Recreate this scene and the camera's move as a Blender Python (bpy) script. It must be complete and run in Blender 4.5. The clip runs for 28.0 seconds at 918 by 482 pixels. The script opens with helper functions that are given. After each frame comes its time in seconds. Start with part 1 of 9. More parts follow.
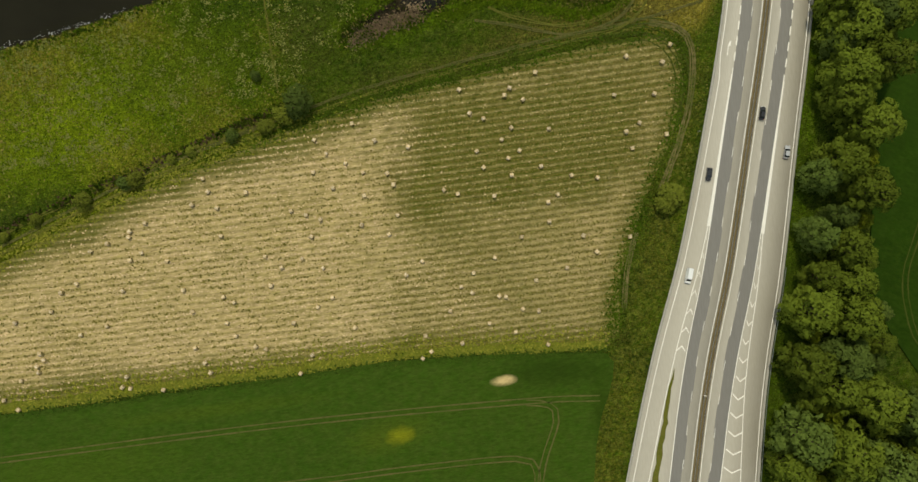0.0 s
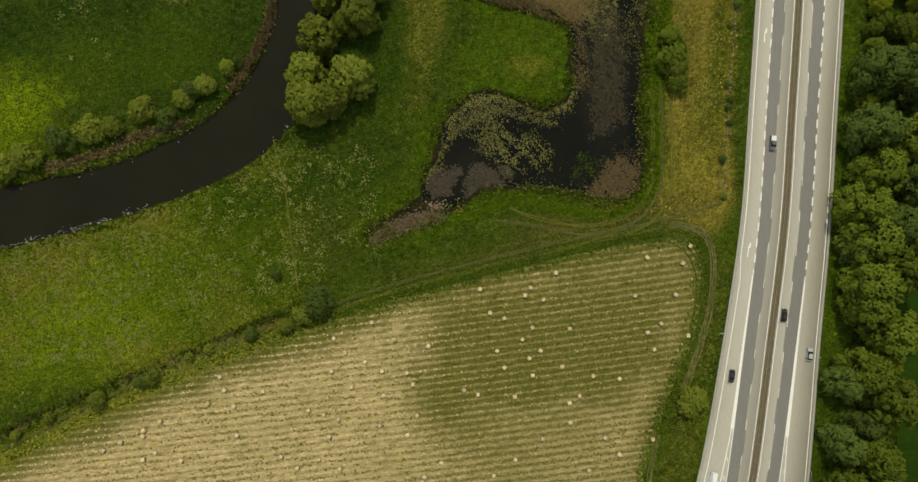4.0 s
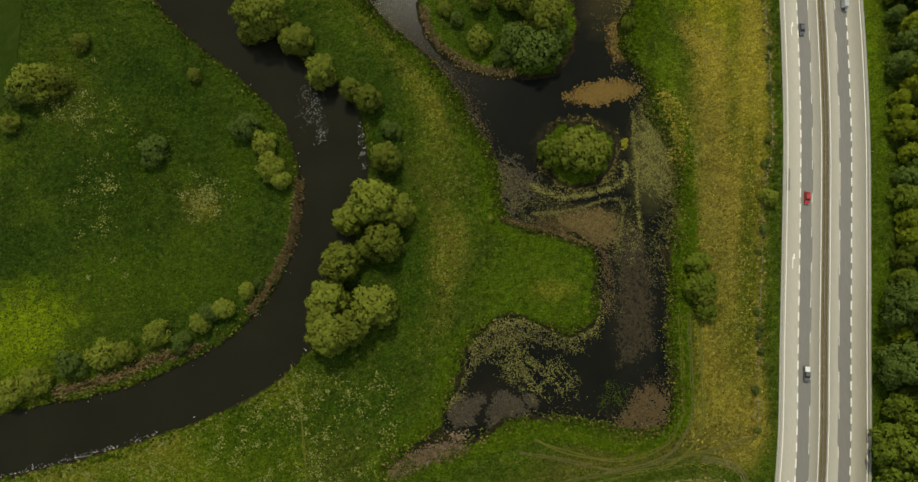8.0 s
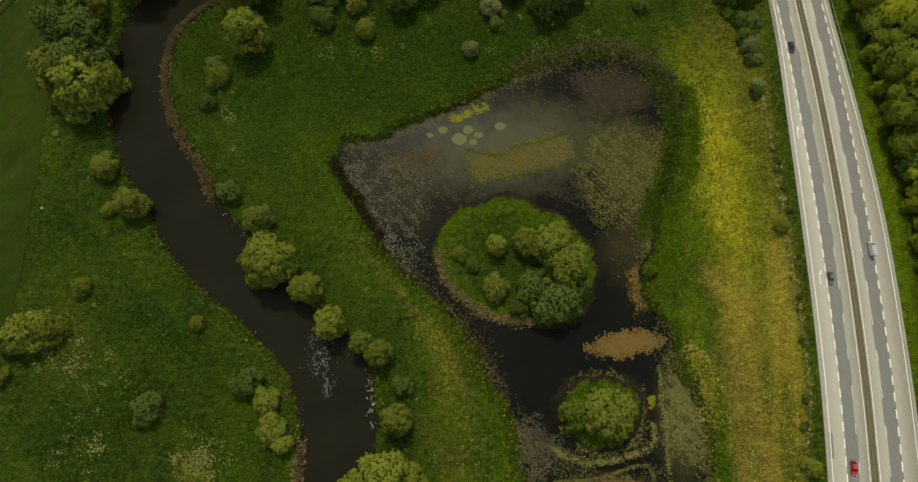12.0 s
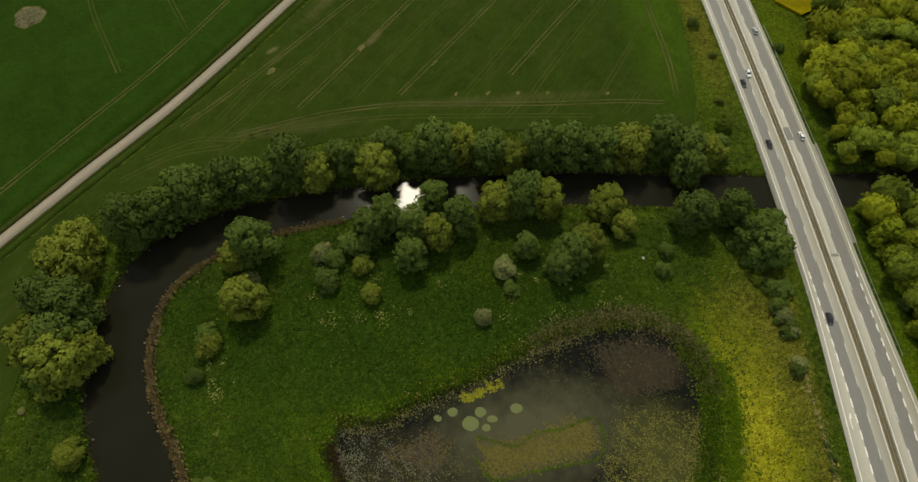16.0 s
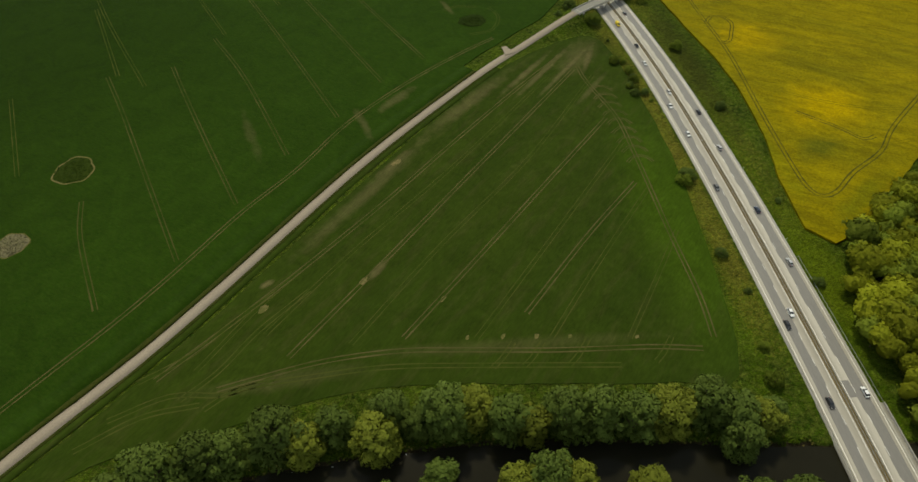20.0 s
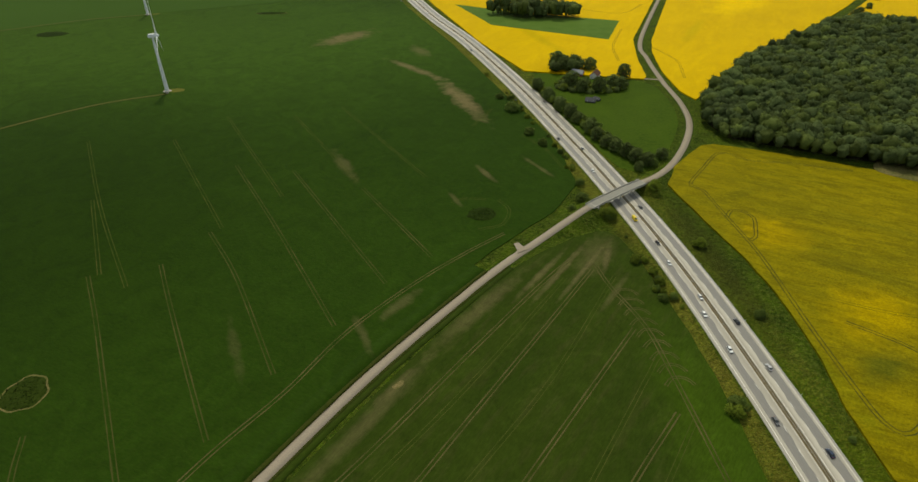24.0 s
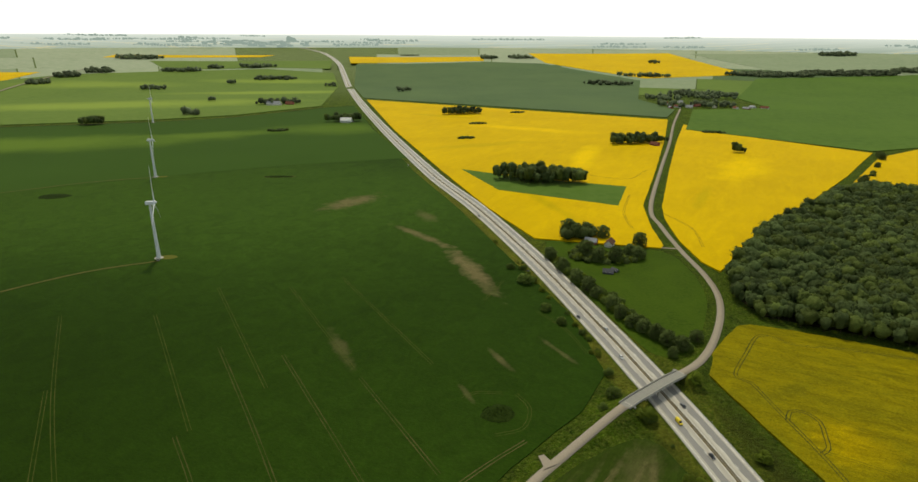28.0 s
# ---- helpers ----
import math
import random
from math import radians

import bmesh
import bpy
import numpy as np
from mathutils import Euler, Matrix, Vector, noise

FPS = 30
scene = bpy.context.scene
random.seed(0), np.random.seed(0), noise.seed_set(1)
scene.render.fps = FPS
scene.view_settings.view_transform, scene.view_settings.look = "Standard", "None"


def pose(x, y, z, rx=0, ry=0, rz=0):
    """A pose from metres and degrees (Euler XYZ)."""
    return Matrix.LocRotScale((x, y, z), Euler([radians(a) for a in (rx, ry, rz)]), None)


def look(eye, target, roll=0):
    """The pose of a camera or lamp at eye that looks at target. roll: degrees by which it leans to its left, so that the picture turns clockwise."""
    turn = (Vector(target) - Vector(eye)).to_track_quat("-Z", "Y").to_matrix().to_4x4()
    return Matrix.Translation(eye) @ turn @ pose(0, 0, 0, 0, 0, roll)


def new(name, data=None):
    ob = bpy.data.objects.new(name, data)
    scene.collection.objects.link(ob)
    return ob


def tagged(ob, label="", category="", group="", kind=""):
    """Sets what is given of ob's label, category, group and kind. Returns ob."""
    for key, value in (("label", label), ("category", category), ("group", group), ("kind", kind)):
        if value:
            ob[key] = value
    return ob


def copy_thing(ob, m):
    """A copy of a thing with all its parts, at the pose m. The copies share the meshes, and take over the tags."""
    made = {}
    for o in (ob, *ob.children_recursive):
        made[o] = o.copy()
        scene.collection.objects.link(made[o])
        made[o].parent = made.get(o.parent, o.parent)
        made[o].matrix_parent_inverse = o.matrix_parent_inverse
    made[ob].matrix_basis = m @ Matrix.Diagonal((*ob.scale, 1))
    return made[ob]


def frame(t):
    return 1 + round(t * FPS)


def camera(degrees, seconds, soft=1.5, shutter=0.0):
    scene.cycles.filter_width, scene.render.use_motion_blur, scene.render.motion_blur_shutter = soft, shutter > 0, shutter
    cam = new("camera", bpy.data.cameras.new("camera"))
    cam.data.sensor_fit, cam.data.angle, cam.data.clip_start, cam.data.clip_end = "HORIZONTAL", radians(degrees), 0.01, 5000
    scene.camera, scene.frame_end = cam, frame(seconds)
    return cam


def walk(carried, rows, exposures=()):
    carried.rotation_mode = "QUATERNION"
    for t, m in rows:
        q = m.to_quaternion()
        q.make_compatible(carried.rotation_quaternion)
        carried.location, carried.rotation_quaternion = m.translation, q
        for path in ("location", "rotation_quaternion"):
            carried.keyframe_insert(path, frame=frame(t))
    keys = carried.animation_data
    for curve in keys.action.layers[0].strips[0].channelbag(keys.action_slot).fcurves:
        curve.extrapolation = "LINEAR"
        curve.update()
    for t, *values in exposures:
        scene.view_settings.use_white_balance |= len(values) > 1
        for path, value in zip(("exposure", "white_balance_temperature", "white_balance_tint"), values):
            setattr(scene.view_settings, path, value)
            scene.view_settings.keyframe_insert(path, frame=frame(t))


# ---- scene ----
cam = camera(75.3, 28.0)
PATH = [
    (0, 1.42, -3.83, 208.09, -1.661, 0.183, -4.823),
    (0.5, 1.15, 3.38, 208.03, -1.727, 0.132, -4.829),
    (1, 0.87, 10.6, 207.92, -1.755, 0.087, -4.79),
    (1.5, 0.54, 17.84, 207.76, -1.573, 0.024, -4.766),
    (2, 0.16, 25.09, 207.56, -0.951, 0.002, -4.68),
    (2.5, -0.23, 32.32, 207.35, -0.317, 0.003, -4.65),
    (3, -0.63, 39.52, 207.13, 0.324, 0.002, -4.577),
    (3.5, -1.11, 46.72, 206.92, 0.94, 0.01, -4.495),
    (5.5, -3.15, 75.53, 205.56, 3.767, -0.001, -4.198),
    (6.0, -3.61, 82.74, 205.42, 4.504, -0.006, -4.107),
    (6.5, -4.05, 89.98, 205.31, 5.222, -0.001, -4.035),
    (7.0, -4.53, 97.29, 205.21, 5.937, 0.017, -4.032),
    (7.5, -5.04, 104.63, 205.1, 6.611, -0.024, -3.896),
    (8.0, -5.46, 111.9, 205.01, 7.3, -0.046, -3.874),
    (8.5, -5.76, 119.12, 204.92, 8.034, -0.036, -3.853),
    (9.0, -5.95, 126.32, 204.82, 8.768, -0.015, -3.786),
    (9.5, -6.08, 133.52, 204.69, 9.535, -0.013, -3.741),
    (10.0, -6.19, 140.76, 204.58, 10.497, -0.004, -3.668),
    (10.5, -6.27, 148.02, 204.47, 11.698, 0.009, -3.622),
    (11.0, -6.35, 155.29, 204.38, 12.98, -0.016, -3.511),
    (11.5, -6.45, 162.54, 204.27, 14.479, -0.006, -3.447),
    (12.0, -6.57, 169.78, 204.17, 15.981, -0.018, -3.379),
    (12.5, -6.67, 176.99, 204.13, 17.484, 0.004, -3.329),
    (14.5, -6.95, 205.72, 204.12, 23.775, -0.068, -2.95),
    (15.0, -6.91, 212.86, 204.12, 25.318, -0.09, -2.797),
    (15.5, -6.72, 219.92, 204.13, 26.924, -0.076, -2.692),
    (16.0, -6.46, 226.91, 204.14, 28.532, -0.024, -2.587),
    (16.5, -6.25, 233.89, 204.13, 30.187, 0.07, -2.521),
    (17.0, -6.17, 240.85, 204.12, 31.801, 0.172, -2.546),
    (17.5, -6.27, 247.76, 204.12, 33.471, 0.216, -2.522),
    (18.0, -6.49, 254.6, 204.11, 35.197, 0.234, -2.505),
    (18.5, -6.8, 261.35, 204.11, 36.915, 0.174, -2.452),
    (19.0, -7.16, 268.03, 204.1, 38.676, 0.183, -2.465),
    (19.5, -7.51, 274.69, 204.08, 40.408, 0.205, -2.483),
    (20.0, -7.82, 281.29, 204.07, 42.148, 0.131, -2.434),
    (20.5, -8.09, 287.75, 204.06, 43.951, 0.123, -2.404),
    (21.0, -8.36, 294.11, 204.05, 45.727, 0.115, -2.366),
    (21.5, -8.7, 300.43, 204.05, 47.513, 0.03, -2.319),
    (23.5, -10.33, 326.03, 204.16, 54.63, -0.024, -2.224),
    (24.0, -10.85, 332.74, 204.19, 56.411, -0.026, -2.196),
    (24.5, -11.43, 339.73, 204.22, 58.151, -0.044, -2.151),
    (25.0, -12.0, 346.78, 204.25, 59.895, -0.091, -2.124),
    (25.5, -12.54, 353.81, 204.3, 61.654, -0.093, -2.115),
    (26.0, -13.08, 360.73, 204.34, 63.424, -0.179, -2.079),
    (26.5, -13.64, 367.52, 204.38, 65.189, -0.195, -2.055),
    (27.0, -14.22, 374.26, 204.42, 66.954, -0.23, -2.003),
    (27.5, -14.82, 381.0, 204.44, 68.72, -0.281, -2.001),
    (28.0, -15.44, 387.71, 204.46, 70.5, -0.354, -1.93),
]
walk(cam, [(t, pose(x, y, z, rx, ry, rz)) for t, x, y, z, rx, ry, rz in PATH], [(0, -0.40, 7200, 2), (28, -0.40, 7200, 2)])

# ---- world, sun, exposure ----
SUN_AZ, SUN_EL = 5.0, 57.0
world = bpy.data.worlds.new("sky")
scene.world = world
world.use_nodes = True
wn = world.node_tree
sky = wn.nodes.new("ShaderNodeTexSky")
sky.sky_type = 'NISHITA'
sky.sun_disc = False
sky.sun_elevation, sky.sun_rotation = radians(SUN_EL), radians(-SUN_AZ)
sky.air_density, sky.dust_density = 1.0, 0.6
# thin bright cloud in front of the blue
veil = wn.nodes.new("ShaderNodeMix")
veil.data_type, veil.blend_type = 'RGBA', 'ADD'
veil.inputs[0].default_value = 1.0
veil.inputs[7].default_value = (5.2, 5.4, 5.6, 1)
wn.links.new(sky.outputs[0], veil.inputs[6])
wn.links.new(veil.outputs[2], wn.nodes["Background"].inputs[0])
wn.nodes["Background"].inputs[1].default_value = 0.085
sun = new("sun", bpy.data.lights.new("sun", 'SUN'))
sun.data.energy, sun.data.angle, sun.data.color = 3.25, radians(5.0), (1.0, 0.94, 0.84)
ce = math.cos(radians(SUN_EL))
sun.matrix_world = look((-ce * math.sin(radians(SUN_AZ)) * 500, ce * math.cos(radians(SUN_AZ)) * 500, math.sin(radians(SUN_EL)) * 500), (0, 0, 0))


# ---- materials ----
def mat(name, a, b, c=None, big=0.03, small=0.9, rough=0.9, bump=0.4, bump_dist=0.15, spread=0.25, spec=0.03, metal=0.0, per="", stretch=None, rare=0.5, vary=(0.78, 1.20)):
    """Two colours mixed by broad patches, a third by fine grain, with relief. per: "object" or "island" varies brightness piece by piece."""
    m = bpy.data.materials.new(name)
    m.use_nodes = True
    nt = m.node_tree
    bs = nt.nodes["Principled BSDF"]
    geo = nt.nodes.new("ShaderNodeNewGeometry")
    pos = geo.outputs["Position"]
    if stretch:
        mp, ms = nt.nodes.new("ShaderNodeMapping"), nt.nodes.new("ShaderNodeMapping")
        mp.inputs["Rotation"].default_value = (0, 0, radians(-stretch[0]))
        ms.inputs["Scale"].default_value = (stretch[1], stretch[2], 1)
        nt.links.new(pos, mp.inputs[0])
        nt.links.new(mp.outputs[0], ms.inputs[0])
        pos = ms.outputs[0]

    def nz(scale, detail=4.0):
        n = nt.nodes.new("ShaderNodeTexNoise")
        n.inputs["Scale"].default_value, n.inputs["Detail"].default_value, n.inputs["Roughness"].default_value = scale, detail, 0.62
        nt.links.new(pos, n.inputs["Vector"])
        return n.outputs["Fac"]

    def sharpen(fac, width, mid=0.5):
        r = nt.nodes.new("ShaderNodeMapRange")
        r.inputs["From Min"].default_value, r.inputs["From Max"].default_value = mid - width, mid + width
        nt.links.new(fac, r.inputs["Value"])
        return r.outputs[0]

    def mix(f, x, y):
        n = nt.nodes.new("ShaderNodeMix")
        n.data_type = 'RGBA'
        nt.links.new(f, n.inputs[0])
        for k, v in ((6, x), (7, y)):
            if isinstance(v, tuple):
                n.inputs[k].default_value = (*v, 1)
            else:
                nt.links.new(v, n.inputs[k])
        return n.outputs[2]

    fine = nz(small, 5)
    col = mix(sharpen(nz(big), spread), a, b)
    if c:
        col = mix(sharpen(fine, 0.2, rare), col, c)
    if per:
        if per == "object":
            rnd = nt.nodes.new("ShaderNodeObjectInfo").outputs["Random"]
        else:
            rnd = geo.outputs["Random Per Island"]
        hsv = nt.nodes.new("ShaderNodeHueSaturation")
        mr = nt.nodes.new("ShaderNodeMapRange")
        mr.inputs["To Min"].default_value, mr.inputs["To Max"].default_value = vary
        nt.links.new(rnd, mr.inputs["Value"])
        nt.links.new(mr.outputs[0], hsv.inputs["Value"])
        nt.links.new(col, hsv.inputs["Color"])
        col = hsv.outputs[0]
    nt.links.new(col, bs.inputs["Base Color"])
    bs.inputs["Roughness"].default_value, bs.inputs["Metallic"].default_value = rough, metal
    bs.inputs["Specular IOR Level"].default_value = spec
    if bump:
        bp = nt.nodes.new("ShaderNodeBump")
        bp.inputs["Strength"].default_value, bp.inputs["Distance"].default_value = bump, bump_dist
        nt.links.new(fine, bp.inputs["Height"])
        nt.links.new(bp.outputs[0], bs.inputs["Normal"])
    m["mix"] = 0
    return m


def attr_mix(m, attr, colour, soft=0.0, noise_scale=0.0, power=1.0):
    """Blend a further colour into m where the vertex mask attr is high, with a ragged edge."""
    nt = m.node_tree
    bs = nt.nodes["Principled BSDF"]
    prev = bs.inputs["Base Color"].links[0].from_socket
    at = nt.nodes.new("ShaderNodeAttribute")
    at.attribute_name = attr
    fac = at.outputs["Fac"]
    if noise_scale:
        n = nt.nodes.new("ShaderNodeTexNoise")
        n.inputs["Scale"].default_value, n.inputs["Detail"].default_value, n.inputs["Roughness"].default_value = noise_scale, 6, 0.7
        geo = nt.nodes.new("ShaderNodeNewGeometry")
        nt.links.new(geo.outputs["Position"], n.inputs["Vector"])
        ad = nt.nodes.new("ShaderNodeMath")
        nt.links.new(fac, ad.inputs[0])
        nt.links.new(n.outputs["Fac"], ad.inputs[1])
        mr = nt.nodes.new("ShaderNodeMapRange")
        mr.inputs["From Min"].default_value, mr.inputs["From Max"].default_value = 0.92 - soft, 0.92 + soft
        mr.inputs["To Max"].default_value = power
        nt.links.new(ad.outputs[0], mr.inputs["Value"])
        fac = mr.outputs[0]
    mx = nt.nodes.new("ShaderNodeMix")
    mx.data_type = 'RGBA'
    nt.links.new(fac, mx.inputs[0])
    nt.links.new(prev, mx.inputs[6])
    mx.inputs[7].default_value = (*colour, 1)
    nt.links.new(mx.outputs[2], bs.inputs["Base Color"])


def spot(m, x, y, rx, ry, rot, colour, strength=0.8, ragged=0.5, scale=0.12):
    """A patch of another colour of its own shape: an ellipse with a ragged, fading rim."""
    nt = m.node_tree
    bs = nt.nodes["Principled BSDF"]
    prev = bs.inputs["Base Color"].links[0].from_socket
    geo = nt.nodes.new("ShaderNodeNewGeometry")
    mp = nt.nodes.new("ShaderNodeMapping")
    mp.vector_type = 'TEXTURE'
    mp.inputs["Location"].default_value = (x, y, 0)
    mp.inputs["Rotation"].default_value = (0, 0, radians(rot))
    mp.inputs["Scale"].default_value = (rx, ry, 10000)
    nt.links.new(geo.outputs["Position"], mp.inputs[0])
    gr = nt.nodes.new("ShaderNodeTexGradient")
    gr.gradient_type = 'SPHERICAL'
    nt.links.new(mp.outputs[0], gr.inputs[0])
    n = nt.nodes.new("ShaderNodeTexNoise")
    n.inputs["Scale"].default_value, n.inputs["Detail"].default_value, n.inputs["Roughness"].default_value = scale, 6, 0.66
    nt.links.new(geo.outputs["Position"], n.inputs["Vector"])
    ad = nt.nodes.new("ShaderNodeMath")
    ad.operation = 'MULTIPLY_ADD'
    nt.links.new(n.outputs["Fac"], ad.inputs[0])
    ad.inputs[1].default_value = ragged * 2
    nt.links.new(gr.outputs["Fac"], ad.inputs[2])
    mr = nt.nodes.new("ShaderNodeMapRange")
    mr.inputs["From Min"].default_value, mr.inputs["From Max"].default_value = ragged + 0.16, ragged + 0.75
    mr.inputs["To Max"].default_value = strength
    nt.links.new(ad.outputs[0], mr.inputs["Value"])
    near = nt.nodes.new("ShaderNodeMath")
    near.operation = 'MULTIPLY'
    lim = nt.nodes.new("ShaderNodeMapRange")
    lim.inputs["From Max"].default_value = 0.12
    nt.links.new(gr.outputs["Fac"], lim.inputs["Value"])
    nt.links.new(lim.outputs[0], near.inputs[0])
    nt.links.new(mr.outputs[0], near.inputs[1])
    mx = nt.nodes.new("ShaderNodeMix")
    mx.data_type = 'RGBA'
    nt.links.new(near.outputs[0], mx.inputs[0])
    nt.links.new(prev, mx.inputs[6])
    mx.inputs[7].default_value = (*colour, 1)
    nt.links.new(mx.outputs[2], bs.inputs["Base Color"])


def roughen(m, scale, contrast=0.3, relief=0.6, dist=0.4, stretch=None, distort=0.6):
    """Fine grain over a material: tufts or leaves of about 1 / scale metres, lighter and darker, with their own relief."""
    nt = m.node_tree
    bs = nt.nodes["Principled BSDF"]
    pos = nt.nodes.new("ShaderNodeNewGeometry").outputs["Position"]
    if stretch:
        mp, ms = nt.nodes.new("ShaderNodeMapping"), nt.nodes.new("ShaderNodeMapping")
        mp.inputs["Rotation"].default_value = (0, 0, radians(-stretch[0]))
        ms.inputs["Scale"].default_value = (stretch[1], stretch[2], 1)
        nt.links.new(pos, mp.inputs[0])
        nt.links.new(mp.outputs[0], ms.inputs[0])
        pos = ms.outputs[0]
    n = nt.nodes.new("ShaderNodeTexNoise")
    n.inputs["Scale"].default_value, n.inputs["Detail"].default_value, n.inputs["Roughness"].default_value, n.inputs["Distortion"].default_value = scale, 3, 0.7, distort
    nt.links.new(pos, n.inputs["Vector"])
    prev = bs.inputs["Base Color"].links[0].from_socket
    mr = nt.nodes.new("ShaderNodeMapRange")
    mr.inputs["From Min"].default_value, mr.inputs["From Max"].default_value = 0.32, 0.68
    mr.inputs["To Min"].default_value, mr.inputs["To Max"].default_value = 1 - contrast, 1 + contrast
    nt.links.new(n.outputs["Fac"], mr.inputs["Value"])
    hs = nt.nodes.new("ShaderNodeHueSaturation")
    nt.links.new(mr.outputs[0], hs.inputs["Value"])
    nt.links.new(prev, hs.inputs["Color"])
    nt.links.new(hs.outputs[0], bs.inputs["Base Color"])
    if relief:
        bp = nt.nodes.new("ShaderNodeBump")
        bp.inputs["Strength"].default_value, bp.inputs["Distance"].default_value = relief, dist
        nt.links.new(n.outputs["Fac"], bp.inputs["Height"])
        old = bs.inputs["Normal"].links
        if old:
            nt.links.new(old[0].from_socket, bp.inputs["Normal"])
        nt.links.new(bp.outputs[0], bs.inputs["Normal"])


def plain(name, c, rough=0.5, metal=0.0, spec=0.4, d=0.12):
    return mat(name, c, tuple(v * (1 - d) for v in c), None, 0.6, 4.0, rough, 0.05, 0.01, spec=spec, metal=metal)


GRASS = mat("meadow_grass", (0.055, 0.096, 0.005), (0.022, 0.047, 0.004), (0.122, 0.142, 0.022), 0.06, 0.42, 0.95, 0.8, 1.6, spread=0.12, rare=0.60)
attr_mix(GRASS, "lush", (0.072, 0.124, 0.003), 0.24, 0.7, 0.62)
attr_mix(GRASS, "dry", (0.320, 0.245, 0.036), 0.36, 0.8, 0.82)
attr_mix(GRASS, "herb", (0.018, 0.042, 0.005), 0.22, 0.8, 0.75)
attr_mix(GRASS, "mud", (0.034, 0.027, 0.014), 0.2, 0.6)
CROP = mat("green_wheat", (0.019, 0.045, 0.003), (0.012, 0.031, 0.002), (0.021, 0.042, 0.004), 0.009, 0.8, 0.9, 0.6, 0.3)
SAND = (0.135, 0.110, 0.046)
# two broad lighter sweeps carry haze over the far part; the third darkens
spot(CROP, -460, 1120, 600, 340, 20, (0.036, 0.072, 0.006), 0.8, 0.3, 0.006)
spot(CROP, -160, 1120, 460, 380, 20, (0.034, 0.070, 0.006), 0.85, 0.3, 0.006)
spot(CROP, -290, 660, 240, 280, -10, (0.013, 0.029, 0.002), 0.85, 0.3, 0.01)
for sx, sy, ra, rb, turn, power in ((-125, 1112, 56, 20, 48, 0.8), (12, 890, 78, 11, 109, 0.85), (-33, 980, 60, 7, 130, 0.7), (-30, 1050, 30, 10, 110, 0.4), (-82, 746, 34, 6, 112, 0.35), (24, 731, 18, 3, 115, 0.5), (66, 738, 26, 2.5, 118, 0.4), (0, 692, 14, 2.5, 112, 0.35), (-113, 552, 30, 3, 112, 0.18), (-50, 556, 18, 3, 112, 0.35), (-32, 580, 20, 4, 50, 0.35)):
    spot(CROP, sx, sy, ra * 1.15, rb * 1.3, turn, SAND, power, 0.8, 0.07)
roughen(CROP, 0.05, 0.14, 0.0, distort=1.5)
roughen(CROP, 0.7, 0.16, 0.4, 0.2, stretch=(-28, 0.5, 1.5))
# lighter than CROP: sunlight on the southern field is in this green
CROP_MID = mat("mid_green_wheat", (0.034, 0.072, 0.006), (0.024, 0.056, 0.005), (0.042, 0.070, 0.009), 0.02, 0.3, 0.9, 0.5, 0.3)
for sx, sy, ra, rb, turn, tone, power in ((30, -58, 30, 9, 0, (0.020, 0.040, 0.004), 0.8), (-30, -76, 22, 9, 10, (0.060, 0.086, 0.008), 0.6), (-90, -62, 60, 4, 3, (0.050, 0.078, 0.007), 0.5), (46, -76, 7, 26, 0, (0.022, 0.042, 0.004), 0.7), (-140, -80, 60, 14, 4, (0.048, 0.082, 0.007), 0.5), (-26, -76.5, 7, 4.5, 10, (0.155, 0.165, 0.010), 0.9), (12, -60, 6.5, 2.6, 5, (0.50, 0.38, 0.17), 1.0)):
    spot(CROP_MID, sx, sy, ra, rb, turn, tone, power, 0.35, 0.25)
roughen(CROP_MID, 0.9, 0.20, 0.5, 0.2, stretch=(3, 0.5, 1.5))
CROP_BARE = mat("thin_wheat", (0.029, 0.046, 0.005), (0.021, 0.037, 0.004), (0.046, 0.050, 0.012), 0.03, 0.20, 0.9, 0.5, 0.25, spread=0.22, stretch=(52, 0.22, 1.0), rare=0.70)
spot(CROP_BARE, 104, 480, 34, 130, 0, (0.036, 0.068, 0.004), 0.8, 0.2, 0.05)
for sx, sy, ra, rb, turn, power in ((82, 622, 34, 15, 58, 0.30), (58, 606, 46, 3.0, 54, 0.5), (70, 604, 44, 2.4, 54, 0.45), (46, 603, 40, 3.2, 52, 0.5), (88, 618, 26, 3, 70, 0.4), (84, 585, 30, 3, 54, 0.3), (-45, 500, 70, 6, 54, 0.32), (10, 575, 60, 7, 50, 0.38), (-70, 397, 50, 6, 8, 0.2), (20, 409, 80, 5, 2, 0.18), (-37, 450, 10, 3, 55, 0.55), (-85, 444, 5, 2.5, 40, 0.6), (-32, 522, 20, 4, 52, 0.4)):
    spot(CROP_BARE, sx, sy, ra, rb, turn, SAND, power, 0.45, 0.14)
roughen(CROP_BARE, 0.06, 0.14, 0.0, distort=1.5)
roughen(CROP_BARE, 0.8, 0.16, 0.4, 0.2, stretch=(52, 0.4, 1.5))
# lighter green than CROP because haze is in it
CROP_PLAIN = mat("level_green_wheat", (0.037, 0.077, 0.008), (0.028, 0.062, 0.006), (0.036, 0.072, 0.009), 0.006, 0.3, 0.9, 0.5, 0.3)
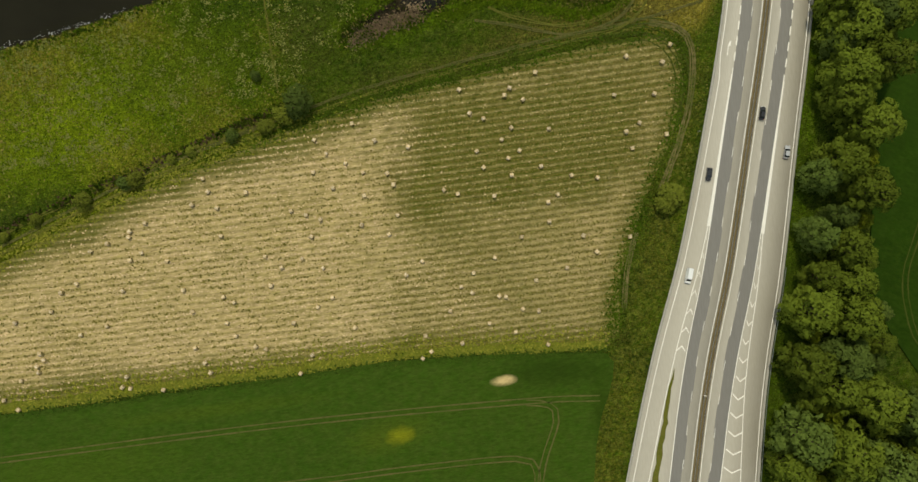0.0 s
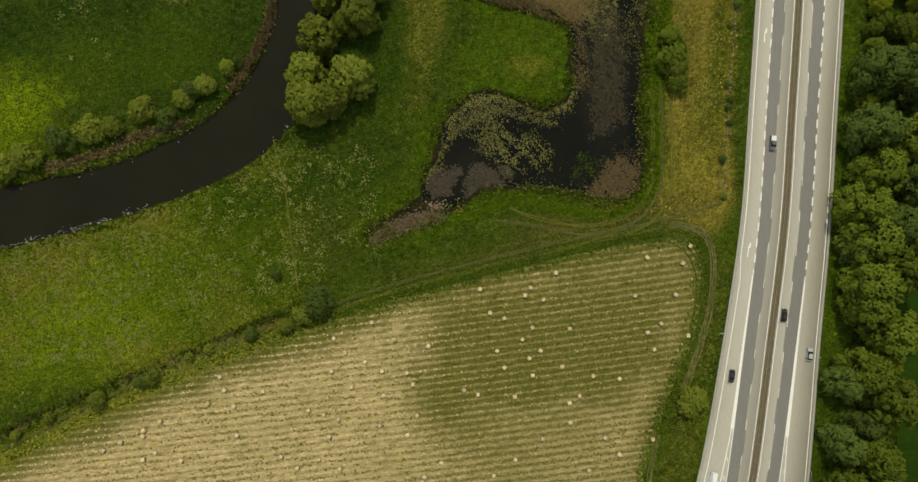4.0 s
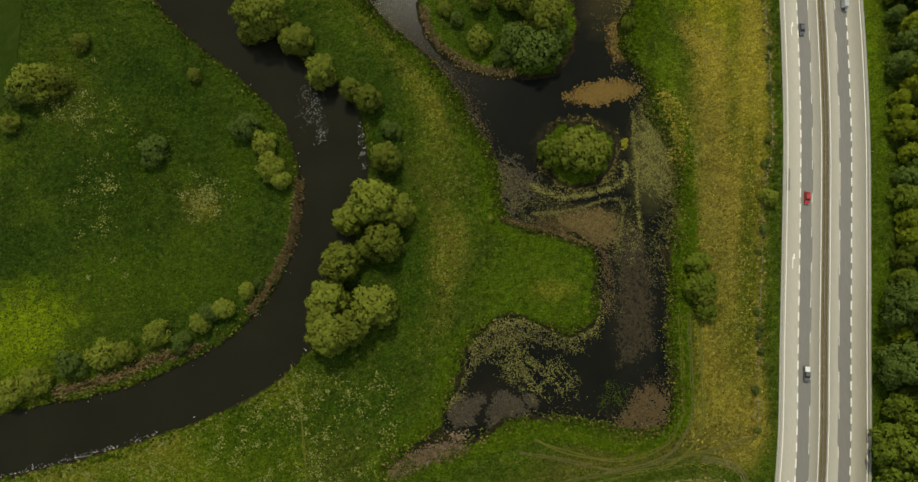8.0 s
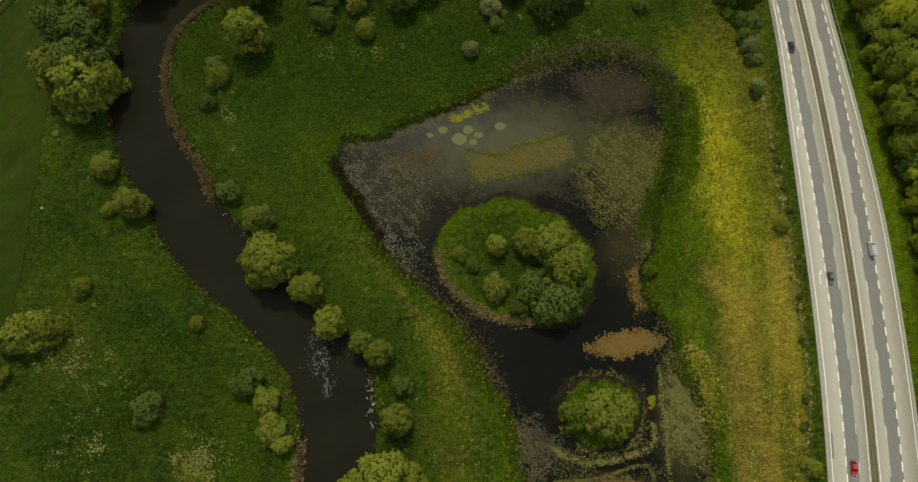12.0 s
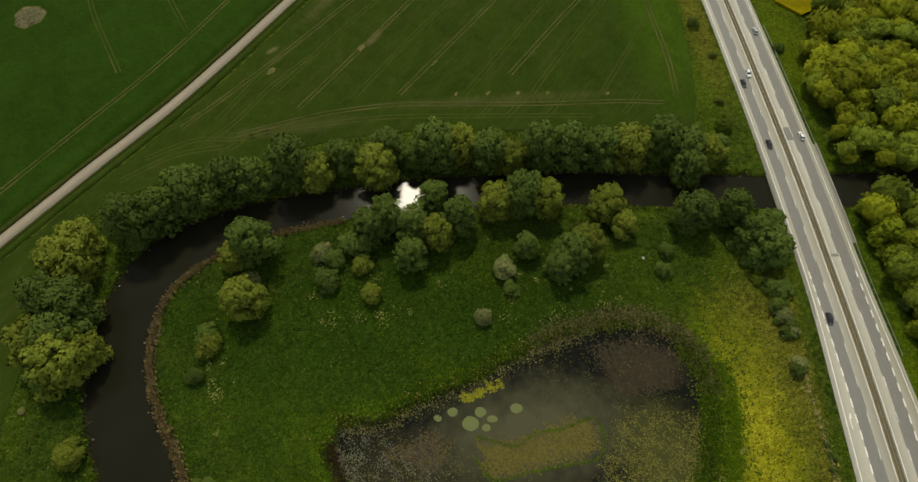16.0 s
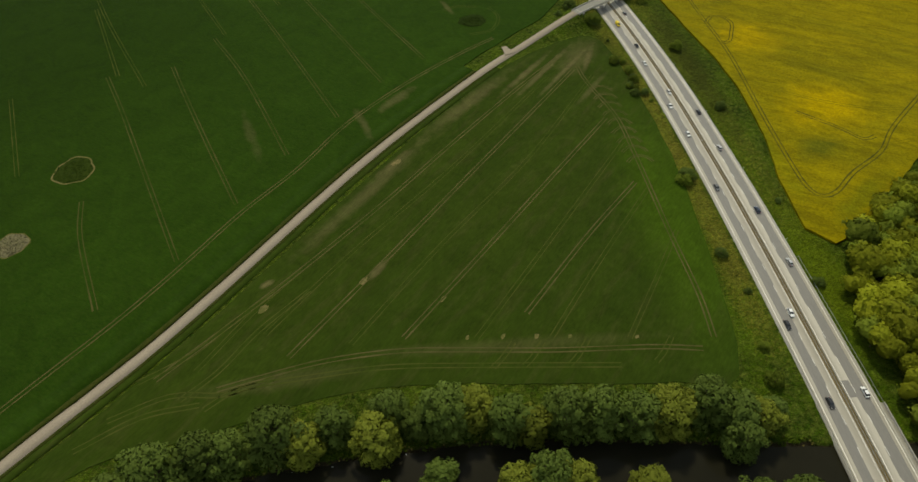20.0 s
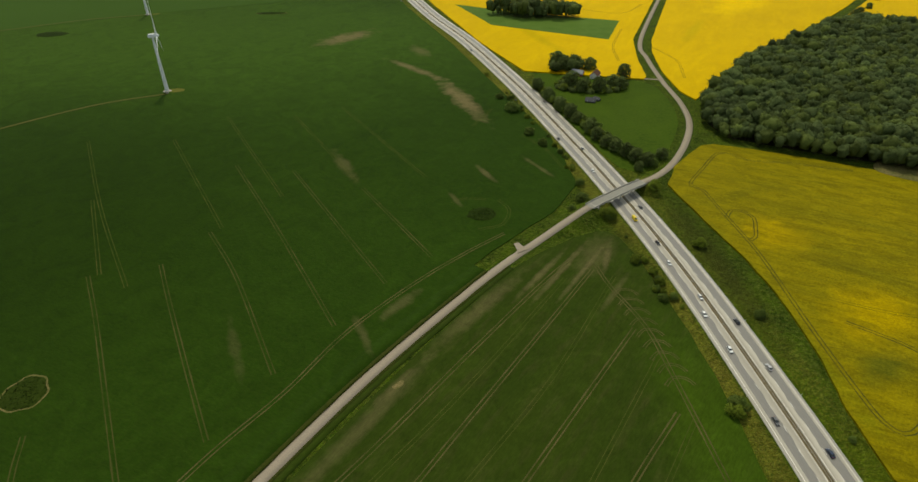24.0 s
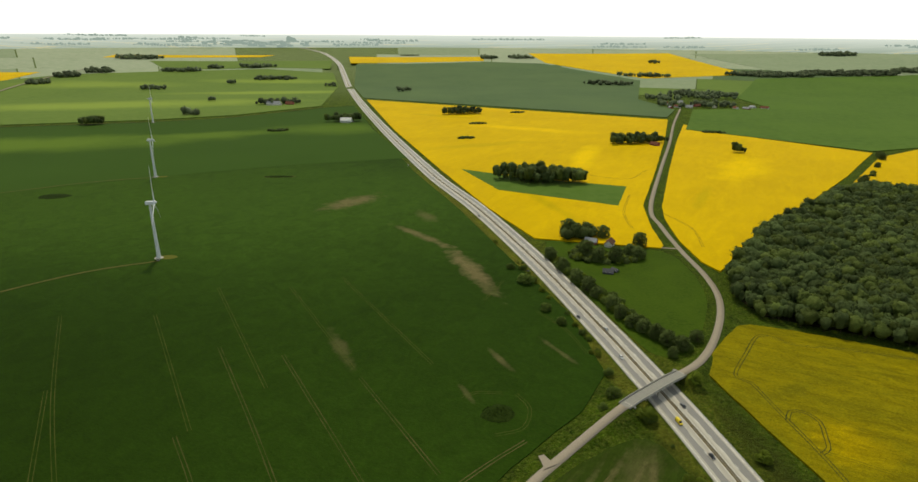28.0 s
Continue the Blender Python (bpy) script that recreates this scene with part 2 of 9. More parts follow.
for sx, sy, ra, rb, turn, power in ((-800, 1500, 520, 130, 14, 0.7), (-250, 1700, 200, 120, 10, 0.5), (-1100, 1250, 300, 110, 20, 0.5), (-480, 1620, 220, 60, 14, 0.5)):
    spot(CROP_PLAIN, sx, sy, ra, rb, turn, (0.110, 0.170, 0.018), power, 0.4, 0.008)
CROP_RICH = mat("rich_green_wheat", (0.078, 0.136, 0.018), (0.050, 0.098, 0.014), (0.085, 0.140, 0.024), 0.004, 0.06, 0.9, 0.3, spread=0.16)
# far crops greyed and paled: distance haze is put into their colours
CROP_FAR = mat("haze_greyed_wheat", (0.098, 0.142, 0.054), (0.062, 0.100, 0.042), (0.086, 0.128, 0.052), 0.0035, 0.05, 0.9, 0.2, spread=0.18)
# lime tones: sunlight on the far fields is in the colour
CROP_LIME = mat("sunlit_hazy_crop", (0.115, 0.170, 0.030), (0.085, 0.136, 0.024), (0.122, 0.174, 0.036), 0.0035, 0.05, 0.9, 0.2, spread=0.16)
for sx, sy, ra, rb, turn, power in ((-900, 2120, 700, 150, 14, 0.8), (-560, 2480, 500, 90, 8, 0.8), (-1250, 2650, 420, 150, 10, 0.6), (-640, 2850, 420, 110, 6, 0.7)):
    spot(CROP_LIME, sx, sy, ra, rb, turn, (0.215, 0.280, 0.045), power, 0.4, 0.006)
CROP_PALE = mat("haze_paled_crop", (0.215, 0.265, 0.145), (0.155, 0.205, 0.110), (0.235, 0.270, 0.165), 0.003, 0.04, 0.9, 0.2)
RAPE = mat("rapeseed_bloom", (0.60, 0.385, 0.002), (0.48, 0.308, 0.002), (0.53, 0.350, 0.004), 0.006, 0.5, 0.85, 0.8, 0.5, spread=0.14)
# brighter and duller sweeps: cloud light on the bloom, put into the colour
for sx, sy, ra, rb, turn, tone, power in ((120, 1100, 130, 14, 108, (0.40, 0.29, 0.002), 0.7), (240, 1400, 160, 30, 70, (0.74, 0.49, 0.002), 0.7), (60, 1500, 150, 30, 20, (0.42, 0.30, 0.003), 0.6), (330, 1130, 90, 12, 60, (0.42, 0.31, 0.003), 0.7), (470, 1300, 160, 50, 50, (0.74, 0.49, 0.002), 0.6), (560, 1500, 120, 20, 60, (0.44, 0.32, 0.003), 0.6), (180, 1700, 200, 40, -25, (0.74, 0.48, 0.002), 0.6), (0, 1900, 160, 26, -28, (0.42, 0.30, 0.003), 0.6)):
    spot(RAPE, sx, sy, ra, rb, turn, tone, power, 0.6, 0.02)
roughen(RAPE, 0.05, 0.06, 0.0, stretch=(60, 0.4, 1.5), distort=1.0)
roughen(RAPE, 0.45, 0.07, 0.4, 0.4)
# RAPE darkened: the cloud shadow over the near field is in its colour
RAPE_SHADED = mat("cloud_shaded_rapeseed", (0.235, 0.182, 0.002), (0.118, 0.108, 0.003), (0.165, 0.136, 0.004), 0.03, 0.9, 0.85, 0.6, 0.3, spread=0.16, stretch=(152, 0.35, 1.6))
for sx, sy, ra, rb, turn, tone, power in ((195, 524, 26, 12, 30, (0.070, 0.078, 0.005), 0.75), (166, 570, 9, 120, 2, (0.130, 0.135, 0.004), 0.7), (230, 600, 40, 12, -30, (0.095, 0.092, 0.004), 0.6), (200, 690, 40, 10, 20, (0.10, 0.095, 0.004), 0.5), (215, 560, 40, 30, 40, (0.36, 0.25, 0.002), 0.7), (200, 640, 30, 30, 0, (0.34, 0.235, 0.002), 0.6), (200, 485, 40, 9, 40, (0.11, 0.115, 0.004), 0.7)):
    spot(RAPE_SHADED, sx, sy, ra, rb, turn, tone, power, 0.55, 0.06)
roughen(RAPE_SHADED, 0.10, 0.22, 0.0, stretch=(150, 0.5, 1.5), distort=1.0)
roughen(RAPE_SHADED, 0.8, 0.24, 0.7, 0.4)
STUBBLE = mat("mown_stubble", (0.60, 0.445, 0.250), (0.46, 0.345, 0.170), (0.29, 0.235, 0.078), 0.05, 0.8, 0.95, 0.7, 0.2, stretch=(3, 0.35, 1.4), spread=0.18)
attr_mix(STUBBLE, "green", (0.058, 0.070, 0.007), 0.34, 0.45)


def swaths(m, period, slope, curve, tone, power, start):
    """Rows of cut straw: bands of another colour that follow the mower's slightly bowed lines, broken by noise."""
    nt = m.node_tree
    bs = nt.nodes["Principled BSDF"]
    prev = bs.inputs["Base Color"].links[0].from_socket
    geo = nt.nodes.new("ShaderNodeNewGeometry")
    sep = nt.nodes.new("ShaderNodeSeparateXYZ")
    nt.links.new(geo.outputs["Position"], sep.inputs[0])

    def op(kind, a, b, c=0.0):
        n = nt.nodes.new("ShaderNodeMath")
        n.operation = kind
        for k, v in enumerate((a, b, c)):
            if isinstance(v, (int, float)):
                n.inputs[k].default_value = v
            else:
                nt.links.new(v, n.inputs[k])
        return n.outputs[0]

    noise_ = nt.nodes.new("ShaderNodeTexNoise")
    noise_.inputs["Scale"].default_value, noise_.inputs["Detail"].default_value, noise_.inputs["Roughness"].default_value = 0.55, 5, 0.7
    nt.links.new(geo.outputs["Position"], noise_.inputs["Vector"])
    bow = op('ADD', sep.outputs["X"], 40.0)
    v = op('MULTIPLY_ADD', op('MULTIPLY', bow, bow), -curve, sep.outputs["Y"])
    v = op('MULTIPLY_ADD', op('ADD', sep.outputs["X"], 60.0), -slope, op('ADD', v, start))
    v = op('MULTIPLY_ADD', op('SUBTRACT', noise_.outputs["Fac"], 0.5), 0.9, v)
    crest = op('COSINE', op('MULTIPLY', v, 6.2832 / period), 0.0)
    crest = op('MULTIPLY_ADD', op('SUBTRACT', noise_.outputs["Fac"], 0.5), 5.5, crest)
    mr = nt.nodes.new("ShaderNodeMapRange")
    mr.inputs["From Min"].default_value, mr.inputs["From Max"].default_value, mr.inputs["To Max"].default_value = -0.6, 1.3, power
    nt.links.new(crest, mr.inputs["Value"])
    mx = nt.nodes.new("ShaderNodeMix")
    mx.data_type = 'RGBA'
    nt.links.new(mr.outputs[0], mx.inputs[0])
    nt.links.new(prev, mx.inputs[6])
    mx.inputs[7].default_value = (*tone, 1)
    nt.links.new(mx.outputs[2], bs.inputs["Base Color"])


swaths(STUBBLE, 2.35, 0.045, 0.000088, (0.34, 0.265, 0.105), 0.46, 66.0)
# half a period on: dark bands in the troughs between the rows
swaths(STUBBLE, 2.35, 0.045, 0.000088, (0.135, 0.125, 0.028), 0.46, 67.17)
roughen(STUBBLE, 0.9, 0.30, 0.6, 0.2, stretch=(4, 0.22, 1.9))
STRAW_DULL = mat("weathered_straw", (0.42, 0.335, 0.155), (0.33, 0.265, 0.115), (0.24, 0.20, 0.075), 0.5, 5.0, 0.95, 0.6, 0.05, per="island")
STRAW = mat("straw", (0.68, 0.505, 0.305), (0.57, 0.42, 0.245), (0.45, 0.33, 0.18), 0.5, 5.0, 0.95, 0.6, 0.05, per="island")
# the dark green of the regrowth also holds the shade between swaths
REGROWTH_SHADE = mat("regrowth_and_row_shade", (0.120, 0.108, 0.020), (0.070, 0.076, 0.010), (0.180, 0.142, 0.040), 0.06, 2.0, 0.95, 0.5, per="island")
# patches of cover; the dry strip's brightest tones also hold sunlight
for sx, sy, ra, rb, turn, tone, power in ((-118, 166, 34, 30, 0, (0.022, 0.044, 0.005), 0.75), (-98, 196, 26, 12, -40, (0.020, 0.042, 0.004), 0.6), (-140, 200, 16, 24, 20, (0.070, 0.080, 0.012), 0.6), (-80, 170, 12, 30, 10, (0.052, 0.088, 0.005), 0.6), (-95, 128, 40, 14, 10, (0.060, 0.096, 0.006), 0.6), (92, 255, 22, 80, 3, (0.310, 0.295, 0.018), 0.9), (106, 190, 10, 60, -6, (0.33, 0.27, 0.03), 0.7), (152, 230, 8, 110, -4, (0.125, 0.185, 0.008), 0.8), (-118, 132, 46, 20, 10, (0.066, 0.108, 0.006), 0.6), (84, 225, 9, 26, 20, (0.075, 0.130, 0.005), 0.8), (91, 150, 15, 50, 4, (0.235, 0.180, 0.030), 0.8), (90, 205, 10, 22, 30, (0.25, 0.19, 0.035), 0.85), (-100, 62, 50, 26, 12, (0.098, 0.128, 0.008), 0.6), (-48, 66, 18, 20, 0, (0.070, 0.078, 0.014), 0.6), (52, 62, 60, 13, 6, (0.140, 0.118, 0.024), 0.75), (0, 50, 60, 9, 9, (0.098, 0.092, 0.018), 0.6), (160, 440, 16, 70, 0, (0.100, 0.140, 0.006), 0.8), (152, 620, 16, 120, 2, (0.042, 0.052, 0.008), 0.8), (104, 620, 14, 90, 6, (0.046, 0.064, 0.007), 0.6), (78, 165, 9, 44, -6, (0.150, 0.152, 0.020), 0.75), (-154, 118, 30, 24, 0, (0.185, 0.250, 0.008), 0.95), (-10, 312, 130, 48, 0, (0.024, 0.048, 0.004), 0.85), (85, 272, 8, 50, 4, (0.085, 0.145, 0.006), 0.8)):
    spot(GRASS, sx, sy, ra, rb, turn, tone, power, 0.5, 0.16)
# far ground lightened, with distance haze put into its colour
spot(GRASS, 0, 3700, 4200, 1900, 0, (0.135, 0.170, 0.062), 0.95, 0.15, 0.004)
for sx, sy, ra, rb, turn, tone, power in ((-140, 6, 60, 9, 20, (0.125, 0.150, 0.008), 0.9), (-80, 28, 50, 7, 19, (0.095, 0.122, 0.008), 0.85), (-60, 82, 46, 16, 10, (0.030, 0.062, 0.006), 0.75), (-130, 42, 58, 28, 20, (0.155, 0.212, 0.008), 0.9), (-95, 56, 40, 14, 12, (0.100, 0.140, 0.010), 0.6), (15, 218, 30, 22, 0, (0.034, 0.066, 0.006), 0.8), (-40, 296, 90, 34, 6, (0.028, 0.056, 0.005), 0.8), (-60, 262, 40, 60, 30, (0.040, 0.074, 0.006), 0.6), (102, -60, 14, 90, -14, (0.050, 0.076, 0.006), 0.8), (60, 44, 30, 10, 60, (0.055, 0.072, 0.008), 0.5), (-30, 92, 14, 30, 0, (0.030, 0.058, 0.006), 0.7), (-22, 128, 12, 36, 8, (0.028, 0.060, 0.006), 0.75), (-26, 178, 10, 30, 30, (0.034, 0.064, 0.007), 0.6), (95, 120, 6, 60, -8, (0.060, 0.092, 0.006), 0.75), (100, 205, 5, 70, -6, (0.062, 0.100, 0.006), 0.7), (87, 182, 5, 34, -4, (0.20, 0.165, 0.024), 0.7), (104, 240, 9, 40, -4, (0.095, 0.125, 0.008), 0.8), (92, 215, 12, 18, 40, (0.085, 0.118, 0.008), 0.7), (98, 290, 14, 30, 0, (0.150, 0.165, 0.012), 0.7), (86, 100, 8, 30, 10, (0.110, 0.115, 0.014), 0.7), (100, 150, 4, 60, -8, (0.110, 0.120, 0.012), 0.7), (-6, 140, 10, 20, 10, (0.150, 0.140, 0.022), 0.7), (-14, 162, 8, 18, 30, (0.110, 0.115, 0.016), 0.6), (-112, 182, 22, 16, 30, (0.016, 0.034, 0.003), 0.6)):
    spot(GRASS, sx, sy, ra, rb, turn, tone, power, 0.5, 0.2)
for sx, sy, ra, rb, turn, tone, power in ((85, 138, 9, 66, -3, (0.180, 0.155, 0.026), 0.8), (97, 242, 15, 62, -3, (0.360, 0.335, 0.020), 0.6), (76, 194, 7, 26, -4, (0.115, 0.165, 0.008), 0.75), (93, 198, 14, 30, 10, (0.330, 0.260, 0.032), 0.5), (78, 228, 7, 20, 30, (0.090, 0.150, 0.006), 0.6), (75.5, 128, 1.6, 46, -4, (0.030, 0.058, 0.005), 0.8), (-34, 60, 30, 5, 12, (0.060, 0.082, 0.008), 0.5)):
    spot(GRASS, sx, sy, ra, rb, turn, tone, power, 0.5, 0.22)
roughen(GRASS, 0.22, 0.22, 0.0, distort=1.5)
# strong contrast: shading of the tufts' relief is put into the colour
roughen(GRASS, 0.8, 0.48, 1.0, 1.3, distort=1.6, stretch=(15, 0.75, 1.25))
roughen(GRASS, 2.1, 0.42, 0.9, 0.6)
TUSSOCK = mat("tussock_grass", (0.048, 0.084, 0.005), (0.024, 0.050, 0.004), (0.078, 0.100, 0.011), 0.06, 0.12, 0.95, 0.0, spread=0.14, per="island", vary=(0.62, 1.32), rare=0.58)
HERB_TUFT = mat("dark_herb_tuft", (0.044, 0.080, 0.007), (0.025, 0.053, 0.005), (0.074, 0.098, 0.014), 0.06, 0.12, 0.95, 0.0, spread=0.14, per="island", vary=(0.65, 1.3), rare=0.6)
OLIVE_TUFT = mat("olive_tuft", (0.262, 0.226, 0.028), (0.150, 0.165, 0.014), (0.335, 0.270, 0.052), 0.08, 0.2, 0.95, 0.0, per="island", vary=(0.7, 1.3))
TUSSOCK_DRY = mat("bleached_tussock", (0.165, 0.142, 0.030), (0.115, 0.108, 0.020), (0.240, 0.200, 0.060), 0.06, 1.0, 0.95, 0.0, per="island", vary=(0.7, 1.25))
TUSSOCK_LUSH = mat("lush_sedge", (0.066, 0.116, 0.004), (0.044, 0.090, 0.004), (0.092, 0.128, 0.008), 0.06, 0.3, 0.95, 0.0, per="island", vary=(0.65, 1.3))
DEEP_GRASS = mat("deep_green_grass", (0.013, 0.026, 0.003), (0.008, 0.017, 0.002), (0.022, 0.036, 0.005), 0.15, 1.0)
BALE = mat("pressed_hay", (0.66, 0.51, 0.30), (0.56, 0.43, 0.24), (0.44, 0.33, 0.17), 0.7, 7.0, 0.95, 0.8, 0.05, per="object")
TRACK = mat("worn_track", (0.15, 0.12, 0.045), (0.09, 0.09, 0.028), (0.06, 0.07, 0.014), 0.15, 1.2, 0.95, 0.4)
MOWN = mat("mown_swath", (0.098, 0.102, 0.016), (0.062, 0.082, 0.010), (0.130, 0.120, 0.026), 0.1, 1.0, 0.95, 0.5)
SOIL = mat("bare_soil", (0.22, 0.16, 0.075), (0.10, 0.10, 0.03), (0.065, 0.075, 0.015), 0.10, 0.6, 0.95, 0.5, spread=0.2)
ASPHALT = mat("pale_asphalt", (0.455, 0.42, 0.335), (0.415, 0.38, 0.305), (0.385, 0.352, 0.28), 0.05, 2.5, 0.58, 0.15, 0.01, spec=0.4, stretch=(90, 0.15, 1.0))
ASPHALT_DARK = mat("dark_resurfaced_asphalt", (0.175, 0.165, 0.142), (0.152, 0.144, 0.125), (0.203, 0.19, 0.165), 0.05, 2.5, 0.58, 0.15, 0.01, spec=0.4, stretch=(90, 0.1, 1.0))
LANE_ROAD = mat("gravelled_asphalt", (0.335, 0.285, 0.21), (0.285, 0.243, 0.18), (0.24, 0.20, 0.148), 0.06, 1.5, 0.9, 0.2, 0.02)
PAINT = mat("road_paint", (0.86, 0.83, 0.74), (0.80, 0.77, 0.68), (0.72, 0.69, 0.60), 0.4, 3.0, 0.7, 0.05, 0.01)
MEDIAN = mat("median_soil", (0.22, 0.165, 0.095), (0.16, 0.12, 0.065), (0.12, 0.10, 0.045), 0.2, 2.0, 0.95, 0.4)
STEEL = plain("galvanised_steel", (0.42, 0.42, 0.40), 0.5, 0.8)
CONCRETE = mat("concrete", (0.44, 0.415, 0.35), (0.36, 0.34, 0.285), (0.29, 0.275, 0.23), 0.2, 2.0, 0.85, 0.2, 0.02)
BARK = mat("bark", (0.085, 0.06, 0.038), (0.06, 0.045, 0.03), (0.12, 0.095, 0.07), 0.5, 6.0, 0.95, 0.8, 0.05)
REED = mat("dead_reed", (0.34, 0.25, 0.125), (0.26, 0.185, 0.085), (0.20, 0.15, 0.06), 0.2, 2.0, 0.95, 0.0, per="island")
RUSSET = mat("russet_reed", (0.070, 0.048, 0.022), (0.048, 0.034, 0.017), (0.095, 0.066, 0.030), 0.2, 2.0, 0.95, 0.0, per="island")
PAD = mat("floating_leaves", (0.088, 0.084, 0.020), (0.058, 0.062, 0.016), (0.14, 0.125, 0.042), 0.1, 2.0, 0.8, 0.1, per="island")
ALGAE = mat("algae", (0.155, 0.155, 0.010), (0.095, 0.11, 0.010), (0.20, 0.18, 0.015), 0.1, 1.5, 0.8, 0.1, per="island")
PALE_PAD = mat("pale_lily_bed", (0.12, 0.14, 0.05), (0.10, 0.12, 0.04), (0.14, 0.15, 0.06), 0.3, 1.5, 0.8, 0.1)
PEAT = mat("pond_mud", (0.032, 0.026, 0.016), (0.020, 0.017, 0.011), (0.048, 0.038, 0.020), 0.12, 0.8, 0.7, 0.3)
OCHRE = mat("ochre_silt", (0.145, 0.088, 0.022), (0.095, 0.062, 0.018), (0.165, 0.105, 0.030), 0.15, 1.0, 0.7, 0.2)
BLOSSOM_GLINT = plain("white_blossom_glint", (0.72, 0.72, 0.66), 0.7)


def leaf(name, a, b, c, relief=0.0):
    m = mat(name, a, b, c, 0.25, 0.9 if relief else 1.5, 0.7, relief, 0.9, per="island", spec=0.05, vary=(0.9, 1.1))
    bs = m.node_tree.nodes["Principled BSDF"]
    info = m.node_tree.nodes.new("ShaderNodeObjectInfo")
    hs = m.node_tree.nodes.new("ShaderNodeHueSaturation")
    mr = m.node_tree.nodes.new("ShaderNodeMapRange")
    mr.inputs["To Min"].default_value, mr.inputs["To Max"].default_value = 0.75, 1.25
    m.node_tree.links.new(info.outputs["Random"], mr.inputs["Value"])
    own = m.node_tree.nodes.new("ShaderNodeAttribute")
    own.attribute_name = "tint"
    both = m.node_tree.nodes.new("ShaderNodeMath")
    both.operation = 'MULTIPLY'
    m.node_tree.links.new(mr.outputs[0], both.inputs[0])
    m.node_tree.links.new(own.outputs["Fac"], both.inputs[1])
    m.node_tree.links.new(both.outputs[0], hs.inputs["Value"])
    prev = bs.inputs["Base Color"].links[0].from_socket
    m.node_tree.links.new(prev, hs.inputs["Color"])
    m.node_tree.links.new(hs.outputs[0], bs.inputs["Base Color"])
    thin = m.node_tree.nodes.new("ShaderNodeBsdfTranslucent")
    m.node_tree.links.new(hs.outputs[0], thin.inputs["Color"])
    both = m.node_tree.nodes.new("ShaderNodeMixShader")
    both.inputs[0].default_value = 0.25
    m.node_tree.links.new(bs.outputs[0], both.inputs[1])
    m.node_tree.links.new(thin.outputs[0], both.inputs[2])
    m.node_tree.links.new(both.outputs[0], m.node_tree.nodes["Material Output"].inputs[0])
    return m


LEAF_OLIVE = leaf("willow_leaves", (0.152, 0.180, 0.019), (0.108, 0.136, 0.014), (0.196, 0.216, 0.031))
LEAF_GREEN = leaf("alder_leaves", (0.082, 0.122, 0.019), (0.060, 0.094, 0.015), (0.112, 0.150, 0.030))
LEAF_BRIGHT = leaf("maple_leaves", (0.182, 0.228, 0.011), (0.134, 0.174, 0.009), (0.225, 0.255, 0.020))
LEAF_DARK = leaf("oak_leaves", (0.098, 0.136, 0.012), (0.070, 0.102, 0.010), (0.136, 0.170, 0.019))
LEAF_FARM = leaf("farm_tree_leaves", (0.078, 0.108, 0.026), (0.058, 0.084, 0.020), (0.105, 0.134, 0.036))
FOREST = leaf("forest_leaves", (0.056, 0.080, 0.024), (0.040, 0.060, 0.018), (0.082, 0.108, 0.034), 0.8)
FOREST_LIGHT = leaf("beech_leaves", (0.080, 0.108, 0.021), (0.056, 0.080, 0.016), (0.108, 0.136, 0.032), 0.8)
# lighter, bluer leaf green: haze over the far groves is in it
HAZY_TREES = leaf("haze_paled_leaves", (0.100, 0.130, 0.060), (0.078, 0.105, 0.050), (0.125, 0.150, 0.075), 0.4)
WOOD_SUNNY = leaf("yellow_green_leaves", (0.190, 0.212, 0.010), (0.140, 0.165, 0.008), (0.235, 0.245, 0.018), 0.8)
WOOD_GREEN = leaf("mid_green_leaves", (0.118, 0.152, 0.013), (0.086, 0.118, 0.010), (0.150, 0.180, 0.021), 0.8)
LEAF_GREY = leaf("grey_willow_leaves", (0.185, 0.20, 0.060), (0.14, 0.16, 0.045), (0.22, 0.23, 0.085))


def water(name, deep, rough):
    m = mat(name, deep, tuple(v * 0.7 for v in deep), None, 0.05, 0.8, rough, 0.03, 0.05, spec=0.10)
    m.node_tree.nodes["Principled BSDF"].inputs["IOR"].default_value = 1.33
    return m


RIVER_WATER = water("peaty_river_water", (0.017, 0.016, 0.009), 0.14)
# neutral base colour replaces the sky reflection that the low specular drops
POND_WATER = mat("murky_pond_water", (0.0055, 0.0065, 0.006), (0.010, 0.010, 0.007), (0.008, 0.0085, 0.006), 0.04, 0.30, 0.24, 0.03, 0.05, spec=0.028, spread=0.10)


for sx, sy, ra, rb, turn, tone, power in ((20, 264, 54, 27, 8, (0.074, 0.070, 0.036), 0.9), (-25, 250, 30, 20, -50, (0.034, 0.028, 0.014), 0.7), (54, 112, 12, 40, -4, (0.022, 0.020, 0.014), 0.6), (40, 142, 24, 9, -5, (0.050, 0.036, 0.014), 0.8), (58, 226, 14, 24, -30, (0.040, 0.033, 0.014), 0.7), (5, 84, 22, 12, 0, (0.016, 0.013, 0.009), 0.5)):
    spot(POND_WATER, sx, sy, ra, rb, turn, tone, power, 0.35, 0.16)
